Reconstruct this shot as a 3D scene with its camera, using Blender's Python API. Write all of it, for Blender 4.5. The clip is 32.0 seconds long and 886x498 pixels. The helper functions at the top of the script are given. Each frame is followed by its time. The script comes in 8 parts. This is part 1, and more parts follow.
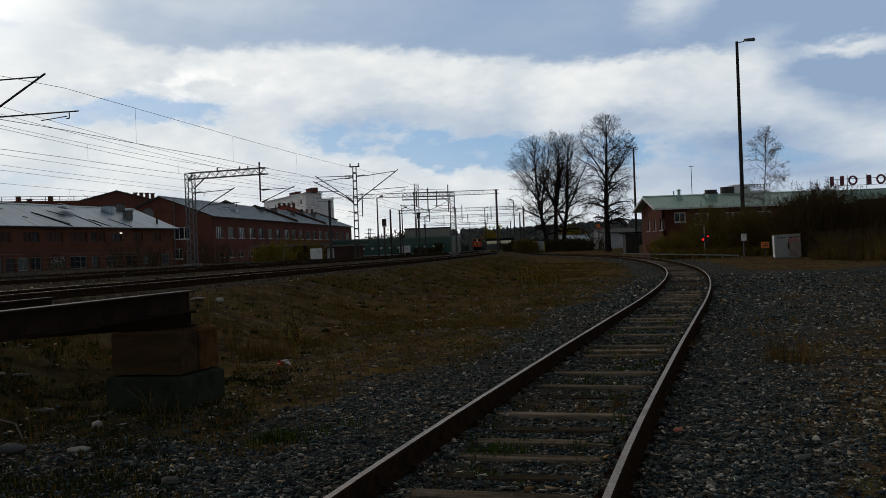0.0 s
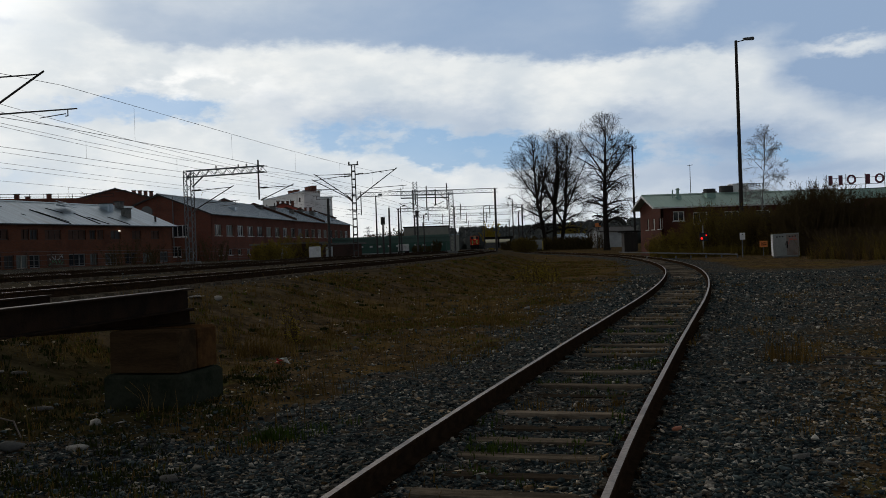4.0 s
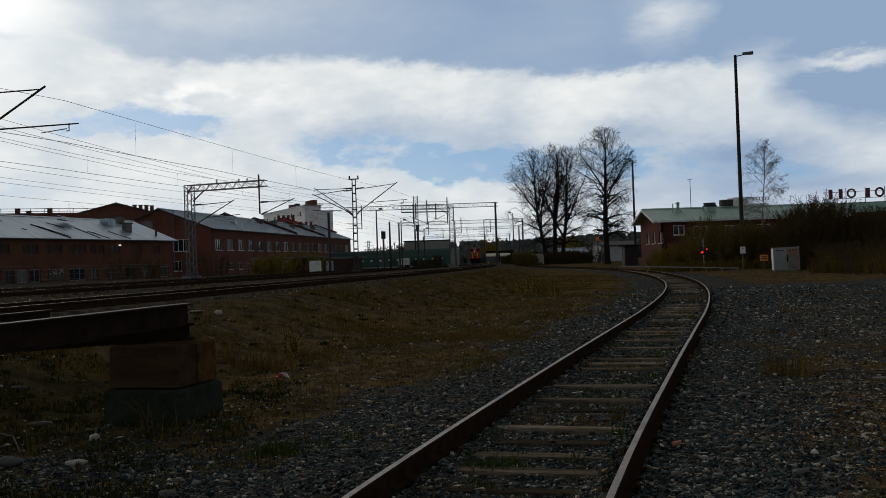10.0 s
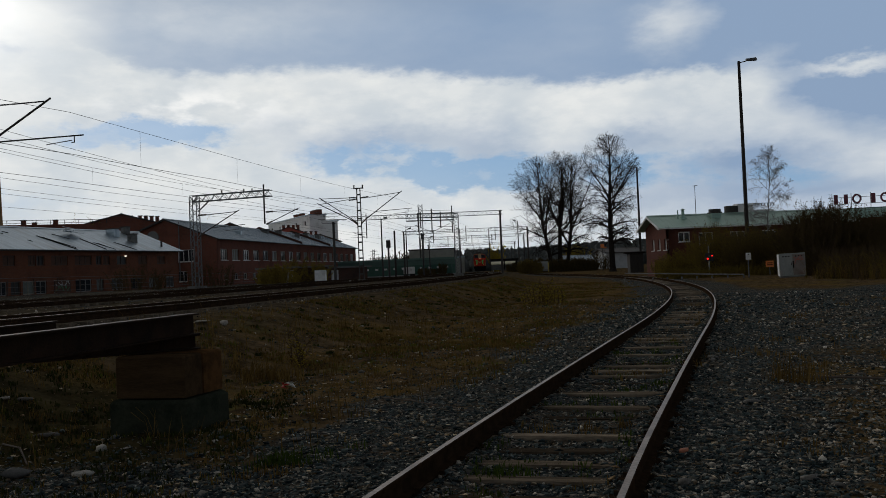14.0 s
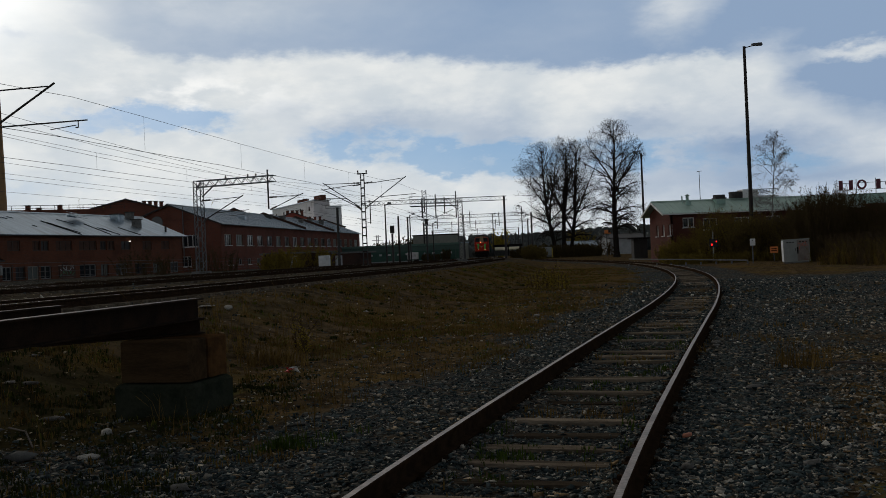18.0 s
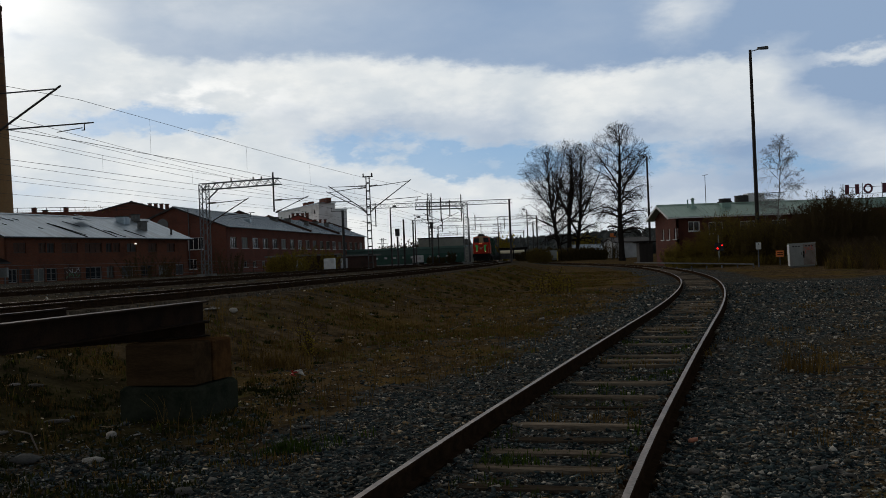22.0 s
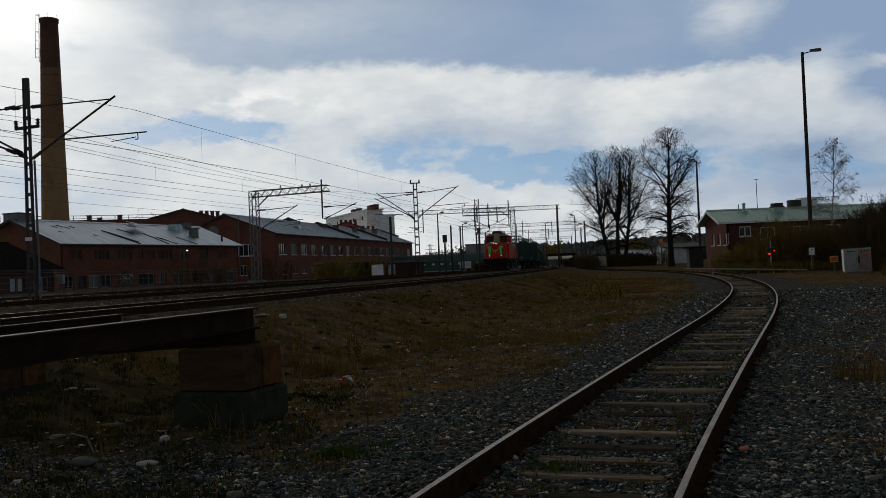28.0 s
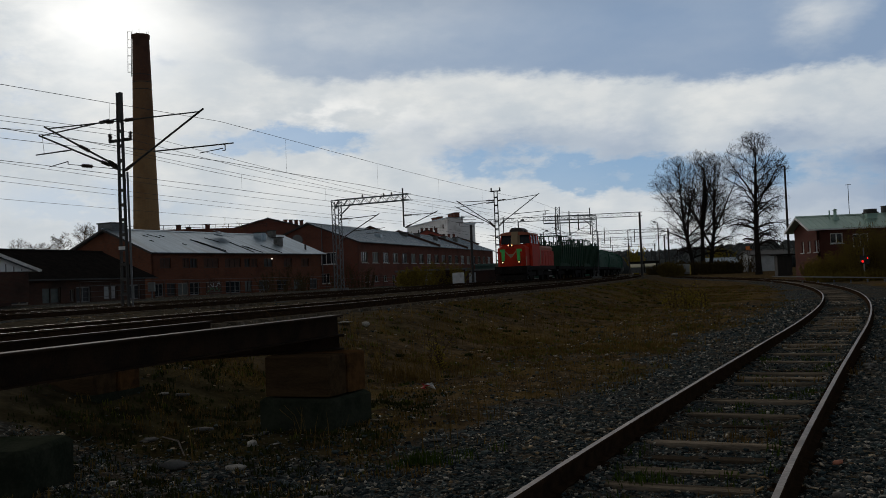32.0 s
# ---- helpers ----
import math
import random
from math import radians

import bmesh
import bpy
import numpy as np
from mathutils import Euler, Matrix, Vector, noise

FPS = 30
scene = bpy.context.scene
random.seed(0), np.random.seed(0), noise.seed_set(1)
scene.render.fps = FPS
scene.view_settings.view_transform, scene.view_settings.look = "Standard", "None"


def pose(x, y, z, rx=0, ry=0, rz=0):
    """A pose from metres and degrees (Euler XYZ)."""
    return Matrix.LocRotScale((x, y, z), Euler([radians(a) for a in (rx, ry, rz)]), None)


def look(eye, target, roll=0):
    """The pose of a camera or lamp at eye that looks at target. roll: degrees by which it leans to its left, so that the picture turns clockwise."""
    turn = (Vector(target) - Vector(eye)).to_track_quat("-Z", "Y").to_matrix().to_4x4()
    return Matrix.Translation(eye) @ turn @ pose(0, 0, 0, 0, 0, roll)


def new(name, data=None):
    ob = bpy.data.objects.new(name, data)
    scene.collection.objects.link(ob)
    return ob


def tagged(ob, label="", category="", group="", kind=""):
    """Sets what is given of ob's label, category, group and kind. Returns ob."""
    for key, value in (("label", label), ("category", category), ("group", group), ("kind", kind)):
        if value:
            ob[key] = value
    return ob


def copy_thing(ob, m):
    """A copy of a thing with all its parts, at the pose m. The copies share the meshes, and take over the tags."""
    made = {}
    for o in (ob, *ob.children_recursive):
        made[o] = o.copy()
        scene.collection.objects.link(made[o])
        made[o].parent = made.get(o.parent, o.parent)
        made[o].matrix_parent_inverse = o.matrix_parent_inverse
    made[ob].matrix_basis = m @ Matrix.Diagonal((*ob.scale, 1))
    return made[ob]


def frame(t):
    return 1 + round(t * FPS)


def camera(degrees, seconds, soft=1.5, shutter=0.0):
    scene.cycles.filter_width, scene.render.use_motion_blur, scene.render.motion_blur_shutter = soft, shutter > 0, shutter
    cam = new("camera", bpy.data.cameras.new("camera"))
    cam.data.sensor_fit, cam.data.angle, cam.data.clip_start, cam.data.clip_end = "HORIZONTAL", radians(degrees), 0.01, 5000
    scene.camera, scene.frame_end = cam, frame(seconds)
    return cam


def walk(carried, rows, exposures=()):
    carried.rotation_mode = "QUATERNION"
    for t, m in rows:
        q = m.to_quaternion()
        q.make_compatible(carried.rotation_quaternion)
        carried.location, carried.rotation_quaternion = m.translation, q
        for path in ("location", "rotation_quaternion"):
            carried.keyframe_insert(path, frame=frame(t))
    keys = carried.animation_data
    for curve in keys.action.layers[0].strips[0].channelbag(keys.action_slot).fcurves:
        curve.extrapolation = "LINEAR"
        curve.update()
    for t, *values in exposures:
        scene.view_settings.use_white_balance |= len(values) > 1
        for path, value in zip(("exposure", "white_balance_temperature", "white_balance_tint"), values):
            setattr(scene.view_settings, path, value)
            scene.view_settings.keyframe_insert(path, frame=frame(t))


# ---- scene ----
cam = camera(50.0, 32.0, soft=0.88)
ROWS = [
    (0.0, 0.000, -0.000, 1.614, 89.98, 2.10, -0.00),
    (0.5, 0.002, -0.001, 1.615, 90.01, 1.97, 0.04),
    (1.0, 0.005, 0.003, 1.616, 89.87, 1.94, 0.08),
    (1.5, 0.004, -0.017, 1.610, 89.77, 2.06, 0.06),
    (2.0, 0.001, -0.013, 1.607, 89.68, 2.09, 0.05),
    (2.5, 0.006, -0.016, 1.612, 89.60, 2.22, 0.02),
    (3.0, 0.004, -0.013, 1.612, 89.72, 2.10, -0.07),
    (3.5, -0.004, 0.005, 1.614, 89.79, 2.00, -0.11),
    (5.5, -0.004, 0.012, 1.617, 90.35, 2.03, 0.09),
    (6.0, -0.005, -0.000, 1.620, 90.46, 2.04, 0.21),
    (6.5, 0.005, -0.009, 1.616, 90.41, 2.09, 0.30),
    (7.0, -0.002, -0.006, 1.616, 90.46, 2.10, 0.31),
    (7.5, 0.001, -0.010, 1.622, 90.45, 2.09, 0.26),
    (8.0, 0.007, -0.016, 1.621, 90.62, 2.23, -0.12),
    (8.5, 0.001, -0.005, 1.619, 90.57, 1.99, -0.05),
    (9.0, 0.005, -0.007, 1.620, 90.62, 1.96, -0.13),
    (9.5, 0.003, -0.007, 1.618, 90.70, 2.04, -0.08),
    (10.0, 0.007, -0.010, 1.619, 90.73, 2.04, -0.05),
    (10.5, 0.004, -0.011, 1.622, 90.81, 2.10, 0.01),
    (11.0, 0.002, -0.009, 1.619, 90.86, 2.03, -0.02),
    (11.5, 0.004, -0.009, 1.622, 91.03, 2.02, -0.01),
    (12.0, 0.006, -0.020, 1.624, 91.17, 2.08, 0.07),
    (12.5, 0.006, -0.023, 1.627, 91.22, 2.01, 0.16),
    (13.0, 0.003, -0.009, 1.618, 91.34, 2.28, 0.20),
    (13.5, 0.009, -0.018, 1.626, 91.20, 2.39, 0.26),
    (14.0, 0.007, -0.011, 1.619, 91.25, 2.46, 0.26),
    (14.5, 0.006, -0.014, 1.622, 91.26, 2.45, 0.22),
    (16.5, 0.005, -0.006, 1.618, 90.86, 2.49, 0.51),
    (17.0, 0.001, -0.000, 1.610, 90.78, 2.64, 0.53),
    (17.5, 0.006, -0.001, 1.613, 90.46, 2.47, 0.43),
    (18.0, 0.005, -0.010, 1.613, 90.39, 2.40, 0.49),
    (18.5, 0.008, -0.013, 1.615, 90.24, 2.35, 0.52),
    (19.0, 0.005, -0.008, 1.614, 90.16, 2.37, 0.55),
    (19.5, 0.006, -0.005, 1.614, 90.19, 2.40, 0.60),
    (20.0, 0.002, 0.004, 1.619, 90.41, 2.28, 0.62),
    (20.5, 0.005, -0.001, 1.616, 90.47, 2.31, 0.67),
    (21.0, 0.005, -0.003, 1.616, 90.49, 2.37, 0.70),
    (21.5, 0.006, 0.006, 1.614, 90.53, 2.30, 0.68),
    (22.0, 0.003, 0.008, 1.617, 90.59, 2.26, 0.80),
    (22.5, 0.001, 0.006, 1.617, 90.65, 2.32, 0.90),
    (23.0, -0.000, 0.008, 1.613, 90.77, 2.46, 0.84),
    (23.5, 0.000, 0.014, 1.612, 90.74, 2.62, 0.99),
    (24.0, 0.000, 0.008, 1.618, 90.70, 2.68, 1.17),
    (24.5, 0.006, -0.001, 1.619, 90.71, 2.62, 1.41),
    (25.0, 0.001, 0.009, 1.611, 90.71, 2.74, 1.64),
    (25.5, -0.003, 0.011, 1.618, 90.82, 2.49, 1.83),
    (27.5, -0.006, -0.009, 1.618, 91.15, 2.60, 3.31),
    (28.0, 0.005, -0.028, 1.623, 91.07, 2.35, 3.66),
    (28.5, 0.006, -0.028, 1.625, 91.00, 2.20, 3.74),
    (29.0, -0.014, -0.022, 1.632, 90.86, 2.22, 4.35),
    (29.5, -0.007, -0.021, 1.626, 90.94, 2.36, 5.79),
    (30.0, 0.006, -0.048, 1.621, 90.97, 2.33, 6.29),
    (30.5, 0.005, -0.025, 1.629, 91.02, 2.44, 7.20),
    (31.0, 0.007, -0.026, 1.628, 91.51, 2.23, 7.43),
    (31.5, -0.004, -0.036, 1.627, 91.76, 2.27, 7.89),
    (32.0, -0.011, -0.044, 1.626, 91.75, 2.35, 8.52),
]
walk(cam, [(t, pose(x, y, z, rx, ry, rz)) for t, x, y, z, rx, ry, rz in ROWS], exposures=[(0.0, 0.08), (7.0, 0.09), (12.0, 0.0), (14.0, -0.05), (17.0, -0.07), (19.0, 0.02), (25.0, 0.04), (28.0, -0.09), (32.0, -0.15)])

# ---- world and sun ----
SUN_AZ, SUN_EL = -31.0, 22.0
world = bpy.data.worlds.new("overcast_sky")
scene.world = world
world.use_nodes = True


class Nodes:
    """Short hand for wiring nodes."""

    def __init__(self, tree):
        self.t = tree
        tree.nodes.clear()

    def n(self, kind, **kw):
        nd = self.t.nodes.new(kind)
        for k, v in kw.items():
            if k == "op":
                nd.operation = v
            elif k == "blend":
                nd.blend_type = v
            elif k == "data":
                nd.data_type = v
        return nd

    def put(self, sock, v):
        if isinstance(v, bpy.types.NodeSocket):
            self.t.links.new(v, sock)
        else:
            sock.default_value = v

    def math(self, op, a, b=0.0, c=None, clamp=False):
        nd = self.n("ShaderNodeMath", op=op)
        nd.use_clamp = clamp
        self.put(nd.inputs[0], a)
        self.put(nd.inputs[1], b)
        if c is not None:
            self.put(nd.inputs[2], c)
        return nd.outputs[0]

    def mix(self, f, a, b, blend="MIX"):
        nd = self.n("ShaderNodeMix", data="RGBA", blend=blend)
        self.put(nd.inputs[0], f)
        self.put(nd.inputs[6], a if isinstance(a, bpy.types.NodeSocket) else (*a, 1))
        self.put(nd.inputs[7], b if isinstance(b, bpy.types.NodeSocket) else (*b, 1))
        return nd.outputs[2]

    def noise(self, vec, scale, detail=4.0, rough=0.55, out=0):
        nd = self.n("ShaderNodeTexNoise")
        if vec is not None:
            self.put(nd.inputs["Vector"], vec)
        nd.inputs["Scale"].default_value = scale
        nd.inputs["Detail"].default_value = detail
        nd.inputs["Roughness"].default_value = rough
        return nd.outputs[out]

    def ramp(self, f, stops):
        nd = self.n("ShaderNodeValToRGB")
        self.put(nd.inputs[0], f)
        els = nd.color_ramp.elements
        while len(els) < len(stops):
            els.new(0.5)
        for e, (p, c) in zip(els, stops):
            e.position = p
            e.color = (*c, 1) if not isinstance(c, (int, float)) else (c, c, c, 1)
        return nd.outputs[0]

    def smooth(self, f, lo, hi):
        nd = self.n("ShaderNodeMapRange")
        nd.interpolation_type = "SMOOTHSTEP"
        self.put(nd.inputs[0], f)
        nd.inputs[1].default_value, nd.inputs[2].default_value = lo, hi
        return nd.outputs[0]


def build_sky():
    w = Nodes(world.node_tree)
    co = w.n("ShaderNodeTexCoord").outputs["Generated"]
    sep = w.n("ShaderNodeSeparateXYZ")
    w.put(sep.inputs[0], co)
    az = w.math("MULTIPLY", w.math("ARCTAN2", sep.outputs[0], sep.outputs[1]), 57.2958)
    el = w.math("MULTIPLY", w.math("ARCSINE", sep.outputs[2]), 57.2958)
    # flattened cloud space, stretched sideways
    comb = w.n("ShaderNodeCombineXYZ")
    w.put(comb.inputs[0], az)
    w.put(comb.inputs[1], w.math("MULTIPLY", el, 2.1))
    flat = comb.outputs[0]
    big = w.noise(flat, 0.09, 5, 0.55)
    fine = w.noise(flat, 0.35, 7, 0.6)
    wisp = w.noise(flat, 0.8, 6, 0.62)

    def off(n, k):
        return w.math("MULTIPLY", w.math("SUBTRACT", n, 0.5), k)

    azw = w.math("ADD", az, w.math("ADD", off(big, 5.0), off(fine, 3.0)))
    elw = w.math("ADD", el, w.math("ADD", off(w.noise(flat, 0.2, 5, 0.55), 1.7), off(wisp, 0.75)))

    def bank(a, e, wa, we, amp, p=2.0):
        da = w.math("DIVIDE", w.math("SUBTRACT", azw, a), wa)
        de = w.math("DIVIDE", w.math("SUBTRACT", elw, e), we)
        d = w.math("ADD", w.math("POWER", w.math("ABSOLUTE", da), p), w.math("POWER", w.math("ABSOLUTE", de), p))
        return w.math("MULTIPLY", w.math("EXPONENT", w.math("MULTIPLY", d, -1.0)), amp)

    def total(rows):
        s = None
        for r in rows:
            b = bank(*r)
            s = b if s is None else w.math("ADD", s, b)
        return s

    # gaps in the cloud where the blue shows: azimuth, elevation, half width, half height, depth
    gaps = total([(-16.6, 8.45, 4.4, 0.8, 1.5, 2.6), (-20.5, 8.6, 2.2, 0.6, 0.8), (-6.2, 7.0, 3.4, 1.15, 1.15, 2.4), (-1.0, 6.4, 3.4, 1.2, 0.95), (2.4, 5.55, 4.6, 1.1, 1.35, 3.0), (8.6, 5.6, 4.2, 1.0, 0.8, 2.6), (15.0, 4.9, 6.5, 0.95, 0.62, 2.6), (14.0, 6.2, 3.0, 0.5, 0.35), (21.0, 4.6, 4.5, 0.8, 0.5), (-24.0, 4.6, 7.0, 1.5, 0.55), (-30.5, 4.6, 4.5, 2.4, 0.85), (-31.5, 9.0, 3.6, 1.6, 0.6), (-33.5, 12.0, 2.6, 2.6, 0.7), (-45.0, 12.0, 8.0, 4.0, 0.6), (40.0, 8.0, 8.0, 3.0, 0.7)])
    gaps = w.math("MULTIPLY", gaps, w.math("ADD", 0.5, w.math("MULTIPLY", w.smooth(w.noise(flat, 0.32, 6, 0.6), 0.36, 0.6), 0.62)))
    # the thick cloud deck: its lower edge by azimuth, from -40 to 40 degrees
    span = w.math("DIVIDE", w.math("ADD", azw, 40.0), 80.0, clamp=True)
    edge = w.math("MULTIPLY", w.ramp(span, [((a + 40.0) / 80.0, e / 20.0) for a, e in ((-40, 15.0), (-26, 14.4), (-20, 12.5), (-15, 11.75), (-6, 12.1), (0, 11.5), (7, 10.6), (11, 10.7), (16, 11.1), (18.5, 9.9), (20.5, 8.4), (23.5, 6.9), (27, 6.2), (40, 8.5))]), 20.0)
    blur = w.math("SUBTRACT", 1.0, w.math("MULTIPLY", w.smooth(az, 15.0, 19.0), 0.74))
    deck = w.smooth(w.math("MULTIPLY", w.math("SUBTRACT", elw, edge), blur), -0.35, 0.55)
    holes = total([(-28.0, 15.5, 5.5, 4.5, 1.2), (-23.0, 12.6, 3.2, 1.8, 0.6), (14.3, 13.6, 2.0, 1.5, 0.75), (24.0, 10.2, 3.2, 0.42, 1.0), (18.6, 10.6, 1.6, 1.3, 0.5), (-12.0, 14.8, 6.0, 1.4, 0.3)])
    depth = w.math("ADD", 0.6, w.math("ADD", w.math("MULTIPLY", w.smooth(az, -20.0, 3.0), 0.34), w.math("MULTIPLY", w.smooth(az, 8.0, 18.0), 0.16)))
    grey = w.math("SUBTRACT", w.math("MULTIPLY", deck, w.math("ADD", depth, off(big, 0.5))), holes, clamp=True)
    # thin grey veils below it
    more = total([(-2.8, 8.0, 5.2, 1.1, 0.5), (3.0, 7.3, 2.2, 1.2, 0.4), (10.8, 7.2, 2.4, 0.7, 0.5), (17.5, 5.6, 4.0, 0.8, 0.45), (-18.5, 9.1, 3.0, 0.9, 0.15), (-10.0, 9.0, 2.0, 0.8, 0.22), (-24.6, 13.0, 0.9, 0.35, 0.45), (22.0, 3.6, 6.0, 0.7, 0.25), (12.0, 3.9, 9.0, 0.8, 0.18), (-9.5, 4.4, 8.0, 0.9, 0.12), (18.0, 5.4, 8.0, 2.8, 0.55), (20.0, 2.0, 10.0, 2.4, 0.4), (6.0, 6.2, 5.0, 1.2, 0.3), (-6.5, 7.6, 3.5, 0.8, 0.3)])
    grey = w.math("ADD", grey, more, clamp=True)
    soft = w.noise(flat, 0.16, 3, 0.5)
    lump = w.math("ADD", w.math("MULTIPLY", w.smooth(soft, 0.35, 0.65), 0.6), w.math("MULTIPLY", w.smooth(fine, 0.38, 0.66), 0.4))
    white = w.mix(lump, (0.61, 0.665, 0.71), (0.83, 0.845, 0.835))
    # bright heads of the heaped cloud on the sunny side
    heap = w.math("MULTIPLY", bank(-14.5, 9.9, 5.5, 1.2, 1.25), w.smooth(w.noise(flat, 0.42, 5, 0.5), 0.42, 0.64))
    white = w.mix(w.math("MULTIPLY", heap, 0.75), white, (0.98, 0.98, 0.96))
    cloud = w.mix(grey, white, (0.268, 0.37, 0.53))
    glow = bank(SUN_AZ + 3.5, 16.3, 4.6, 4.4, 1.0)
    cloud = w.mix(w.math("MULTIPLY", glow, 0.85, clamp=True), cloud, (1.35, 1.34, 1.3))
    # sky above and behind the view is dimmed to keep ground and facades dark
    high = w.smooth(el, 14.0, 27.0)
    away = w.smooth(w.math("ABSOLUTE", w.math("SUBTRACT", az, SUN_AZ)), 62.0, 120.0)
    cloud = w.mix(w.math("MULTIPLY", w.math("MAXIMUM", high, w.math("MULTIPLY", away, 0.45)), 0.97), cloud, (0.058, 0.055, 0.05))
    # unseen brightness added high on the sun side to light the roofs
    da = w.math("DIVIDE", w.math("SUBTRACT", az, SUN_AZ + 18.0), 48.0)
    de = w.math("DIVIDE", w.math("SUBTRACT", el, 40.0), 19.0)
    roof_fill = w.math("EXPONENT", w.math("MULTIPLY", w.math("ADD", w.math("MULTIPLY", da, da), w.math("MULTIPLY", de, de)), -1.0))
    cloud = w.mix(w.math("MULTIPLY", w.math("MULTIPLY", roof_fill, high), 0.9), cloud, (0.68, 0.69, 0.70))
    sky = w.n("ShaderNodeTexSky")
    sky.sky_type = "NISHITA"
    sky.sun_disc = False
    sky.sun_elevation, sky.sun_rotation = radians(SUN_EL), radians(SUN_AZ)
    sky.dust_density = 0.6
    b1, b2 = w.n("ShaderNodeBackground"), w.n("ShaderNodeBackground")
    w.put(b1.inputs[0], w.mix(0.8, sky.outputs[0], (1.3, 3.15, 5.9)))
    b1.inputs[1].default_value = 0.10
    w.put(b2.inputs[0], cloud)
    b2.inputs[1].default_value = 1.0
    ms = w.n("ShaderNodeMixShader")
    w.put(ms.inputs[0], w.math("MULTIPLY", w.smooth(gaps, 0.2, 1.1), 0.86))
    w.t.links.new(b2.outputs[0], ms.inputs[1])
    w.t.links.new(b1.outputs[0], ms.inputs[2])
    out = w.n("ShaderNodeOutputWorld")
    w.t.links.new(ms.outputs[0], out.inputs[0])


build_sky()
sun = new("sun", bpy.data.lights.new("sun", "SUN"))
sun.data.energy, sun.data.angle, sun.data.color = 0.45, radians(9), (1.0, 0.93, 0.84)
sun.matrix_world = look((0, 0, 50), (-50 * math.sin(radians(SUN_AZ)) / math.tan(radians(SUN_EL)), -50 * math.cos(radians(SUN_AZ)) / math.tan(radians(SUN_EL)), 0))


# ---- materials ----
def mat(name, c1, c2, rough=0.8, scale=6.0, bump=0.3, metal=0.0, grain=60.0, dirt=None, stretch=(1, 1, 1), per_piece=0.0, spec=0.5, gritty=0.35):
    """Two scales of colour variation, grain and relief, in metres of the thing's own space."""
    m = bpy.data.materials.new(name)
    m.use_nodes = True
    w = Nodes(m.node_tree)
    co = w.n("ShaderNodeTexCoord").outputs["Object"]
    mp = w.n("ShaderNodeMapping")
    w.put(mp.inputs[0], co)
    mp.inputs[3].default_value = stretch
    info = w.n("ShaderNodeObjectInfo")
    add = w.n("ShaderNodeVectorMath", op="ADD")
    w.put(add.inputs[0], mp.outputs[0])
    w.put(add.inputs[1], w.math("MULTIPLY", info.outputs["Random"], 37.0))
    v = add.outputs[0]
    big = w.noise(v, scale, 5, 0.6)
    small = w.noise(v, grain, 3, 0.6)
    f = w.math("ADD", w.math("MULTIPLY", big, 1.0 - gritty), w.math("MULTIPLY", small, gritty))
    col = w.mix(w.smooth(f, 0.32, 0.68), c1, c2)
    if dirt:
        stain = w.smooth(w.noise(v, scale * 0.35, 6, 0.65), 0.52, 0.72)
        col = w.mix(w.math("MULTIPLY", stain, 0.75), col, dirt)
    if per_piece:
        hsv = w.n("ShaderNodeHueSaturation")
        w.put(hsv.inputs["Color"], col)
        w.put(hsv.inputs["Value"], w.math("ADD", 1.0 - per_piece / 2, w.math("MULTIPLY", info.outputs["Random"], per_piece)))
        col = hsv.outputs[0]
    p = w.n("ShaderNodeBsdfPrincipled")
    w.put(p.inputs["Base Color"], col)
    w.put(p.inputs["Roughness"], w.math("ADD", rough - 0.08, w.math("MULTIPLY", big, 0.16), clamp=True))
    p.inputs["Metallic"].default_value = metal
    p.inputs["Specular IOR Level"].default_value = spec
    if bump:
        b = w.n("ShaderNodeBump")
        b.inputs["Strength"].default_value = bump
        b.inputs["Distance"].default_value = 0.02
        w.put(b.inputs["Height"], f)
        w.t.links.new(b.outputs[0], p.inputs["Normal"])
    out = w.n("ShaderNodeOutputMaterial")
    w.t.links.new(p.outputs[0], out.inputs[0])
    return m


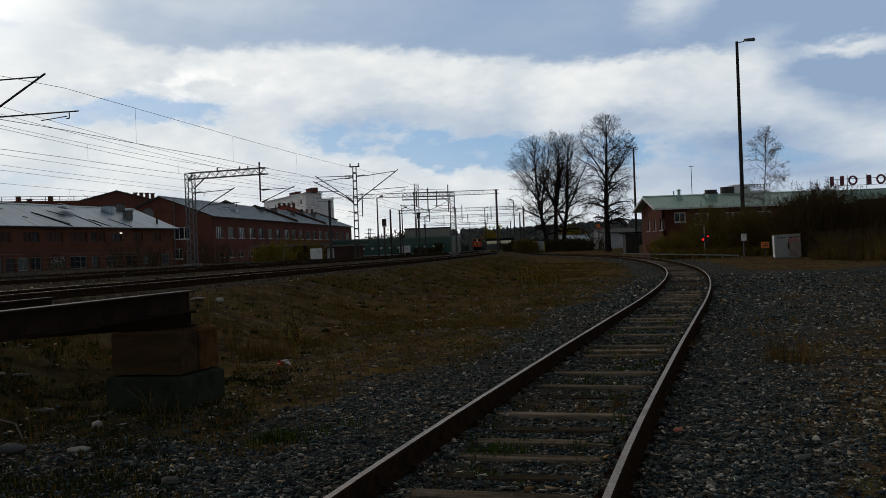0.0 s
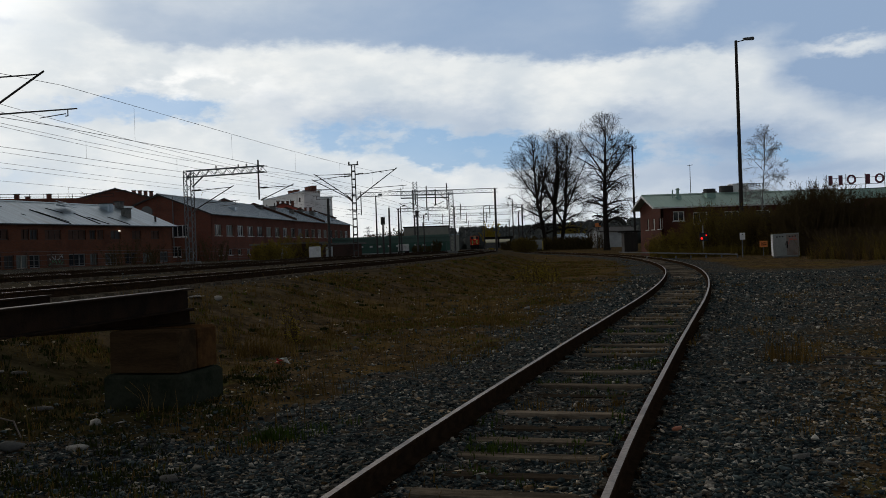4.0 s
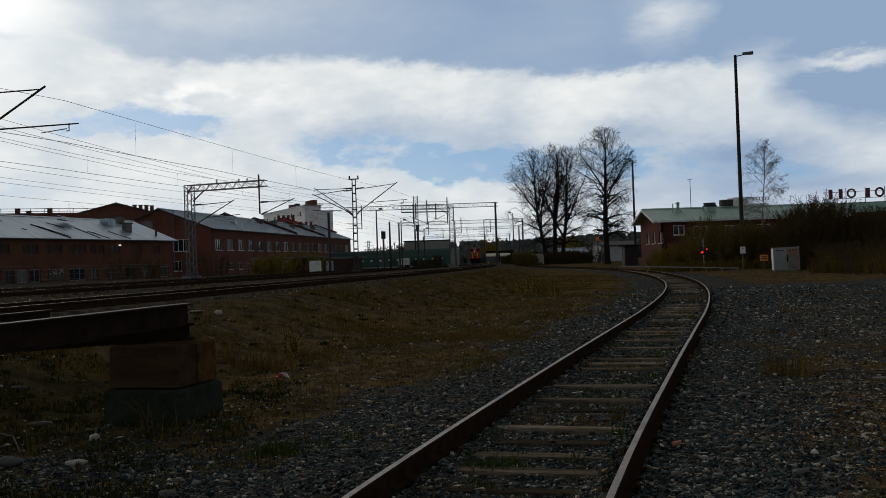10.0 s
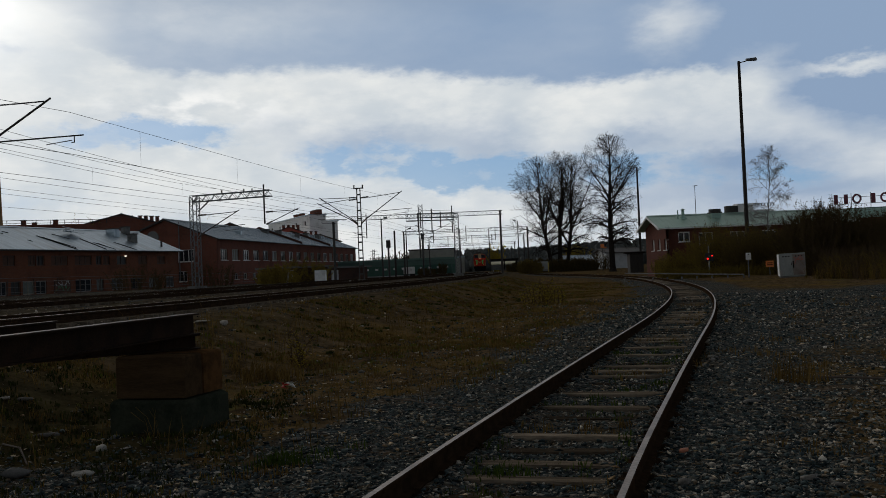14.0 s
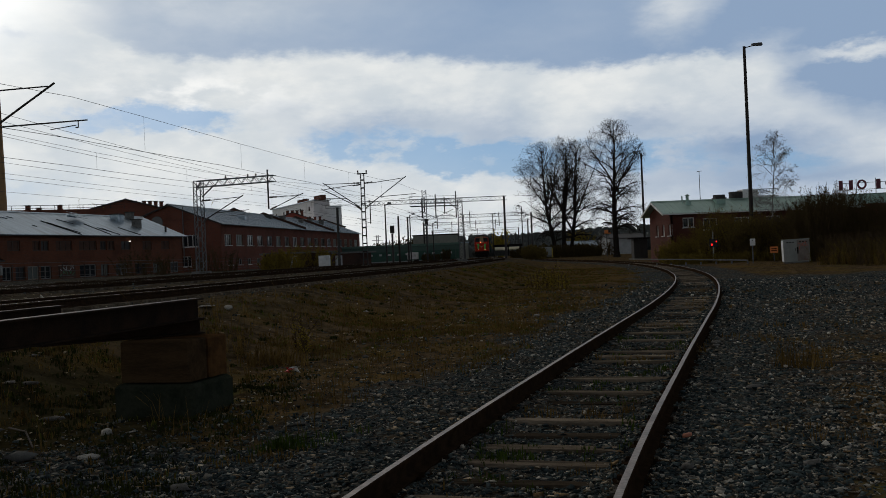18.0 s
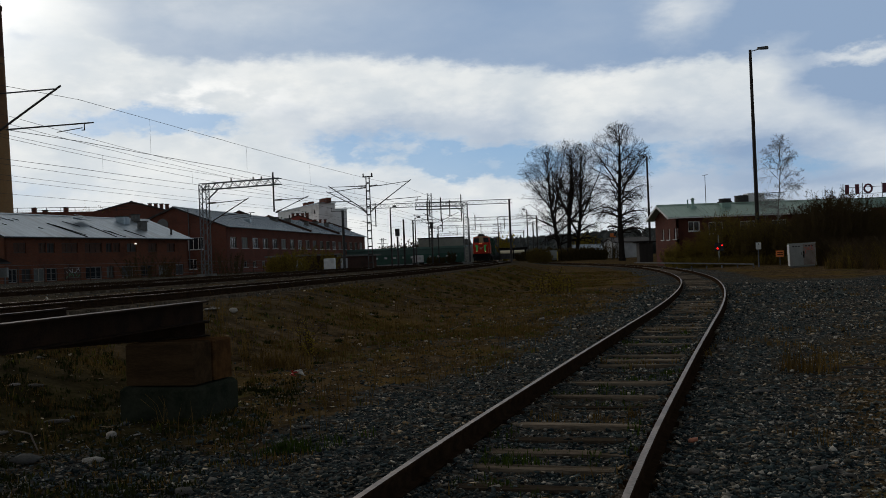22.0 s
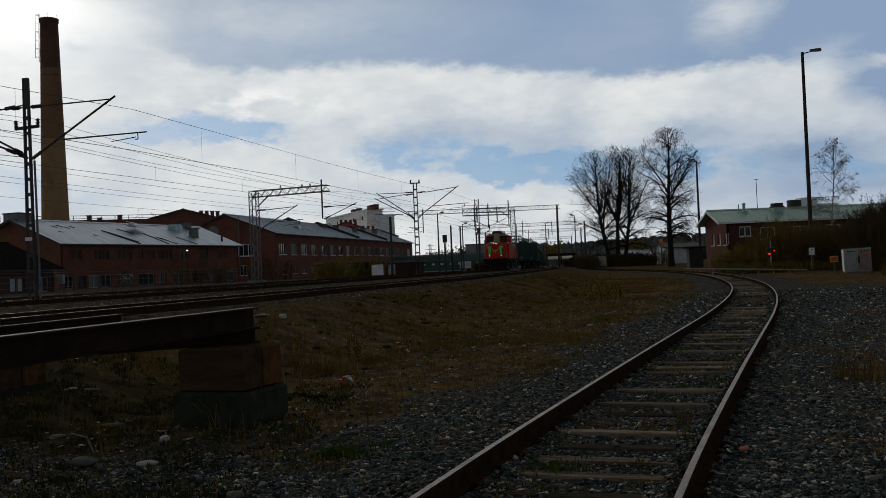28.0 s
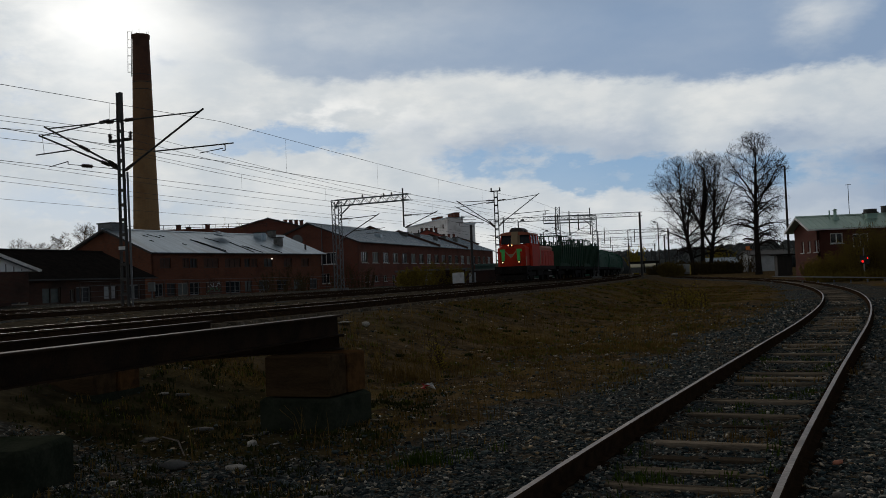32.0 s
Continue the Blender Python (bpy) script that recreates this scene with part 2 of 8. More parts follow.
def brick_mat(name, c1, c2, mortar, dirt):
    """Brick courses too small to see singly, with soot and wet stains."""
    m = bpy.data.materials.new(name)
    m.use_nodes = True
    w = Nodes(m.node_tree)
    co = w.n("ShaderNodeTexCoord").outputs["Object"]
    sep = w.n("ShaderNodeSeparateXYZ")
    w.put(sep.inputs[0], co)
    comb = w.n("ShaderNodeCombineXYZ")
    w.put(comb.inputs[0], w.math("ADD", sep.outputs[0], sep.outputs[1]))
    w.put(comb.inputs[1], sep.outputs[2])
    br = w.n("ShaderNodeTexBrick")
    w.put(br.inputs["Vector"], comb.outputs[0])
    br.inputs["Color1"].default_value = (*c1, 1)
    br.inputs["Color2"].default_value = (*c2, 1)
    br.inputs["Mortar"].default_value = (*mortar, 1)
    br.inputs["Scale"].default_value = 1.0
    br.inputs["Mortar Size"].default_value = 0.012
    br.inputs["Brick Width"].default_value = 0.26
    br.inputs["Row Height"].default_value = 0.075
    stain = w.smooth(w.noise(co, 0.35, 6, 0.65), 0.45, 0.75)
    fade = w.smooth(w.noise(co, 1.8, 5, 0.6), 0.35, 0.7)
    col = w.mix(w.math("MULTIPLY", stain, 0.78), w.mix(w.math("MULTIPLY", fade, 0.35), br.outputs[0], c2), dirt)
    p = w.n("ShaderNodeBsdfPrincipled")
    w.put(p.inputs["Base Color"], col)
    p.inputs["Roughness"].default_value = 0.95
    p.inputs["Specular IOR Level"].default_value = 0.1
    b = w.n("ShaderNodeBump")
    b.inputs["Strength"].default_value = 0.4
    b.inputs["Distance"].default_value = 0.01
    w.put(b.inputs["Height"], br.outputs["Fac"])
    b.invert = True
    w.t.links.new(b.outputs[0], p.inputs["Normal"])
    out = w.n("ShaderNodeOutputMaterial")
    w.t.links.new(p.outputs[0], out.inputs[0])
    return m


def glow_mat(name, colour, strength):
    m = bpy.data.materials.new(name)
    m.use_nodes = True
    w = Nodes(m.node_tree)
    e = w.n("ShaderNodeEmission")
    e.inputs[0].default_value = (*colour, 1)
    e.inputs[1].default_value = strength
    out = w.n("ShaderNodeOutputMaterial")
    w.t.links.new(e.outputs[0], out.inputs[0])
    return m


def glass_mat(name, tint, rough=0.08):
    """Window glass seen from afar against a dark room."""
    m = bpy.data.materials.new(name)
    m.use_nodes = True
    w = Nodes(m.node_tree)
    p = w.n("ShaderNodeBsdfPrincipled")
    p.inputs["Base Color"].default_value = (*tint, 1)
    p.inputs["Roughness"].default_value = rough
    p.inputs["IOR"].default_value = 1.5
    out = w.n("ShaderNodeOutputMaterial")
    w.t.links.new(p.outputs[0], out.inputs[0])
    return m


M_RAIL = mat("rail_rust", (0.022, 0.014, 0.009), (0.048, 0.029, 0.017), 0.95, 9, 0.4, 0.0, 90, dirt=(0.02, 0.014, 0.011), spec=0.0)
M_RAILDULL = mat("rail_dull", (0.14, 0.11, 0.09), (0.24, 0.19, 0.155), 0.5, 3, 0.05, 0.6, 40, dirt=(0.06, 0.045, 0.036))
M_RAILTOP = mat("rail_polished", (0.165, 0.13, 0.105), (0.41, 0.335, 0.275), 0.5, 2.2, 0.05, 0.7, 30, dirt=(0.11, 0.08, 0.06), gritty=0.5)
M_SLEEPER = mat("old_sleeper_wood", (0.0935, 0.0748, 0.055), (0.364, 0.294, 0.217), 0.9, 5, 0.8, 0, 55, dirt=(0.05, 0.042, 0.034), stretch=(0.25, 2.5, 1), per_piece=1.0, spec=0.0)
M_SLEEPERDARK = mat("sunken_sleeper_wood", (0.028, 0.022, 0.016), (0.085, 0.066, 0.047), 0.95, 5, 0.8, 0, 55, dirt=(0.03, 0.025, 0.02), stretch=(0.25, 2.5, 1), per_piece=0.6, spec=0.0)
M_STEEL = mat("galvanised_steel", (0.10, 0.105, 0.11), (0.17, 0.175, 0.18), 0.6, 4, 0.1, 0.5, 40, dirt=(0.07, 0.06, 0.055))
M_DARKSTEEL = mat("dark_weathered_steel", (0.03, 0.028, 0.027), (0.06, 0.055, 0.05), 0.7, 4, 0.2, 0.3, 40, dirt=(0.07, 0.045, 0.03))
M_RUST = mat("rusty_girder", (0.014, 0.01, 0.0075), (0.036, 0.021, 0.013), 0.9, 4, 0.6, 0.0, 60, dirt=(0.018, 0.014, 0.012), spec=0.03)
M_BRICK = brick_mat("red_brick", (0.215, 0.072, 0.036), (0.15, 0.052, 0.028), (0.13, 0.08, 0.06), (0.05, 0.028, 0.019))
M_BRICK2 = brick_mat("deep_red_brick", (0.23, 0.074, 0.046), (0.165, 0.054, 0.036), (0.145, 0.09, 0.072), (0.075, 0.038, 0.028))
M_HOUSEBRICK = brick_mat("dark_brown_red_brick", (0.145, 0.045, 0.029), (0.105, 0.034, 0.023), (0.1, 0.06, 0.05), (0.06, 0.026, 0.019))
M_CHIMBRICK = brick_mat("yellow_brown_chimney_brick", (0.36, 0.205, 0.09), (0.29, 0.165, 0.075), (0.26, 0.19, 0.11), (0.18, 0.10, 0.052))
M_CHIMDARK = brick_mat("sooty_chimney_brick", (0.17, 0.072, 0.042), (0.125, 0.056, 0.036), (0.08, 0.06, 0.05), (0.045, 0.03, 0.025))
M_TINROOF = mat("grey_sheet_roof", (0.23, 0.295, 0.345), (0.46, 0.545, 0.6), 0.4, 1.1, 0.08, 0.5, 9, dirt=(0.2, 0.2, 0.2), stretch=(1.6, 0.12, 0.3))
M_BLUEROOF = mat("dull_blue_grey_sheet_roof", (0.115, 0.165, 0.205), (0.21, 0.275, 0.32), 0.45, 0.9, 0.06, 0.45, 9, dirt=(0.16, 0.16, 0.16), stretch=(1.2, 0.15, 0.3))
M_DARKROOF = mat("dark_felt_roof", (0.011, 0.010, 0.0095), (0.022, 0.019, 0.017), 0.95, 2, 0.3, 0, 40, dirt=(0.024, 0.018, 0.014), spec=0.0)
M_GREENROOF = mat("pale_green_sheet_roof", (0.29, 0.43, 0.37), (0.37, 0.52, 0.45), 0.45, 0.6, 0.05, 0.4, 9, dirt=(0.27, 0.36, 0.31))
M_WHITE = mat("white_render", (0.80, 0.81, 0.80), (0.9, 0.9, 0.89), 0.85, 0.6, 0.1, 0, 30, dirt=(0.45, 0.44, 0.42))
M_PAINTWHITE = mat("white_paint", (0.62, 0.62, 0.6), (0.78, 0.78, 0.76), 0.6, 3, 0.1, 0, 30, dirt=(0.4, 0.38, 0.35))
M_CONCRETE = mat("weathered_concrete", (0.12, 0.12, 0.115), (0.22, 0.215, 0.2), 0.9, 3, 0.5, 0, 45, dirt=(0.07, 0.065, 0.06), spec=0.0)
M_GLASS = glass_mat("window_glass", (0.02, 0.025, 0.03))
M_BARK = mat("dark_bark", (0.016, 0.013, 0.011), (0.036, 0.03, 0.026), 0.95, 3, 0.6, 0, 30, spec=0.0)
M_BIRCH = mat("birch_bark", (0.2, 0.19, 0.18), (0.42, 0.41, 0.39), 0.9, 2, 0.3, 0, 12, dirt=(0.04, 0.035, 0.03))


# ---- mesh helpers ----
class Mesh:
    """Collects vertices and faces for one part."""

    def __init__(self):
        self.v, self.f, self.m = [], [], []

    def add(self, verts, faces, mi=0):
        o = len(self.v)
        self.v.extend([tuple(p) for p in verts])
        self.f.extend([tuple(i + o for i in fc) for fc in faces])
        self.m.extend([mi] * len(faces))
        return self

    def box(self, c, s, rz=0.0, mi=0, top=1.0):
        x, y, z = s[0] / 2, s[1] / 2, s[2] / 2
        ca, sa = math.cos(rz), math.sin(rz)
        pts = []
        for dz, k in ((-z, 1.0), (z, top)):
            for dx, dy in ((-x, -y), (x, -y), (x, y), (-x, y)):
                dx, dy = dx * k, dy * k
                pts.append((c[0] + dx * ca - dy * sa, c[1] + dx * sa + dy * ca, c[2] + dz))
        return self.add(pts, [(3, 2, 1, 0), (4, 5, 6, 7), (0, 1, 5, 4), (1, 2, 6, 5), (2, 3, 7, 6), (3, 0, 4, 7)], mi)

    def bar(self, p, q, w, h=None, mi=0):
        """A square bar between two points."""
        h = h or w
        p, q = Vector(p), Vector(q)
        d = (q - p).normalized()
        a = d.cross(Vector((0, 0, 1)))
        a = Vector((1, 0, 0)) if a.length < 1e-4 else a.normalized()
        b = a.cross(d)
        pts = [e + a * sx * w / 2 + b * sy * h / 2 for e in (p, q) for sx, sy in ((-1, -1), (1, -1), (1, 1), (-1, 1))]
        return self.add(pts, [(3, 2, 1, 0), (4, 5, 6, 7), (0, 1, 5, 4), (1, 2, 6, 5), (2, 3, 7, 6), (3, 0, 4, 7)], mi)

    def tube(self, p, q, r0, r1=None, n=8, mi=0, caps=True):
        r1 = r0 if r1 is None else r1
        p, q = Vector(p), Vector(q)
        d = (q - p).normalized()
        a = d.cross(Vector((0, 0, 1)))
        a = Vector((1, 0, 0)) if a.length < 1e-4 else a.normalized()
        b = a.cross(d)
        pts = [e + (a * math.cos(2 * math.pi * i / n) + b * math.sin(2 * math.pi * i / n)) * r for e, r in ((p, r0), (q, r1)) for i in range(n)]
        fs = [(i, (i + 1) % n, n + (i + 1) % n, n + i) for i in range(n)]
        if caps:
            fs += [tuple(range(n - 1, -1, -1)), tuple(range(n, 2 * n))]
        return self.add(pts, fs, mi)

    def prism(self, prof, p, q, up=(0, 0, 1), mi=0):
        """A closed profile (sideways, up) drawn from p to q."""
        p, q, up = Vector(p), Vector(q), Vector(up)
        d = (q - p).normalized()
        a = d.cross(up).normalized()
        up = a.cross(d)
        n = len(prof)
        pts = [e + a * u + up * v for e in (p, q) for u, v in prof]
        fs = [(i, (i + 1) % n, n + (i + 1) % n, n + i) for i in range(n)] + [tuple(range(n - 1, -1, -1)), tuple(range(n, 2 * n))]
        return self.add(pts, fs, mi)

    def sweep(self, prof, pts, mi=0, top=None):
        """A closed profile carried along a path that lies nearly level; faces listed in top take the second material."""
        n, rings = len(prof), []
        pts = [Vector(p) for p in pts]
        for i, p in enumerate(pts):
            d = (pts[min(i + 1, len(pts) - 1)] - pts[max(i - 1, 0)]).normalized()
            a = d.cross(Vector((0, 0, 1))).normalized()
            rings += [p + a * u + Vector((0, 0, v)) for u, v in prof]
        for k in range(n):
            fs = [(r * n + k, r * n + (k + 1) % n, (r + 1) * n + (k + 1) % n, (r + 1) * n + k) for r in range(len(pts) - 1)]
            o = len(self.v)
            self.f.extend([tuple(i + o for i in fc) for fc in fs])
            self.m.extend([1 if top and k in top else mi] * len(fs))
        o = len(self.v)
        self.f.append(tuple(o + i for i in range(n - 1, -1, -1)))
        self.f.append(tuple(o + (len(pts) - 1) * n + i for i in range(n)))
        self.m.extend([mi, mi])
        self.v.extend([tuple(p) for p in rings])
        return self

    def weld(self):
        """Joins corners that coincide, so that the part is one piece."""
        seen, to, v = {}, [], []
        for p in self.v:
            k = tuple(round(c, 4) for c in p)
            if k not in seen:
                seen[k] = len(v)
                v.append(p)
            to.append(seen[k])
        self.v, self.f = v, [tuple(to[i] for i in f) for f in self.f]
        return self

    def data(self, name, *mats, smooth=False):
        me = bpy.data.meshes.new(name)
        me.from_pydata(self.v, [], self.f)
        for m in mats:
            me.materials.append(m)
        if len(mats) > 1:
            me.polygons.foreach_set("material_index", self.m)
        if smooth:
            me.polygons.foreach_set("use_smooth", [True] * len(me.polygons))
        me.update()
        return me


def part(name, mesh, material, parent, label="", smooth=False):
    mats = material if isinstance(material, tuple) else (material,)
    ob = new(name, mesh.data(name, *mats, smooth=smooth))
    ob.parent = parent
    if label:
        tagged(ob, label)
    return ob


def thing(name, m, label, category, group="", kind=""):
    ob = new(name)
    ob.empty_display_size = 0.2
    ob.matrix_world = m if isinstance(m, Matrix) else Matrix.Translation(m)
    return tagged(ob, label, category, group, kind)


def single(name, mesh, material, label, category, group="", kind="", smooth=False, m=None):
    mats = material if isinstance(material, tuple) else (material,)
    ob = new(name, mesh.data(name, *mats, smooth=smooth))
    if m is not None:
        ob.matrix_world = m
    return tagged(ob, label, category, group, kind)


def curve_through(pts):
    """x as a smooth function of y through plan points."""
    ys = [p[1] for p in pts]
    xs = [p[0] for p in pts]
    sl = [(xs[min(i + 1, len(xs) - 1)] - xs[max(i - 1, 0)]) / (ys[min(i + 1, len(ys) - 1)] - ys[max(i - 1, 0)]) for i in range(len(xs))]

    def f(y):
        if y <= ys[0]:
            return xs[0] + sl[0] * (y - ys[0])
        if y >= ys[-1]:
            return xs[-1] + sl[-1] * (y - ys[-1])
        i = max(k for k in range(len(ys) - 1) if ys[k] <= y)
        h = ys[i + 1] - ys[i]
        t = (y - ys[i]) / h
        return xs[i] * (1 + 2 * t) * (1 - t) ** 2 + sl[i] * h * t * (1 - t) ** 2 + xs[i + 1] * t * t * (3 - 2 * t) + sl[i + 1] * h * t * t * (t - 1)

    return f


def step(x, a, b):
    t = min(1.0, max(0.0, (x - a) / (b - a)))
    return t * t * (3 - 2 * t)
M_DARKBRICK = brick_mat("dark_sooty_brick", (0.11, 0.05, 0.035), (0.075, 0.04, 0.03), (0.08, 0.06, 0.05), (0.04, 0.03, 0.025))
M_CHIMMID = brick_mat("brown_chimney_brick", (0.27, 0.135, 0.063), (0.20, 0.105, 0.052), (0.18, 0.13, 0.08), (0.12, 0.07, 0.042))
M_REDROOF = mat("rust_red_roof", (0.14, 0.05, 0.035), (0.2, 0.075, 0.05), 0.7, 1.5, 0.1, 0, 20, dirt=(0.1, 0.05, 0.04))
M_GREYCLAD = mat("grey_cladding", (0.25, 0.255, 0.22), (0.33, 0.33, 0.285), 0.7, 0.8, 0.05, 0, 20, dirt=(0.12, 0.12, 0.115))
M_GREENCLAD = mat("dark_green_cladding", (0.025, 0.09, 0.062), (0.04, 0.12, 0.085), 0.6, 0.8, 0.05, 0, 20, dirt=(0.02, 0.045, 0.035))
M_GREENDARK = mat("green_roof_cladding", (0.06, 0.12, 0.10), (0.08, 0.15, 0.12), 0.6, 0.8, 0.05, 0, 20)
M_SIGNRED = mat("dark_red_sign", (0.10, 0.015, 0.03), (0.14, 0.02, 0.04), 0.5, 2, 0.0)
M_SIGNRED2 = mat("red_marker_paint", (0.5, 0.03, 0.03), (0.6, 0.05, 0.04), 0.5, 2, 0.0)
M_SUNLITYELLOW = mat("sunlit_pale_yellow", (0.78, 0.72, 0.52), (0.88, 0.82, 0.62), 0.8, 1, 0.05)
M_PAINTGREY = mat("pale_grey_paint", (0.21, 0.225, 0.215), (0.3, 0.315, 0.3), 0.6, 1.6, 0.1, 0, 20, dirt=(0.25, 0.21, 0.17))
M_SCRAWL = mat("faded_red_scrawl", (0.35, 0.09, 0.07), (0.42, 0.13, 0.1), 0.7, 4, 0.0)
M_ORANGE = mat("orange_plate", (0.6, 0.16, 0.02), (0.7, 0.2, 0.03), 0.5, 3, 0.0)
M_REDGLOW = glow_mat("red_signal_light", (1.0, 0.012, 0.01), 2.2)
M_LAMPWARM = glow_mat("wall_lamp_light", (1.0, 0.9, 0.75), 1.0)
M_LOCORED = mat("loco_red_paint", (0.38, 0.021, 0.008), (0.52, 0.034, 0.012), 0.6, 2, 0.05, 0, 20, dirt=(0.17, 0.016, 0.01), spec=0.12)
M_CREAM = mat("cream_paint", (0.26, 0.19, 0.10), (0.34, 0.26, 0.14), 0.5, 2, 0.05, 0, 20, dirt=(0.3, 0.24, 0.15))
M_UNDER = mat("sooty_running_gear", (0.010, 0.009, 0.0085), (0.022, 0.019, 0.017), 0.9, 4, 0.3, 0.0, 30, spec=0.08)
M_WAGON = mat("dark_green_wagon_paint", (0.014, 0.07, 0.042), (0.024, 0.105, 0.062), 0.75, 1.5, 0.1, 0, 20, dirt=(0.015, 0.02, 0.016), spec=0.25)


def block(c, s, bev=0.06):
    """A box with chamfered upright edges."""
    x, y, z = s[0] / 2, s[1] / 2, s[2] / 2
    ring = [(-x + bev, -y), (x - bev, -y), (x, -y + bev), (x, y - bev), (x - bev, y), (-x + bev, y), (-x, y - bev), (-x, -y + bev)]
    m = Mesh()
    k = 1 - 2 * bev / max(s[0], 0.3)
    pts = [(c[0] + a, c[1] + b, c[2] - z) for a, b in ring] + [(c[0] + a, c[1] + b, c[2] + z - bev) for a, b in ring] + [(c[0] + a * k, c[1] + b * (1 - 2 * bev / max(s[1], 0.3)), c[2] + z) for a, b in ring]
    fs = [(i, (i + 1) % 8, 8 + (i + 1) % 8, 8 + i) for i in range(8)] + [(8 + i, 8 + (i + 1) % 8, 16 + (i + 1) % 8, 16 + i) for i in range(8)] + [tuple(range(7, -1, -1)), tuple(range(16, 24))]
    return m.add(pts, fs)


M_RUSTFRAME = mat("peeling_brown_frame", (0.055, 0.036, 0.028), (0.10, 0.068, 0.052), 0.85, 2, 0.0, 0, 20, dirt=(0.04, 0.028, 0.022))
M_OLDFRAME = mat("faded_cream_frame", (0.26, 0.24, 0.2), (0.4, 0.37, 0.31), 0.8, 1.2, 0.0, 0, 20, dirt=(0.16, 0.13, 0.1))
M_DULLFRAME = mat("dull_grey_frame", (0.16, 0.16, 0.155), (0.26, 0.26, 0.25), 0.8, 2, 0.0, 0, 20, dirt=(0.1, 0.09, 0.08))
M_DARKPANE = glass_mat("dark_empty_window", (0.006, 0.006, 0.007), 0.5)
M_BOARD = mat("weathered_window_board", (0.06, 0.03, 0.02), (0.11, 0.055, 0.035), 0.9, 2, 0.1, 0, 20, dirt=(0.05, 0.035, 0.028))
M_MURKY = mat("dusty_window_glass", (0.05, 0.065, 0.06), (0.10, 0.12, 0.11), 0.35, 1.5, 0.0, 0, 8)
M_GREENPAINT = mat("green_sprayed_paint", (0.03, 0.16, 0.06), (0.05, 0.24, 0.1), 0.6, 3, 0.0)
M_OLDWHITE = mat("stained_whitewash", (0.34, 0.35, 0.35), (0.52, 0.53, 0.53), 0.85, 0.8, 0.2, 0, 12, dirt=(0.2, 0.2, 0.19))
M_YELLOWPAINT = mat("yellow_post_paint", (0.5, 0.36, 0.03), (0.6, 0.45, 0.06), 0.6, 3, 0.0, 0, 20, dirt=(0.3, 0.22, 0.06))


# ---- lines of the plan ----
SIDING = curve_through([(-3.9, -10), (-1.4, 0), (0.2, 6), (2.02, 12), (3.9, 18), (5.78, 24), (7.55, 30), (9.19, 36), (10.68, 42), (12.02, 48), (13.18, 54), (14.22, 60), (15.4, 68), (16.4, 76), (17.2, 84), (17.75, 92), (18.03, 100), (18.0, 110), (17.5, 120), (16.6, 130), (15.4, 140), (14.0, 152), (11.2, 178), (9.4, 205)])
TRACK_A = curve_through([(-12.5, -6), (-9.8, 10), (-8.1, 19), (-7.3, 22.5), (-6.0, 29.7), (-4.2, 38.9), (-2.4, 47.5), (0.9, 68), (4.3, 95), (5.7, 115), (7.3, 150), (8.1, 185), (9.0, 230)])
TRACK_B = curve_through([(-26, 0), (-19.5, 20), (-13.9, 40), (-9.6, 60), (-5.9, 80), (-2.4, 100), (0.9, 125), (3.6, 150), (6.7, 200), (8.7, 250), (10.5, 300), (12.1, 335), (14.5, 400), (18, 500)])


def TRACK_C(y):
    return TRACK_B(y) - 6.6


def main_top(y):
    """Height of the railheads on the main line."""
    return 1.08 - 0.0022 * max(0.0, y - 90.0) if y < 700 else -0.26


def siding_top(y):
    return 0.17 + 0.25 * step(y, 95, 190)


def ground_z(x, y):
    s = x - TRACK_A(max(-20.0, min(y, 230.0)))
    zm = main_top(y) - 0.22
    e = 1 - step(s, 1.5, 6.2)
    right = 0.35 * step(y, 110, 170) * (1 - step(y, 200, 420)) - 0.03
    right = right * (1 - step(y, 150, 300)) + (main_top(y) - 0.25) * step(y, 150, 300)
    z = e * zm + (1 - e) * right
    d = abs(x - SIDING(max(-30.0, min(y, 205.0))))
    rough = step(d, 1.7, 4.0) * step(abs(s), 1.5, 3.0)
    if y < 130:
        z += 0.05 * step(d, 0.42, 0.72) * (1 - step(d, 0.74, 0.84))
        z += 0.05 * step(d, 0.84, 0.98) * (1 - step(d, 1.7, 2.6))
        z += rough * 0.10 * noise.noise(Vector((x * 0.35, y * 0.35, 1.7))) + rough * 0.05 * noise.noise(Vector((x * 1.3, y * 1.3, 4.0)))
        z += (0.012 if rough < 0.3 else 0.03) * noise.noise(Vector((x * 4.0, y * 4.0, 8.0)))
    return z


def spaced(a, b, first, grow):
    out, d = [a], first
    while out[-1] < b:
        out.append(out[-1] + d)
        d *= grow
    return out


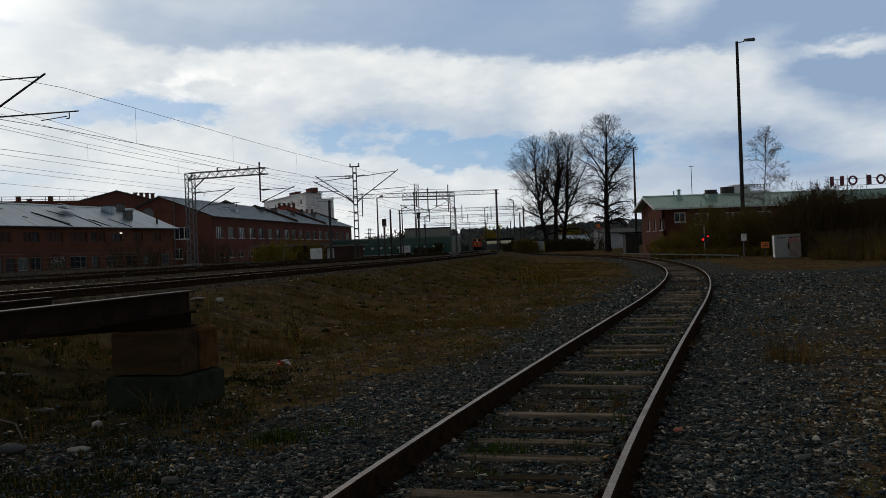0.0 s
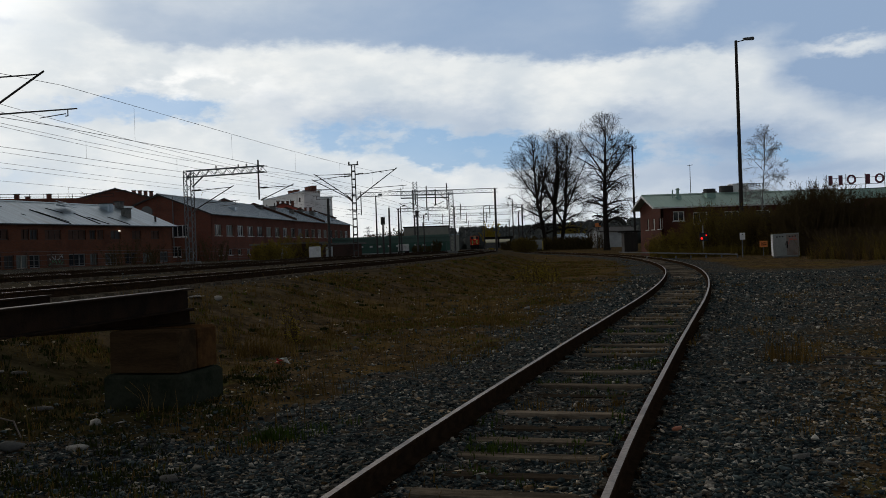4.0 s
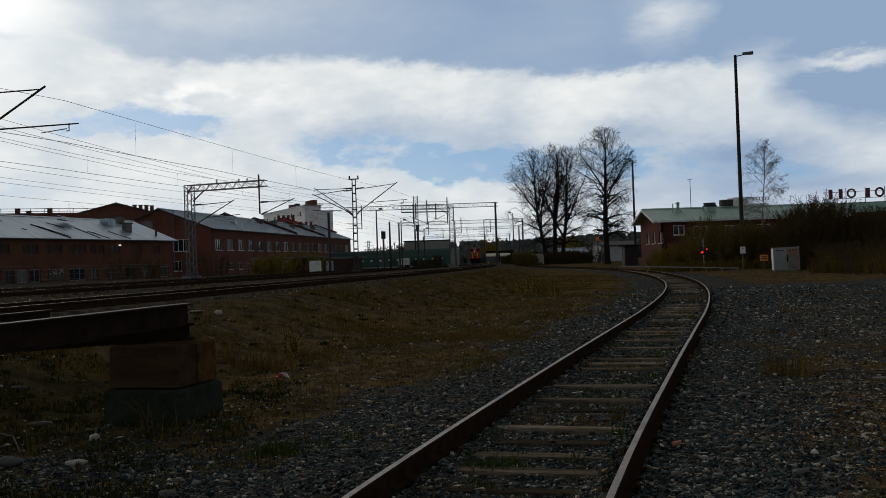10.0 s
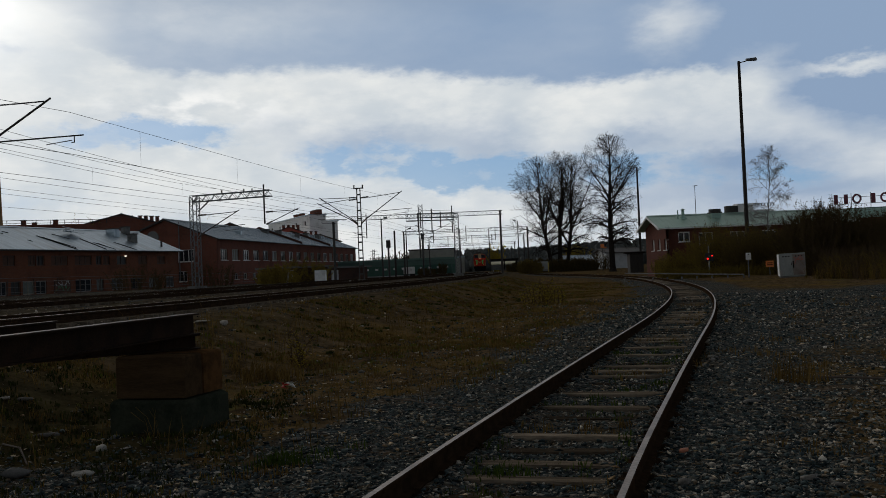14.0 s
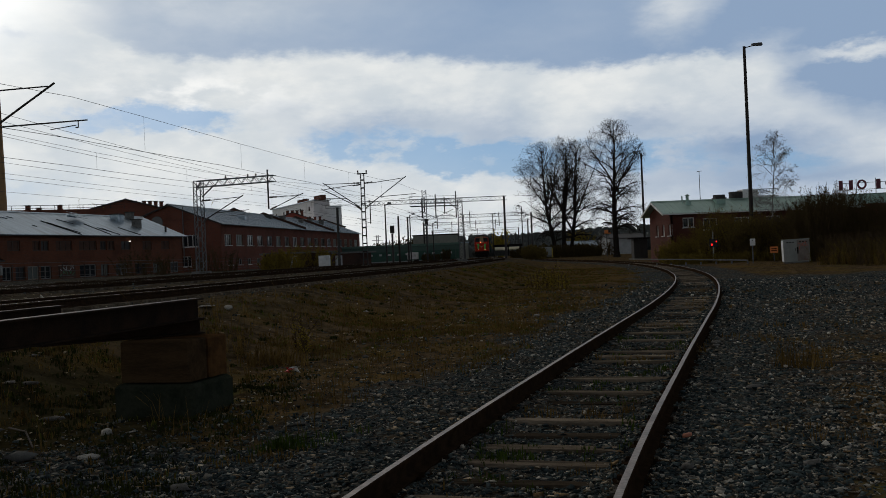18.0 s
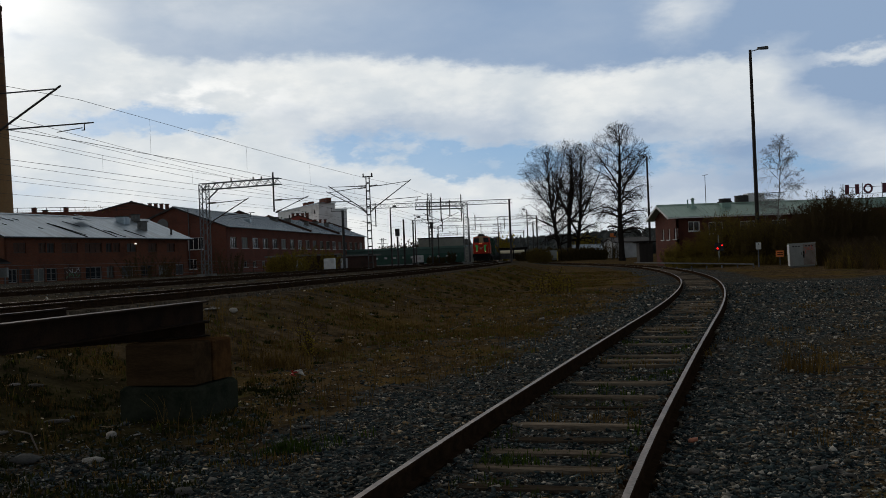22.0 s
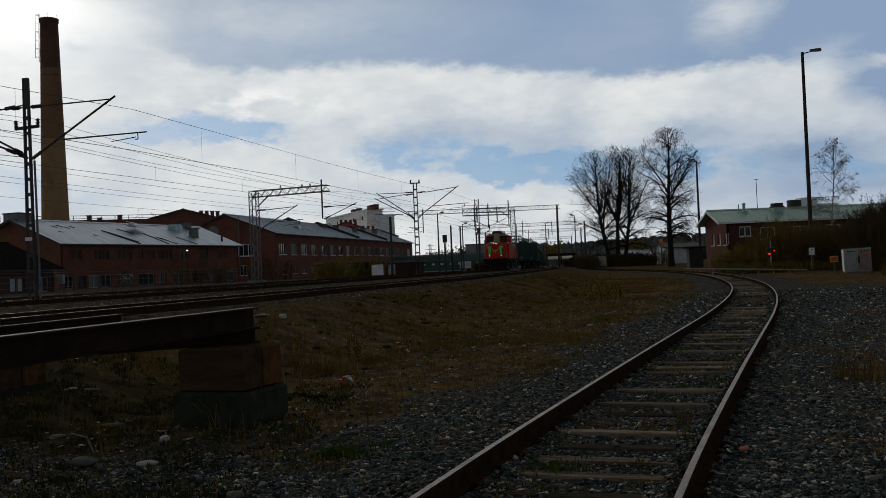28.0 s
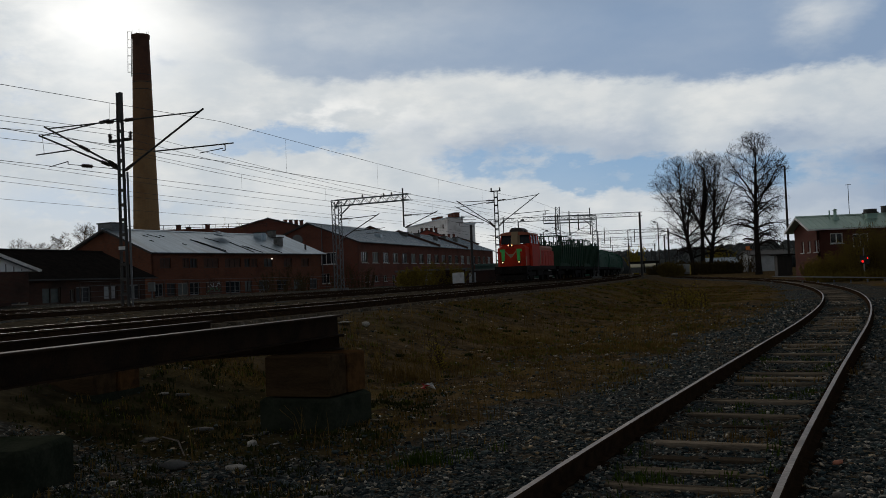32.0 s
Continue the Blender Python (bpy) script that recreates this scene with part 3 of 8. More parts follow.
def make_ground():
    xs = [-v for v in spaced(9.0, 2600, 0.5, 1.09)][::-1] + [(-9.0 + 0.16 * i) for i in range(1, 150)] + spaced(15.0, 2600, 0.3, 1.08)
    ys = [-v for v in spaced(2.0, 1200, 1.0, 1.3)][::-1] + [(-2.0 + 0.5 * i) for i in range(1, 12)] + spaced(4.0, 3600, 0.14, 1.0135)
    nx, ny = len(xs), len(ys)
    co, grav, sand, lush, moss_shade = [], [], [], [], []
    for y in ys:
        ym = max(-20.0, min(y, 230.0))
        sx, ax, bx = SIDING(min(ym, 205)), TRACK_A(ym), TRACK_B(ym)
        for x in xs:
            co.append((x, y, ground_z(x, y)))
            n1 = noise.noise(Vector((x * 0.5, y * 0.5, 3.0))) * 0.9 + noise.noise(Vector((x * 1.7, y * 1.7, 5.0))) * 0.5
            g = 1 - step(sx - x + n1, 2.0, 3.6) if x < sx else 1.0
            if x < sx:
                g = max(g, step(y, 2.0, 4.0) * (1 - step(y + 0.7 * n1, 8.3, 9.2)) * step(x - ax, 2.0, 3.5))
            far = step(y + 4 * n1, 62, 78)
            if x > sx:
                edge = 46 + 0.35 * (x - 20)
                g = 1 - step(y - edge + 2.0 * n1, -1.0, 3.0) * step(x - sx, 2.0, 5.0)
            g *= 1 - 0.3 * far * step(abs(x - sx), 1.6, 3.0)
            on_main = 1 - step(x - ax, 1.0, 2.6)
            grav.append(max(g, 0.55 * on_main * (1 if x > ax - 1.6 else 0)))
            sand.append((1 if bx + 1.8 < x < ax - 1.7 else 0.35) * on_main + (0.55 * (1 - step(x - ax + 1.2 * n1, 2.0, 5.0)) if x > ax else 0) if y < 230 else 0.2)
            if x < bx + 1.6 and y < 230:
                grav[-1] = 0.9 if x > bx - 9.0 else 0.6
            if x > sx + 1.9 and 2 < y < 60:
                g *= 1 - 0.8 * step(n1 + 0.55 * step(x - sx, 1.9, 2.8), 0.12, 0.5) * (1 - 0.8 * step(y, 13, 19))
                grav[-1] = g
            # dark moss round the girders, with their shade painted into the soil colour
            moss_shade.append(step(y, 3.0, 5.0) * (1 - step(y + 2.0 * n1, 11.5, 14.5)) * (1 - step(x + 0.7 * n1, -3.2, -1.9)) * step(x - ax + 0.8 * n1, 1.8, 3.2))
            lush.append(step(n1, 0.05, 0.8))
    faces = [(j * nx + i, j * nx + i + 1, (j + 1) * nx + i + 1, (j + 1) * nx + i) for j in range(ny - 1) for i in range(nx - 1)]
    me = bpy.data.meshes.new("ground")
    me.from_pydata(co, [], faces)
    for name, vals in (("gravel", grav), ("sand", sand), ("lush", lush), ("moss_shade", moss_shade)):
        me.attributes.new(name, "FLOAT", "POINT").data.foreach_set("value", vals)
    me.polygons.foreach_set("use_smooth", [True] * len(faces))
    m = bpy.data.materials.new("yard_ground")
    m.use_nodes = True
    w = Nodes(m.node_tree)
    pos = w.n("ShaderNodeTexCoord").outputs["Object"]

    def att(name):
        a = w.n("ShaderNodeAttribute")
        a.attribute_name = name
        return a.outputs["Fac"]

    big, mid, fine = w.noise(pos, 0.28, 5, 0.6), w.noise(pos, 2.2, 5, 0.65), w.noise(pos, 26, 4, 0.65)
    vor = w.n("ShaderNodeTexVoronoi")
    w.put(vor.inputs["Vector"], pos)
    vor.inputs["Scale"].default_value = 17.0
    cell = w.n("ShaderNodeSeparateColor")
    w.put(cell.inputs[0], vor.outputs["Color"])
    stone = w.mix(cell.outputs[0], (0.016, 0.024, 0.026), (0.1, 0.122, 0.12))
    stone = w.mix(w.math("MULTIPLY", w.smooth(cell.outputs[1], 0.72, 0.95), 0.75), stone, (0.34, 0.31, 0.265))
    stone = w.mix(w.math("MULTIPLY", w.smooth(vor.outputs["Distance"], 0.25, 0.75), 0.8), stone, (0.02, 0.02, 0.022))
    stone = w.mix(w.math("MULTIPLY", w.smooth(w.math("ADD", w.math("MULTIPLY", mid, 0.5), w.math("MULTIPLY", big, 0.5)), 0.46, 0.62), 0.65), stone, (0.11, 0.075, 0.042))
    stone = w.mix(w.math("MULTIPLY", w.smooth(w.noise(pos, 6.0, 3, 0.7), 0.56, 0.66), 0.35), stone, (0.15, 0.145, 0.14))
    soil = w.mix(w.smooth(mid, 0.35, 0.7), (0.05, 0.036, 0.02), (0.165, 0.115, 0.064))
    grass = w.mix(w.smooth(fine, 0.35, 0.7), (0.085, 0.056, 0.018), (0.23, 0.148, 0.046))
    soil = w.mix(w.math("MULTIPLY", w.smooth(big, 0.48, 0.64), 0.8), soil, grass)
    soil = w.mix(w.math("MULTIPLY", att("lush"), w.smooth(mid, 0.4, 0.6)), soil, (0.09, 0.09, 0.022))
    tuft = w.noise(pos, 9.0, 5, 0.7)
    soil = w.mix(w.math("MULTIPLY", w.smooth(tuft, 0.52, 0.66), 0.8), soil, (0.02, 0.016, 0.009))
    soil = w.mix(w.math("MULTIPLY", w.smooth(w.noise(pos, 5.0, 5, 0.7), 0.55, 0.68), 0.7), soil, (0.21, 0.115, 0.042))
    soil = w.mix(w.math("MULTIPLY", att("moss_shade"), 0.78), soil, w.mix(w.smooth(mid, 0.35, 0.65), (0.014, 0.016, 0.009), (0.048, 0.045, 0.022)))
    sandc = w.mix(w.smooth(mid, 0.3, 0.7), (0.036, 0.03, 0.021), (0.105, 0.087, 0.062))
    col = w.mix(att("sand"), soil, sandc)
    edge = w.math("ADD", att("gravel"), w.math("MULTIPLY", w.math("SUBTRACT", mid, 0.5), 1.1))
    col = w.mix(w.smooth(edge, 0.35, 0.65), col, stone)
    p = w.n("ShaderNodeBsdfPrincipled")
    w.put(p.inputs["Base Color"], col)
    p.inputs["Roughness"].default_value = 1.0
    p.inputs["Specular IOR Level"].default_value = 0.0
    b = w.n("ShaderNodeBump")
    b.inputs["Strength"].default_value = 0.9
    b.inputs["Distance"].default_value = 0.03
    h = w.math("ADD", w.math("MULTIPLY", w.math("SUBTRACT", 1.0, vor.outputs["Distance"]), w.math("MULTIPLY", att("gravel"), 0.9)), w.math("ADD", w.math("MULTIPLY", fine, 0.5), w.math("MULTIPLY", mid, 0.7)))
    w.put(b.inputs["Height"], h)
    w.t.links.new(b.outputs[0], p.inputs["Normal"])
    out = w.n("ShaderNodeOutputMaterial")
    w.t.links.new(p.outputs[0], out.inputs[0])
    me.materials.append(m)
    return tagged(new("ground", me), "dark gravel yard with brown grass and an earth bank", "ground", kind="structure")


make_ground()

# ---- tracks ----
RAIL = [(-0.07, 0.0), (-0.07, 0.012), (-0.012, 0.03), (-0.010, 0.118), (-0.031, 0.127), (-0.031, 0.150), (-0.024, 0.160), (0.024, 0.160), (0.031, 0.150), (0.031, 0.127), (0.010, 0.118), (0.012, 0.03), (0.07, 0.012), (0.07, 0.0)]


def line_points(fx, fz, y0, y1, off, d=1.0):
    out, y = [], y0
    while y <= y1:
        sl = (fx(y + 0.5) - fx(y - 0.5))
        k = off / math.hypot(1, sl)
        out.append((fx(y) + k, y - k * sl, fz(y) - 0.16))
        y += d if y < 60 else d * 3
    return out


def make_track(fx, fz, y0, y1, label, polished=True, sleepers=0):
    tr = thing("railway_track", Matrix.Identity(4), label, "railway track", group="railway tracks")
    for off in (-0.797, 0.815):
        part("rail", Mesh().sweep(RAIL, line_points(fx, fz, y0, y1, off), top=(6,)), (M_RAIL, M_RAILTOP if polished else M_RAILDULL), tr, "rusty steel rail with worn bright head")
    rest = Mesh()
    y, k = (6.15 - 0.564 * 32 if sleepers else y0), 0
    bare = {32, 34, 35, 37, 40, 42, 45}
    turn = 0
    rnd = random.Random(5)
    base = [Mesh() for _ in range(6)]
    for b in base:
        l, wd = 2.6 + rnd.uniform(-0.1, 0.1), 0.17 + rnd.uniform(-0.03, 0.03)
        pts = [(-l / 2, -wd / 2), (l / 2 + rnd.uniform(-0.05, 0.05), -wd / 2 + rnd.uniform(-0.02, 0.02)), (l / 2, wd / 2), (-l / 2, wd / 2 + rnd.uniform(-0.02, 0.02))]
        lo = [(px, py, -0.15) for px, py in pts]
        mid = [(px, py, -0.02) for px, py in pts]
        hi = [(px * 0.985, py * 0.88, rnd.uniform(-0.006, 0.004)) for px, py in pts]
        b.add(lo + mid + hi, [(0, 1, 5, 4), (1, 2, 6, 5), (2, 3, 7, 6), (3, 0, 4, 7), (4, 5, 9, 8), (5, 6, 10, 9), (6, 7, 11, 10), (7, 4, 8, 11), (8, 9, 10, 11)])
    datas = [b.data("sleeper", M_SLEEPER) for b in base]
    sunk = [b.data("sleeper", M_SLEEPERDARK) for b in base]
    plate = Mesh().box((0, 0, 0), (0.3, 0.15, 0.018)).box((-0.1, 0.03, 0.02), (0.035, 0.035, 0.04)).box((0.1, -0.03, 0.02), (0.035, 0.035, 0.04)).data("tie_plate", M_RAIL)
    while y < min(y1, 130 if sleepers else 90):
        sl = fx(y + 0.5) - fx(y - 0.5)
        rz = -math.atan(sl)
        z = fz(y) - 0.16
        if k < sleepers and y > 3:
            pale = turn in bare or (turn > 45 and rnd.random() < 0.6)
            ob = new("sleeper", (datas if pale else sunk)[rnd.randrange(6)])
            ob.parent = tr
            if k < 26:
                for off in (-0.797, 0.815):
                    tp = new("tie_plate", plate)
                    tp.parent = tr
                    tp.matrix_local = pose(fx(y) + off * math.cos(rz), y + off * math.sin(rz), z + 0.004, 0, 0, math.degrees(rz))
            ob.matrix_local = pose(fx(y), y, z + (rnd.uniform(-0.016, 0.008) if pale else rnd.uniform(-0.05, -0.018)), rnd.uniform(-1, 1), rnd.uniform(-0.4, 0.4), math.degrees(rz) + rnd.uniform(-1.5, 1.5))
            k += 1
        else:
            rest.box((fx(y), y, z - 0.07), (2.6, 0.25, 0.14), rz)
        turn += 1
        y += 0.564 if sleepers and turn < 46 else 0.6 + rnd.uniform(-0.03, 0.03)
    tagged(part("sleeper_run", rest, M_SLEEPER, tr), kind="stuff")
    return tr


make_track(SIDING, siding_top, -12, 190, "old single siding curving away on worn wooden sleepers", sleepers=110)
make_track(TRACK_A, main_top, -6, 185, "main line track on a low ballast bank")
make_track(TRACK_B, main_top, -4, 480, "electrified main line track beside the masts", False)
make_track(TRACK_C, main_top, 0, 480, "electrified main line track along the brick buildings", False)


# ---- buildings ----
def holed_wall(L, H, th, holes, peak=0.0):
    """A wall along +x from the origin, outer face at y = 0, with openings (u0, v0, u1, v1); peak adds a gable."""
    me = Mesh()
    us = sorted({0.0, L, *[h[0] for h in holes], *[h[2] for h in holes]})
    vs = sorted({0.0, H, *[h[1] for h in holes], *[h[3] for h in holes]})
    for i in range(len(us) - 1):
        for j in range(len(vs) - 1):
            u0, u1, v0, v1 = us[i], us[i + 1], vs[j], vs[j + 1]
            mu, mv = (u0 + u1) / 2, (v0 + v1) / 2
            if any(h[0] < mu < h[2] and h[1] < mv < h[3] for h in holes):
                continue
            me.add([(u0, 0, v0), (u1, 0, v0), (u1, 0, v1), (u0, 0, v1)], [(0, 1, 2, 3)])
            me.add([(u0, th, v0), (u1, th, v0), (u1, th, v1), (u0, th, v1)], [(3, 2, 1, 0)])
    for u0, v0, u1, v1 in holes:
        a = [(u0, 0, v0), (u1, 0, v0), (u1, 0, v1), (u0, 0, v1)]
        b = [(u, th, v) for u, _, v in a]
        me.add(a + b, [(0, 4, 5, 1), (1, 5, 6, 2), (2, 6, 7, 3), (3, 7, 4, 0)])
    me.add([(0, 0, 0), (0, th, 0), (0, th, H), (0, 0, H)], [(0, 3, 2, 1)])
    me.add([(L, 0, 0), (L, th, 0), (L, th, H), (L, 0, H)], [(0, 1, 2, 3)])
    if peak:
        me.add([(0, 0, H), (L, 0, H), (L / 2, 0, H + peak), (0, th, H), (L, th, H), (L / 2, th, H + peak)], [(0, 1, 2), (5, 4, 3), (1, 4, 5, 2), (0, 2, 5, 3)])
    else:
        me.add([(0, 0, H), (L, 0, H), (L, th, H), (0, th, H)], [(0, 1, 2, 3)])
    return me


WINDOWS = {}


def put_window(wall, hole, bars=1, cross=0, sill=True, frame_mat=None, pane_mat=None, blank=False):
    """A framed window in an opening of a wall, with a pane behind its bars."""
    u0, v0, u1, v1 = hole
    w, h = u1 - u0, v1 - v0
    frame_mat = frame_mat or M_PAINTWHITE
    key = (round(w, 2), round(h, 2), bars, cross, frame_mat.name)
    if key not in WINDOWS:
        t = 0.09
        us = [t + (w - t) * i / (bars + 1) for i in range(bars + 2)]
        vs = [t + (h - t) * i / (cross + 1) for i in range(cross + 2)]
        lights = [(us[i], vs[j], us[i + 1] - t, vs[j + 1] - t) for i in range(bars + 1) for j in range(cross + 1)]
        fr = holed_wall(w, h, 0.08, lights)
        fr.v = [(x, y + 0.12, z) for x, y, z in fr.v]
        fr.weld()
        WINDOWS[key] = fr.data("window", frame_mat), Mesh().box((w / 2, 0.2, h / 2), (w - 0.1, 0.012, h - 0.1)).data("pane", M_GLASS), Mesh().box((w / 2, -0.03, -0.04), (w + 0.16, 0.2, 0.07)).data("sill", M_PAINTWHITE)
    fr, pn, sl = WINDOWS[key]
    win = new("window", fr)
    win.parent = wall
    win.location = (u0, 0, v0)
    pane = new("pane", pn)
    pane.parent = win
    if pane_mat:
        pane.data = pn.copy()
        pane.data.materials[0] = pane_mat
    if sill:
        s = new("sill", sl)
        s.parent = win
    return win


def wall_part(parent, name, mesh, material, m, label=""):
    ob = part(name, mesh, material, parent, label)
    ob.matrix_local = m
    return ob


def gable_house(name, corner, ang, L, W, H, peak, wall_mat, roof_mat, label, front=(), end=(), over=0.5, group="", seams=0.0, far_end=(), category="building", bars=1, pane_mat=None, trim=None, frame_mat=None, panes=(), sills=True, frames=()):
    """A house whose long front runs from the corner at the given heading (degrees from +x); the near gable turns back from it."""
    h = thing(name, pose(*corner, 0, 0, ang), label, category, group)
    th = 0.3
    fw = wall_part(h, "wall", holed_wall(L, H, th, front), wall_mat, pose(0, 0, 0))
    for k, hole in enumerate(front):
        put_window(fw, hole, bars if hole[2] - hole[0] < 2.2 else bars + 1, 0, sills, pane_mat=panes[k % len(panes)] if panes else pane_mat, frame_mat=frames[k % len(frames)] if frames else frame_mat)
    ew = wall_part(h, "wall", holed_wall(W, H, th, end, peak), wall_mat, pose(-0.003, W, 0, 0, 0, -90))
    for hole in end:
        put_window(ew, hole, 2)
    wall_part(h, "wall", holed_wall(W, H, th, far_end, peak), wall_mat, pose(L + 0.003, 0, 0, 0, 0, 90))
    wall_part(h, "wall", holed_wall(L, H, th, ()), wall_mat, pose(L, W, 0, 0, 0, 180))
    sl = peak / (W / 2)
    t = 0.16
    for side in (0, 1):
        rf = Mesh()
        y0, y1 = -over, W / 2
        z0, z1 = H - over * sl + 0.02, H + peak + 0.02
        pr = [(y0, z0), (y1, z1), (y1, z1 + t), (y0, z0 + t)]
        if side:
            pr = [(W - a, b) for a, b in pr][::-1]
        rf.add([(x, a, b) for x in (-over, L + over) for a, b in pr], [(3, 2, 1, 0), (4, 5, 6, 7), (0, 1, 5, 4), (1, 2, 6, 5), (2, 3, 7, 6), (3, 0, 4, 7)])
        if seams and not side:
            x = -over + seams
            seam = Mesh().bar((0, y0 + 0.02, z0 + t + 0.01), (0, y1, z1 + t + 0.01), 0.03, 0.03).data("seam", roof_mat)
        ro = part("roof", rf, roof_mat, h, "")
        if seams and not side:
            while x < L + over:
                so = new("seam", seam)
                so.parent = ro
                so.location.x = x
                x += seams
    rd = part("ridge_cap", Mesh().prism([(-0.25, -0.09), (0, 0.05), (0.25, -0.09), (0, -0.02)], (-over, W / 2, H + peak + t + 0.06), (L + over, W / 2, H + peak + t + 0.06)), roof_mat, h)
    g = Mesh()
    g.bar((-over, -over - 0.06, H - over * sl + 0.08), (L + over, -over - 0.06, H - over * sl + 0.08), 0.12, 0.12)
    part("gutter", g, trim or M_DARKSTEEL, h)
    b = Mesh()
    for s in (0, 1):
        p0 = (-over - 0.03, (-over if not s else W + over), H - over * sl + 0.06)
        b.bar(p0, (-over - 0.03, W / 2, H + peak + 0.06), 0.05, 0.2)
    part("bargeboard", b, trim or M_DARKSTEEL, h)
    return h


def row(u0, du, n, v0, w, hgt, skip=()):
    return [(u0 + du * i, v0, u0 + du * i + w, v0 + hgt) for i in range(n) if i not in skip]


# the low brick works hall nearest the line
B1 = (-44.4, 92.9, 0.55)
A1 = math.degrees(math.atan2(123.1 - 92.9, -34.8 + 44.4))
HALL_HOLES = [(a, 3.3, b, 4.36) for a, b in ((1.2, 2.9), (4.66, 5.8), (5.9, 7.1), (8.1, 10.67), (11.78, 14.7), (15.34, 16.45), (16.6, 17.84), (19.1, 20.98), (23.2, 25.0), (27.0, 28.8))] + [(a, 0.35, b, 1.72) for a, b in ((0.4, 1.7), (2.19, 3.54), (3.86, 5.53), (5.74, 7.33), (8.39, 10.96), (11.79, 14.54), (15.32, 16.66), (18.0, 20.2), (21.6, 23.8), (25.2, 27.4), (28.8, 30.6))]
HALL_PANES = (M_BOARD, M_BOARD, M_DARKPANE, M_BOARD, M_BOARD, M_DARKPANE, M_BOARD, M_DARKPANE, M_BOARD, M_BOARD, M_GLASS, M_DARKPANE, M_MURKY, M_GLASS, M_DARKPANE, M_GLASS, M_MURKY, M_DARKPANE, M_GLASS, M_MURKY, M_DARKPANE)
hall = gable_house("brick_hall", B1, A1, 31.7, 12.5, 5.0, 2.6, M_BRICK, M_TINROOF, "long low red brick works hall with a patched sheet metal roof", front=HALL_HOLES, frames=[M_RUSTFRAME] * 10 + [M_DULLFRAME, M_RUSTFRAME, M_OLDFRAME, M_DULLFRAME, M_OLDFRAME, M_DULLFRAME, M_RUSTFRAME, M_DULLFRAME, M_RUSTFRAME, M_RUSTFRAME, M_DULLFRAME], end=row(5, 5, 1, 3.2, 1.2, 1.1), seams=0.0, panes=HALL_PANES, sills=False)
# the two storey brick works behind it
B2 = (-32.9, 136.1, 0.6)
A2 = math.degrees(math.atan2(222 - 136.1, -21.2 + 32.9))
works = gable_house("brick_works", B2, A2, 86.5, 15.5, 6.9, 3.0, M_BRICK2, M_BLUEROOF, "two storey red brick works with a grey sheet metal roof", front=row(1.4, 4.7, 18, 3.8, 2.8, 1.65) + row(2.6, 4.1, 4, 0.9, 1.6, 0.9) + row(31, 4.1, 12, 0.9, 1.6, 1.2), end=[(9.6, 3.75, 12.0, 5.5), (9.2, 0.9, 10.9, 2.4), (4.5, 3.75, 7.0, 5.5)], seams=0.7, frames=(M_OLDFRAME, M_OLDFRAME, M_PAINTWHITE, M_OLDFRAME, M_DULLFRAME), panes=(M_GLASS, M_MURKY, M_GLASS, M_GLASS))


# ---- overhead line ----
M_INSUL = mat("brown_insulator", (0.03, 0.018, 0.014), (0.06, 0.035, 0.025), 0.35, 8, 0.1)
M_CABLE = mat("dark_cable", (0.03, 0.03, 0.032), (0.05, 0.05, 0.052), 0.6, 3, 0.0, 0.4)
M_POLEWOOD = mat("tarred_pole_wood", (0.018, 0.015, 0.013), (0.04, 0.033, 0.028), 0.9, 3, 0.4, 0, 30, stretch=(1, 1, 0.2))


def heading(fx, y):
    return -math.degrees(math.atan((fx(y + 2) - fx(y - 2)) / 4))


def insulator(me, p, q, r=0.09, n=6, mi=0):
    p, q = Vector(p), Vector(q)
    for i in range(n):
        a, b = p.lerp(q, i / n), p.lerp(q, (i + 0.6) / n)
        me.tube(a, b, r, r * 0.6, 8, mi)
    me.tube(p, q, r * 0.4, r * 0.4, 6, mi)
    return me


def lattice_mast(base, h, ang, w0, w1, label, pitch=0.62, solid=0.0, leg=0.10, head=True):
    """Two channels tied by flat battens; local x points across the tracks."""
    m = thing("catenary_mast", pose(*base, 0, 0, ang), label, "catenary mast", "catenary masts")
    for s in (-1, 1):
        part("channel", Mesh().prism([(-leg * 0.3, -leg), (leg * 0.3, -leg), (leg * 0.3, leg), (-leg * 0.3, leg)], (s * w0 / 2, 0, -0.3), (s * w1 / 2, 0, h), up=(0, 1, 0)), M_DARKSTEEL, m)
    z = 0.5
    while z < h - solid:
        w = w0 + (w1 - w0) * z / h
        part("batten", Mesh().box((0, 0, z), (w - 0.02, leg * 1.6, 0.13)), M_DARKSTEEL, m)
        z += pitch
    if solid:
        part("web_plate", Mesh().box((0, 0, h - solid / 2), (w1 - 0.02, leg * 1.4, solid)), M_DARKSTEEL, m)
    part("footing", Mesh().box((0, 0, -0.25), (w0 + 0.35, 0.6, 0.5), top=0.85), M_CONCRETE, m)
    if head:
        a = Mesh().box((0, 0, h + 0.03), (0.95, 0.1, 0.1))
        part("crossarm", a, M_DARKSTEEL, m)
        for s in (-1, 1):
            part("insulator", insulator(Mesh(), (s * 0.4, 0, h + 0.08), (s * 0.4, 0, h + 0.34)), M_INSUL, m)
    return m


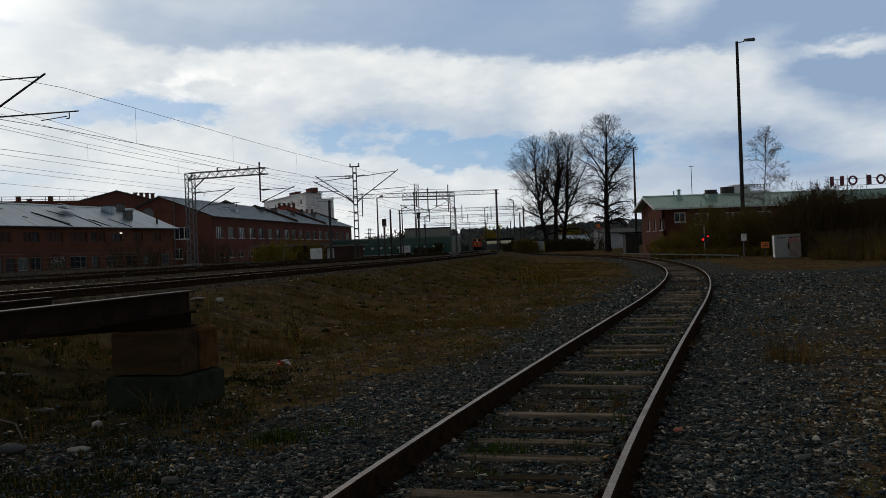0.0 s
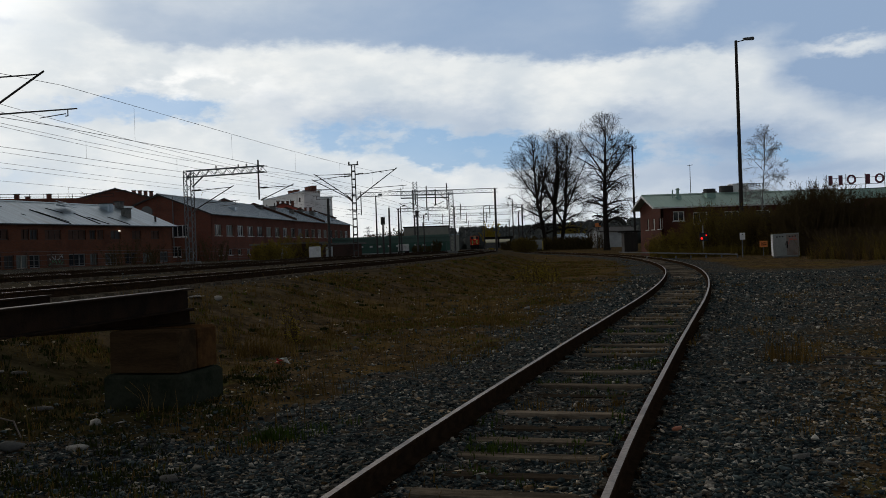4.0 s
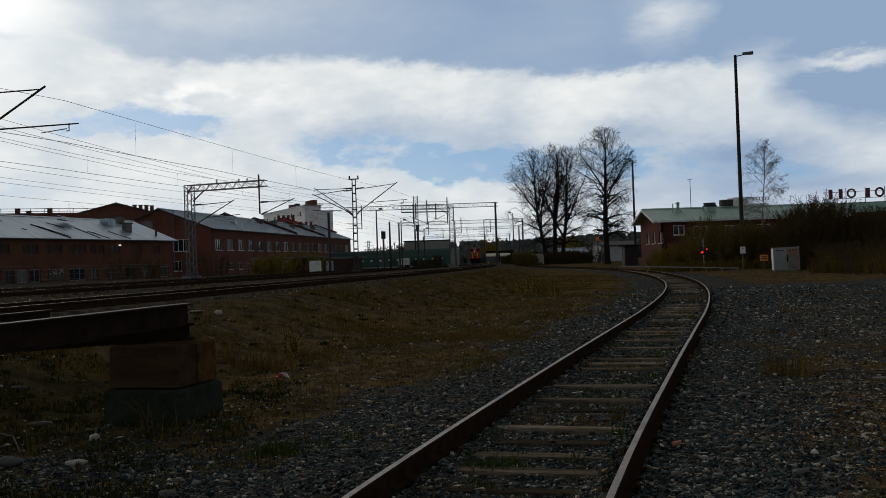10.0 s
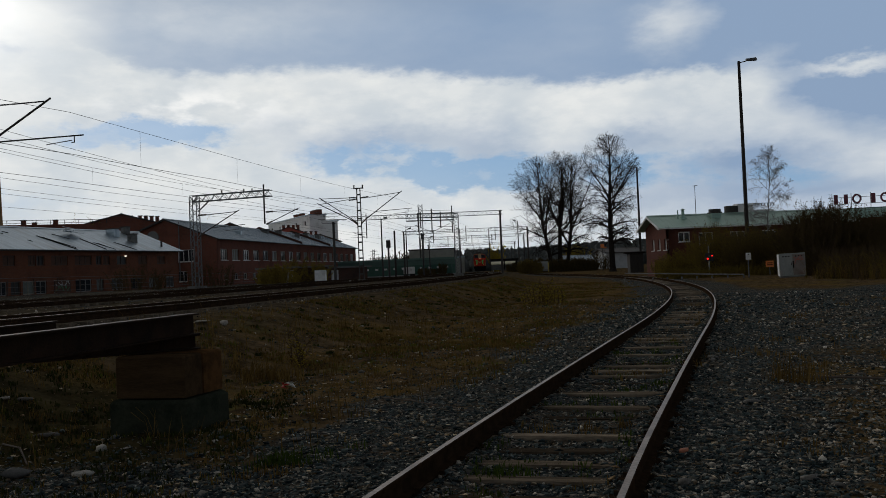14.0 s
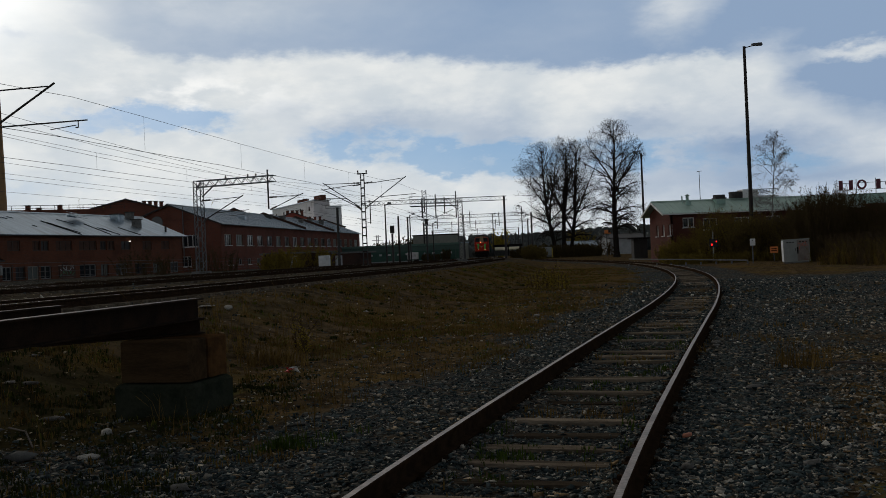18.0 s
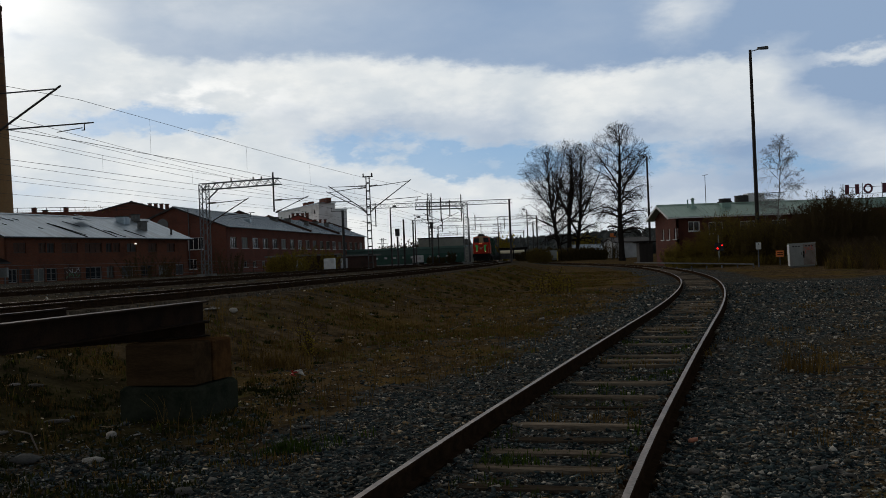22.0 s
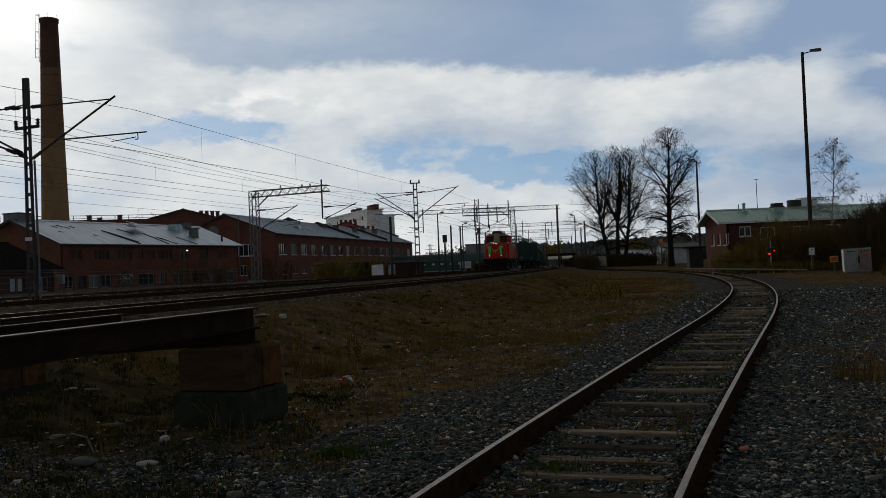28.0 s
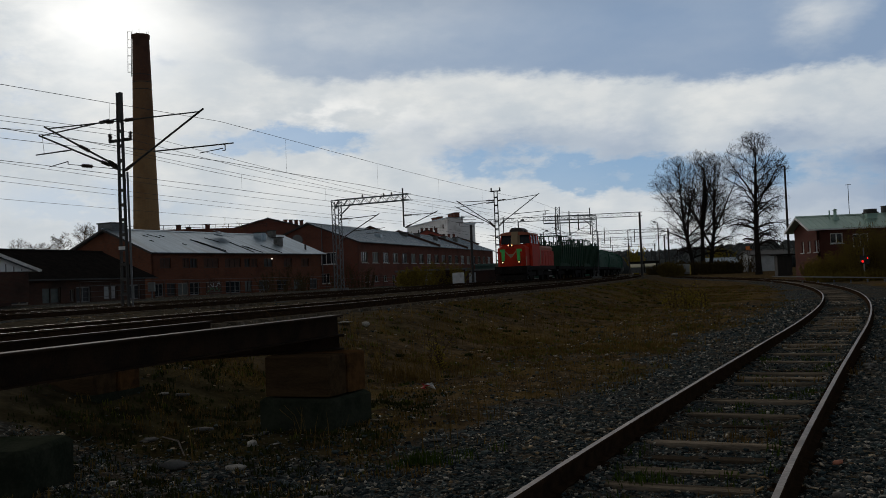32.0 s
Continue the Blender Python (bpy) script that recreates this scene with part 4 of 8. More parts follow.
def cantilever(mast, s, x0, zs, zf, reach, tip, arm_z, arm_from, arm_to):
    """Stay, strut, registration arm and steady arm on side s of a mast."""
    st = part("cantilever", Mesh().tube((s * (x0 + 0.75), 0, zs), (s * reach, 0, tip), 0.035, 0.03, 6), M_DARKSTEEL, mast)
    pr = Mesh().tube((s * (x0 + 0.4), 0, zf + 0.35), (s * (reach + 0.15), 0, tip + 0.12), 0.045, 0.04, 6)
    part("strut", pr, M_DARKSTEEL, st)
    part("insulator", insulator(Mesh(), (s * x0, 0, zs), (s * (x0 + 0.75), 0, zs + (tip - zs) * 0.2)), M_INSUL, st)
    part("insulator", insulator(Mesh(), (s * x0, 0, zf), (s * (x0 + 0.5), 0, zf + 0.42)), M_INSUL, st)
    part("registration_arm", Mesh().tube((s * arm_from, 0, arm_z), (s * arm_to, 0, arm_z + 0.12), 0.032, 0.028, 6), M_DARKSTEEL, st)
    sa = Mesh().tube((s * (arm_to - 0.35), 0, arm_z + 0.1), (s * (arm_to - 0.35), 0, arm_z - 0.22), 0.02, 0.02, 5)
    sa.tube((s * (arm_to - 0.35), 0, arm_z - 0.22), (s * (arm_to - 1.7), 0, arm_z - 0.3), 0.018, 0.018, 5)
    part("steady_arm", sa, M_DARKSTEEL, st)
    return st


def box_truss(me, p, q, w, h, n, chord=0.06, web=0.035):
    """A lattice beam of four chords between two points."""
    p, q = Vector(p), Vector(q)
    d = (q - p).normalized()
    up = Vector((0, 0, 1)) if abs(d.z) < 0.9 else Vector((0, 1, 0))
    a = d.cross(up).normalized() * (w / 2)
    b = a.normalized().cross(d).normalized() * (h / 2)
    cs = [a + b, a - b, -a - b, -a + b]
    for c in cs:
        me.bar(p + c, q + c, chord)
    for i in range(n):
        t0, t1, tm = i / n, (i + 1) / n, (i + 0.5) / n
        for k in range(4):
            c0, c1 = cs[k], cs[(k + 1) % 4]
            me.bar(p.lerp(q, t0) + c0, p.lerp(q, tm) + c1, web)
            me.bar(p.lerp(q, tm) + c1, p.lerp(q, t1) + c0, web)
    return me


def gantry(base, h, ang, arm, label, w=0.6, drops=(), side=1, brace=True):
    g = thing("gantry", pose(*base, 0, 0, ang), label, "gantry", "signal and wire gantries")
    part("leg", box_truss(Mesh(), (0, 0, -0.2), (0, 0, h), w, w, int(h / 0.75)), M_STEEL, g)
    part("arm", box_truss(Mesh(), (-side * w / 2, 0, h - 0.15), (side * arm, 0, h - 0.02), w, 0.5, int(arm / 0.7)), M_STEEL, g)
    if brace:
        part("brace", Mesh().bar((side * w / 2, 0, h - 1.2), (side * 1.3, 0, h - 0.35), 0.09), M_STEEL, g)
    part("footing", Mesh().box((0, 0, -0.15), (1.3, 1.3, 0.6), top=0.9), M_CONCRETE, g)
    for x, top, low in drops:
        part("drop_post", Mesh().tube((side * x, w / 2 + 0.06, h + top), (side * x, w / 2 + 0.06, h - low), 0.07, 0.07, 8), M_DARKSTEEL, g)
    return g


# the mast nearest the camera, between the two electrified tracks
H_NEAR = heading(TRACK_B, 37)
NEAR = lattice_mast((-19.0, 37.2, 1.0), 8.95, H_NEAR, 0.33, 0.2, "tall dark lattice mast with wire arms on both sides", solid=1.25, leg=0.075, head=False)


def arm_set(mast, y, stay, strut, beads, stay_bead):
    """A bracket arm of one stay and one strut in the plane y of its mast, with insulators strung into both."""
    at = lambda p: Vector((p[0], y, p[1]))
    st = part("cantilever", Mesh().tube(at(stay[0]), at(stay[1]), 0.032, 0.028, 6), M_DARKSTEEL, mast)
    part("strut", Mesh().tube(at(strut[0]), at(strut[1]), 0.045, 0.04, 6), M_DARKSTEEL, st)
    for line, runs in ((strut, beads), (stay, stay_bead)):
        for f0, f1 in runs:
            part("insulator", insulator(Mesh(), at(line[0]).lerp(at(line[1]), f0), at(line[0]).lerp(at(line[1]), f1), 0.085), M_INSUL, st)
    return st


ra = arm_set(NEAR, 0.0, ((0.1, 7.76), (3.97, 7.72)), ((0.12, 5.62), (4.26, 7.82)), ((0.03, 0.14),), ((0.05, 0.17),))
part("registration_arm", Mesh().tube((1.72, 0, 6.32), (5.65, 0, 6.3), 0.034, 0.028, 6), M_DARKSTEEL, ra)
part("steady_arm", Mesh().tube((5.25, 0, 6.3), (5.25, 0, 6.05), 0.022, 0.022, 5).tube((5.25, 0, 6.05), (5.12, 0, 6.05), 0.02, 0.02, 5).tube((5.15, 0, 6.14), (4.02, 0, 6.05), 0.02, 0.018, 5), M_DARKSTEEL, ra)
la = arm_set(NEAR, 0.12, ((-0.1, 7.9), (-4.45, 7.58)), ((-0.12, 5.72), (-4.63, 7.6)), ((0.02, 0.1), (0.14, 0.24)), ((0.14, 0.26),))
part("registration_arm", Mesh().tube((-2.84, 0.12, 6.8), (-4.84, 0.12, 6.76), 0.034, 0.028, 6).tube((-2.84, 0.12, 6.8), (-2.8, 0.12, 6.86), 0.03, 0.03, 5), M_DARKSTEEL, la)
part("hanger", Mesh().tube((-4.45, 0.12, 7.55), (-4.36, 0.12, 6.78), 0.012, 0.012, 4), M_DARKSTEEL, la)
lb = arm_set(NEAR, -0.12, ((-0.1, 7.74), (-3.85, 7.8)), ((-0.12, 5.86), (-4.07, 7.9)), ((0.02, 0.12), (0.38, 0.52)), ((0.05, 0.14),))
part("steady_arm", Mesh().tube((-2.78, -0.12, 6.16), (-2.78, -0.12, 6.28), 0.022, 0.022, 5).tube((-2.78, -0.12, 6.28), (-3.86, -0.12, 6.13), 0.022, 0.018, 5), M_DARKSTEEL, lb)
part("anchor_rod", Mesh().tube((-0.15, -0.12, 5.74), (-2.78, -0.12, 6.16), 0.014, 0.014, 5), M_DARKSTEEL, lb)
part("insulator", insulator(Mesh(), (-1.5, -0.12, 5.96), (-2.05, -0.12, 6.04), 0.085), M_INSUL, lb)
arm = part("crossarm", Mesh().bar((-0.72, 0.14, 6.96), (0.42, 0.14, 6.98), 0.09, 0.12), M_DARKSTEEL, NEAR)
for s in (-0.66, 0.4):
    part("insulator", insulator(Mesh(), (s, 0.14, 6.95), (s * 1.05, 0.14, 7.3), 0.1), M_INSUL, arm)
part("downpipe", Mesh().tube((0.30, 0.1, -0.2), (0.22, 0.1, 5.6), 0.045, 0.045, 8), M_STEEL, NEAR, "pale steel cable pipe")
part("mast_plate", Mesh().box((0, -0.12, 2.42), (0.33, 0.02, 0.14)), M_PAINTWHITE, NEAR)

MAST2 = lattice_mast((-7.75, 86.0, 1.05), 8.25, heading(TRACK_B, 86), 0.42, 0.3, "grey lattice mast carrying wires over both tracks", pitch=0.72, leg=0.085)
cantilever(MAST2, 1, 0.2, 7.4, 5.1, 3.9, 7.7, 6.1, 1.5, 4.9)
cantilever(MAST2, -1, 0.2, 7.45, 5.1, 3.6, 7.5, 6.1, 1.6, 3.7)
cantilever(MAST2, -1, 0.2, 7.3, 5.0, 3.8, 7.0, 5.5, 1.2, 3.9)

G1 = gantry((-20.4, 77.4, 1.0), 7.4, heading(TRACK_C, 77), 6.6, "grey lattice steel gantry reaching over the track", drops=((5.85, 0.75, 2.45),))
cantilever(G1, 1, 0.3, 5.9, 4.1, 3.7, 6.05, 4.85, 1.5, 4.3)
st = part("wire_bracket", Mesh().tube((5.9, 0.4, 5.9), (8.7, 0.4, 5.95), 0.03, 0.03, 6).tube((5.95, 0.4, 4.9), (8.8, 0.4, 6.1), 0.035, 0.035, 6), M_DARKSTEEL, G1)
part("insulator", insulator(Mesh(), (6.0, 0.4, 5.9), (6.6, 0.4, 5.92)), M_INSUL, st)
part("insulator", insulator(Mesh(), (6.0, 0.4, 4.92), (6.5, 0.4, 5.13)), M_INSUL, st)
for x in (4.3, 5.0, 2.4):
    part("insulator", insulator(Mesh(), (x, 0, 7.6), (x, 0, 7.85)), M_INSUL, G1)

# the farther gantries and portals over the yard
G2 = gantry((1.35, 118, 0.95), 7.5, 4, 6.2, "lattice signal gantry standing over the station yard", w=0.55, side=-1, drops=((1.9, 0.4, 1.6), (3.0, 0.8, 2.2), (4.4, 0.5, 1.4)))
part("rail", Mesh().bar((-0.3, -0.4, 8.0), (-6.2, -0.4, 8.1), 0.04).bar((-6.2, -0.4, 6.9), (-6.2, -0.4, 8.1), 0.05).bar((-6.2, -0.4, 6.85), (-0.3, -0.4, 6.8), 0.14), M_STEEL, G2)
part("bracket", Mesh().tube((-3.0, 0.4, 5.4), (-5.2, 0.4, 6.4), 0.035, 0.035, 6).tube((-3.0, 0.4, 5.4), (-0.8, 0.4, 6.4), 0.035, 0.035, 6), M_DARKSTEEL, G2)


def portal(x0, x1, y, h, label, drops, left=True, lat=False):
    z = main_top(y) - 0.2
    g = thing("wire_portal", pose(x0, y, z, 0, 0, 0), label, "portal", "wire portals over the yard")
    L = x1 - x0
    part("beam", box_truss(Mesh(), (-0.4, 0, h), (L + 0.4, 0, h), 0.6, 0.62, int(L / 1.3), 0.06, 0.032), M_STEEL, g)
    for x in ((0.0, L) if left else (L,)):
        part("post", Mesh().tube((x, 0, -0.2), (x, 0, h + 0.25), 0.19, 0.15, 10), M_DARKSTEEL, g)
    for x, up, low in drops:
        dp = part("drop_post", Mesh().tube((x, 0.36, h + up), (x, 0.36, h - low), 0.08, 0.08, 8), M_DARKSTEEL, g)
        part("bracket", Mesh().tube((x, 0.36, h - low + 0.1), (x - 2.2, 0.36, h - low + 1.0), 0.035, 0.035, 6).tube((x, 0.36, h - low + 0.9), (x - 2.3, 0.36, h - low + 1.0), 0.03, 0.03, 6).tube((x - 0.3, 0.36, h - low + 0.15), (x - 2.5, 0.36, h - low + 0.2), 0.03, 0.03, 6), M_DARKSTEEL, dp)
    return g


portal(-14.5, 8.7, 150, 9.55, "long lattice portal spanning all the tracks", ((2.0, 0.6, 3.2), (15.6, 1.4, 2.8), (10.2, 0.5, 2.6)), left=False)
portal(-8.5, 16.5, 192, 8.7, "lattice portal farther along the yard", ((6.0, 0.4, 2.3), (12.6, 0.9, 2.2), (18.5, 0.5, 2.2)))
portal(-6.5, 19.5, 238, 9.0, "distant lattice portal over the yard", ((7.0, 0.4, 2.2), (13.0, 0.5, 2.2), (18.0, 0.5, 2.2)))
portal(-5.5, 21.0, 292, 8.6, "far lattice portal over the yard", ((8.0, 0.4, 2.2), (14.0, 0.5, 2.2)))
portal(-4.0, 24.0, 350, 8.6, "far lattice portal over the yard", ((8.0, 0.4, 2.2), (15.0, 0.5, 2.2)))


# wires: contact, messenger and feeders
def sagging(a, b, sag, n=10):
    a, b = Vector(a), Vector(b)
    return [a.lerp(b, i / n) - Vector((0, 0, sag * 4 * (i / n) * (1 - i / n))) for i in range(n + 1)]


def wire(name, spans, r, label, group="overhead wires"):
    me = Mesh()
    for a, b, sag in spans:
        pts = sagging(a, b, sag)
        for p, q in zip(pts[:-1], pts[1:]):
            me.tube(p, q, r, r, 4, caps=False)
    return single(name, me, M_CABLE, label, "wire", group)


SUPPORTS = [-24.0, 37.2, 86.0, 150.0, 192.0, 238.0, 292.0, 350.0, 420.0]


def line_set(fx, zc, zm, label, dip=0.29):
    ce, ms, dr = [], [], Mesh()
    for y0, y1 in zip(SUPPORTS[:-1], SUPPORTS[1:]):
        a, b = main_top((y0 + 37) / 2 if y0 < 0 else y0) - 1.08, main_top(y1) - 1.08
        for k in range(4):
            ya, yb = y0 + (y1 - y0) * k / 4, y0 + (y1 - y0) * (k + 1) / 4
            ce.append(((fx(ya), ya, zc + a), (fx(yb), yb, zc + b), 0.02))
        pts = []
        low = dip * (1.7 if y0 < 0 else 1.0)
        for k in range(11):
            t = k / 10
            y = y0 + (y1 - y0) * t
            pts.append((fx(y), y, zm + a + (b - a) * t - 4 * low * t * (1 - t)))
            if k % 2 and y < 240:
                dr.tube((fx(y), y, zc + a + (b - a) * t), pts[-1], 0.005, 0.005, 3, caps=False)
        ms += [(p, q, 0.0) for p, q in zip(pts[:-1], pts[1:])]
    wire("contact_wire", ce, 0.011, "dark contact wire above " + label)
    wire("messenger_wire", ms, 0.009, "dark carrying wire above " + label)
    tagged(single("dropper_wire", dr, M_CABLE, "thin droppers between the two wires over " + label, "wire", "overhead wires"), kind="stuff")


line_set(TRACK_B, 6.8, 8.45, "the middle track", 0.33)
line_set(lambda y: TRACK_C(y) - 1.4 + 0.9 * step(y, 45, 86), 7.12, 8.55, "the outer track", 0.62)
# offset from the masts, height, fall beyond the first mast, sag
FEED = [(-0.66, 8.2, 0.9, 0.4, "return conductor"), (0.42, 8.2, 0.9, 0.45, "return conductor"), (-0.5, 7.5, 0.7, 0.3, "earth wire"), (-7.9, 7.12, 0.2, 0.1, "side feeder"), (-8.3, 6.95, 0.2, 0.15, "side feeder"), (-11.9, 6.6, 0.0, 0.1, "side feeder"), (-5.6, 7.3, 0.0, 0.2, "side wire")]


def mast_line(y):
    return TRACK_B(y) - (4.1 if y < 60 else 3.4)


for off, z, fall, sag, nm in FEED:
    sp = []
    for y0, y1 in zip(SUPPORTS[:5], SUPPORTS[1:6]):
        sp.append(((mast_line(y0) + off, y0, z - (fall if y0 > 60 else 0) + main_top(y0) - 1.08), (mast_line(y1) + off, y1, z - (fall if y1 > 60 else 0) + main_top(y1) - 1.08), sag))
    wire("feeder_wire", sp, 0.0085, "sagging dark " + nm + " strung along the masts")


# yard poles, lamps and signals
def lamp_pole(name, base, h, r0, r1, arm, label, wood=True, ang=0.0, head=True):
    m = thing(name, pose(*base, 0, 0, ang), label, "lamp post", "yard lamp posts")
    part("pole", Mesh().tube((0, 0, -0.4), (0, 0, h), r0, r1, 10), M_POLEWOOD if wood else M_DARKSTEEL, m)
    if head:
        part("bracket", Mesh().tube((0, 0, h - 0.15), (arm * 0.45, 0, h + 0.02), 0.05, 0.05, 6), M_DARKSTEEL, m)
        k = arm
        hd = Mesh().add([(k * 0.4, -0.16, h + 0.02), (k, -0.2, h + 0.08), (k, 0.2, h + 0.08), (k * 0.4, 0.16, h + 0.02), (k * 0.4, -0.12, h + 0.22), (k * 0.95, -0.1, h + 0.32), (k * 0.95, 0.1, h + 0.32), (k * 0.4, 0.12, h + 0.22)], [(3, 2, 1, 0), (4, 5, 6, 7), (0, 1, 5, 4), (1, 2, 6, 5), (2, 3, 7, 6), (3, 0, 4, 7)])
        lh = part("lamp_head", hd, M_STEEL, m, "pale grey lamp head")
        part("diffuser", Mesh().box((k * 0.75, 0, h + 0.03), (abs(k) * 0.45, 0.24, 0.05)), M_GLASS, lh)
    return m


lamp_pole("lamp_post", (29.0, 91.5, -0.1), 20.6, 0.22, 0.14, 1.75, "tall dark wooden yard lamp post at the gravel edge")
lamp_pole("lamp_post", (30.0, 147, 0.2), 16.0, 0.2, 0.13, -1.2, "tall dark lamp post beside the bare trees")
lamp_pole("lamp_post", (16.3, 214.4, 0.55), 11.4, 0.17, 0.09, -1.0, "grey tapered lamp post by the loading ramp", wood=False)
lamp_pole("lamp_post", (-9.1, 134.7, 0.6), 8.6, 0.14, 0.08, 0.9, "slim grey lamp post in the station yard", wood=False)
lamp_pole("lamp_post", (-6.9, 164.9, 0.3), 8.6, 0.14, 0.08, 0.9, "slim grey lamp post in the station yard", wood=False)
lamp_pole("lamp_post", (-3.4, 190, 0.1), 8.1, 0.14, 0.08, 0.8, "slim grey lamp post in the station yard", wood=False)
lamp_pole("lamp_post", (10.2, 225, 0.0), 10.9, 0.15, 0.09, 0.8, "slim grey lamp post in the station yard", wood=False)
lamp_pole("lamp_post", (3.4, 230, 0.0), 11.3, 0.15, 0.09, -0.8, "slim grey lamp post in the station yard", wood=False)
lamp_pole("utility_pole", (-8.1, 149.8, 0.4), 7.7, 0.17, 0.13, 0.5, "short thick dark pole without a lamp", head=False)
lamp_pole("utility_pole", (-11.7, 99.3, 0.8), 6.3, 0.15, 0.13, 0.5, "grey concrete post beside the shed", wood=False, head=False)


def rail_signal(base, h, label):
    m = thing("railway_signal", Matrix.Translation(base), label, "signal", "railway signals")
    part("post", Mesh().tube((0, 0, -0.3), (0, 0, h - 1.0), 0.13, 0.11, 8), M_DARKSTEEL, m)
    hd = part("signal_head", Mesh().box((0, 0, h - 0.45), (0.6, 0.25, 1.05)), M_UNLIT, m, "black signal board")
    for z in (-0.1, -0.45, -0.8):
        part("lens", Mesh().tube((0, -0.17, h + z), (0, -0.3, h + z), 0.13, 0.15, 10), M_DARKSTEEL, hd)
    part("ladder", Mesh().bar((-0.15, 0.3, 0), (-0.15, 0.3, h), 0.03).bar((0.15, 0.3, 0), (0.15, 0.3, h), 0.03), M_STEEL, m)
    return m


M_UNLIT = mat("black_signal_paint", (0.012, 0.012, 0.013), (0.022, 0.022, 0.022), 0.6, 3, 0.05)
rail_signal((-7.9, 129.8, 0.7), 5.2, "black signal on a post beside the tracks")
rail_signal((-4.2, 170, 0.3), 7.9, "black signal on a tall post in the yard")
# slim lattice radio tower
tw = thing("radio_tower", (-6.2, 240, -0.3), "slim distant lattice tower", "tower")
part("frame", box_truss(Mesh(), (0, 0, 0), (0, 0, 18.6), 1.0, 1.0, 12, 0.17, 0.08), M_STEEL, tw)
part("platform", Mesh().box((0, 0, 11.0), (2.0, 2.0, 0.15)), M_STEEL, tw)


# ---- the train ----
M_ORANGEDARK = mat("faded_orange_paint", (0.3, 0.09, 0.045), (0.4, 0.14, 0.075), 0.6, 2, 0.05, 0, 20, dirt=(0.16, 0.045, 0.025), spec=0.3)
TRAIN = []
M_CHEVRON = mat("bright_green_stripe", (0.05, 0.5, 0.08), (0.07, 0.62, 0.11), 0.5, 3, 0.0)
M_HEADLIGHT = glow_mat("headlight_light", (1.0, 0.4, 0.15), 3.0)
M_MARKER = glow_mat("marker_light", (1.0, 0.6, 0.25), 3.0)
M_TOPLIGHT = glow_mat("top_light", (1.0, 0.22, 0.1), 5.0)


def bogie(parent, y, wheels, base=2.4, r=0.5):
    b = part("bogie", Mesh().box((1.05, y, 0.62), (0.16, base + 1.3, 0.34)).box((-1.05, y, 0.62), (0.16, base + 1.3, 0.34)).box((0, y, 0.68), (2.2, 0.6, 0.3)), M_UNDER, parent)
    for k in range(wheels):
        yy = y + (k - (wheels - 1) / 2) * base / max(1, wheels - 1)
        part("wheelset", Mesh().tube((-0.84, yy, r), (-0.7, yy, r), r, r, 18).tube((0.7, yy, r), (0.84, yy, r), r, r, 18).tube((-0.7, yy, r), (0.7, yy, r), 0.09, 0.09, 8), M_UNDER, b)
    return b


def buffers(parent, y, s):
    for x in (-0.875, 0.875):
        part("buffer", Mesh().tube((x, y, 1.06), (x, y + s * 0.5, 1.06), 0.1, 0.1, 10).tube((x, y + s * 0.5, 1.06), (x, y + s * 0.58, 1.06), 0.23, 0.23, 14), M_UNDER, parent)
    part("coupling", Mesh().bar((0, y, 1.0), (0, y + s * 0.4, 0.95), 0.12), M_UNDER, parent)


loco = thing("diesel_locomotive", Matrix.Identity(4), "red diesel locomotive with green front stripes, cream cab and lit headlamps", "locomotive")
part("underframe", block((0, 6.4, 1.12), (2.75, 11.2, 0.36), 0.08), M_UNDER, loco)
part("buffer_beam", Mesh().box((0, 0.7, 0.98), (2.8, 0.2, 0.62)), M_UNDER, loco)
part("plough", Mesh().prism([(-1.3, 0.15), (1.3, 0.15), (1.25, 0.55), (-1.25, 0.55)], (0, 0.45, 0), (0, 0.6, 0)), M_UNDER, loco)
nose = part("nose", block((0, 1.75, 2.15), (2.4, 1.9, 1.75), 0.24), M_LOCORED, loco)
for s in (-1, 1):
    part("stripe", Mesh().add([(s * x, y, z) for y in (0.785, 0.77) for x, z in ((0.5, 2.72), (0.94, 2.72), (0.94, 2.5), (0.8, 2.5), (0.8, 1.75), (0.54, 1.75))], [(6, 7, 8, 9, 10, 11) if s < 0 else (11, 10, 9, 8, 7, 6), (0, 1, 7, 6), (5, 0, 6, 11)]), M_CHEVRON, nose, "bright green stripe")
    part("chevron_line", Mesh().bar((s * 0.46, 0.775, 2.55), (s * 0.1, 0.775, 2.1), 0.03, 0.07), M_CREAM, nose)
    lp = part("marker_lamp", Mesh().tube((s * 0.7, 0.82, 1.62), (s * 0.7, 0.7, 1.62), 0.13, 0.13, 12), M_UNDER, nose)
    part("lens", Mesh().tube((s * 0.7, 0.7, 1.62), (s * 0.7, 0.68, 1.62), 0.05, 0.05, 12), M_MARKER, lp, "glowing marker lens")
hl = part("headlamp", Mesh().box((0, 0.74, 3.02), (0.5, 0.16, 0.2)), M_UNDER, nose)
for s in (-1, 1):
    part("lens", Mesh().tube((s * 0.14, 0.66, 3.02), (s * 0.14, 0.64, 3.02), 0.055, 0.055, 12), M_TOPLIGHT if s < 0 else M_HEADLIGHT, hl, "glowing headlamp lens")
part("emblem", Mesh().add([(-0.2, 0.775, 2.3), (0.2, 0.775, 2.3), (0, 0.775, 1.95)], [(0, 2, 1)]), M_CREAM, nose)
cab = part("cab", block((0, 3.9, 2.2), (2.86, 3.0, 1.9), 0.14), M_LOCORED, loco)
part("cab_upper", block((0, 3.9, 3.12), (2.78, 2.97, 0.1), 0.03), M_LOCORED, cab)
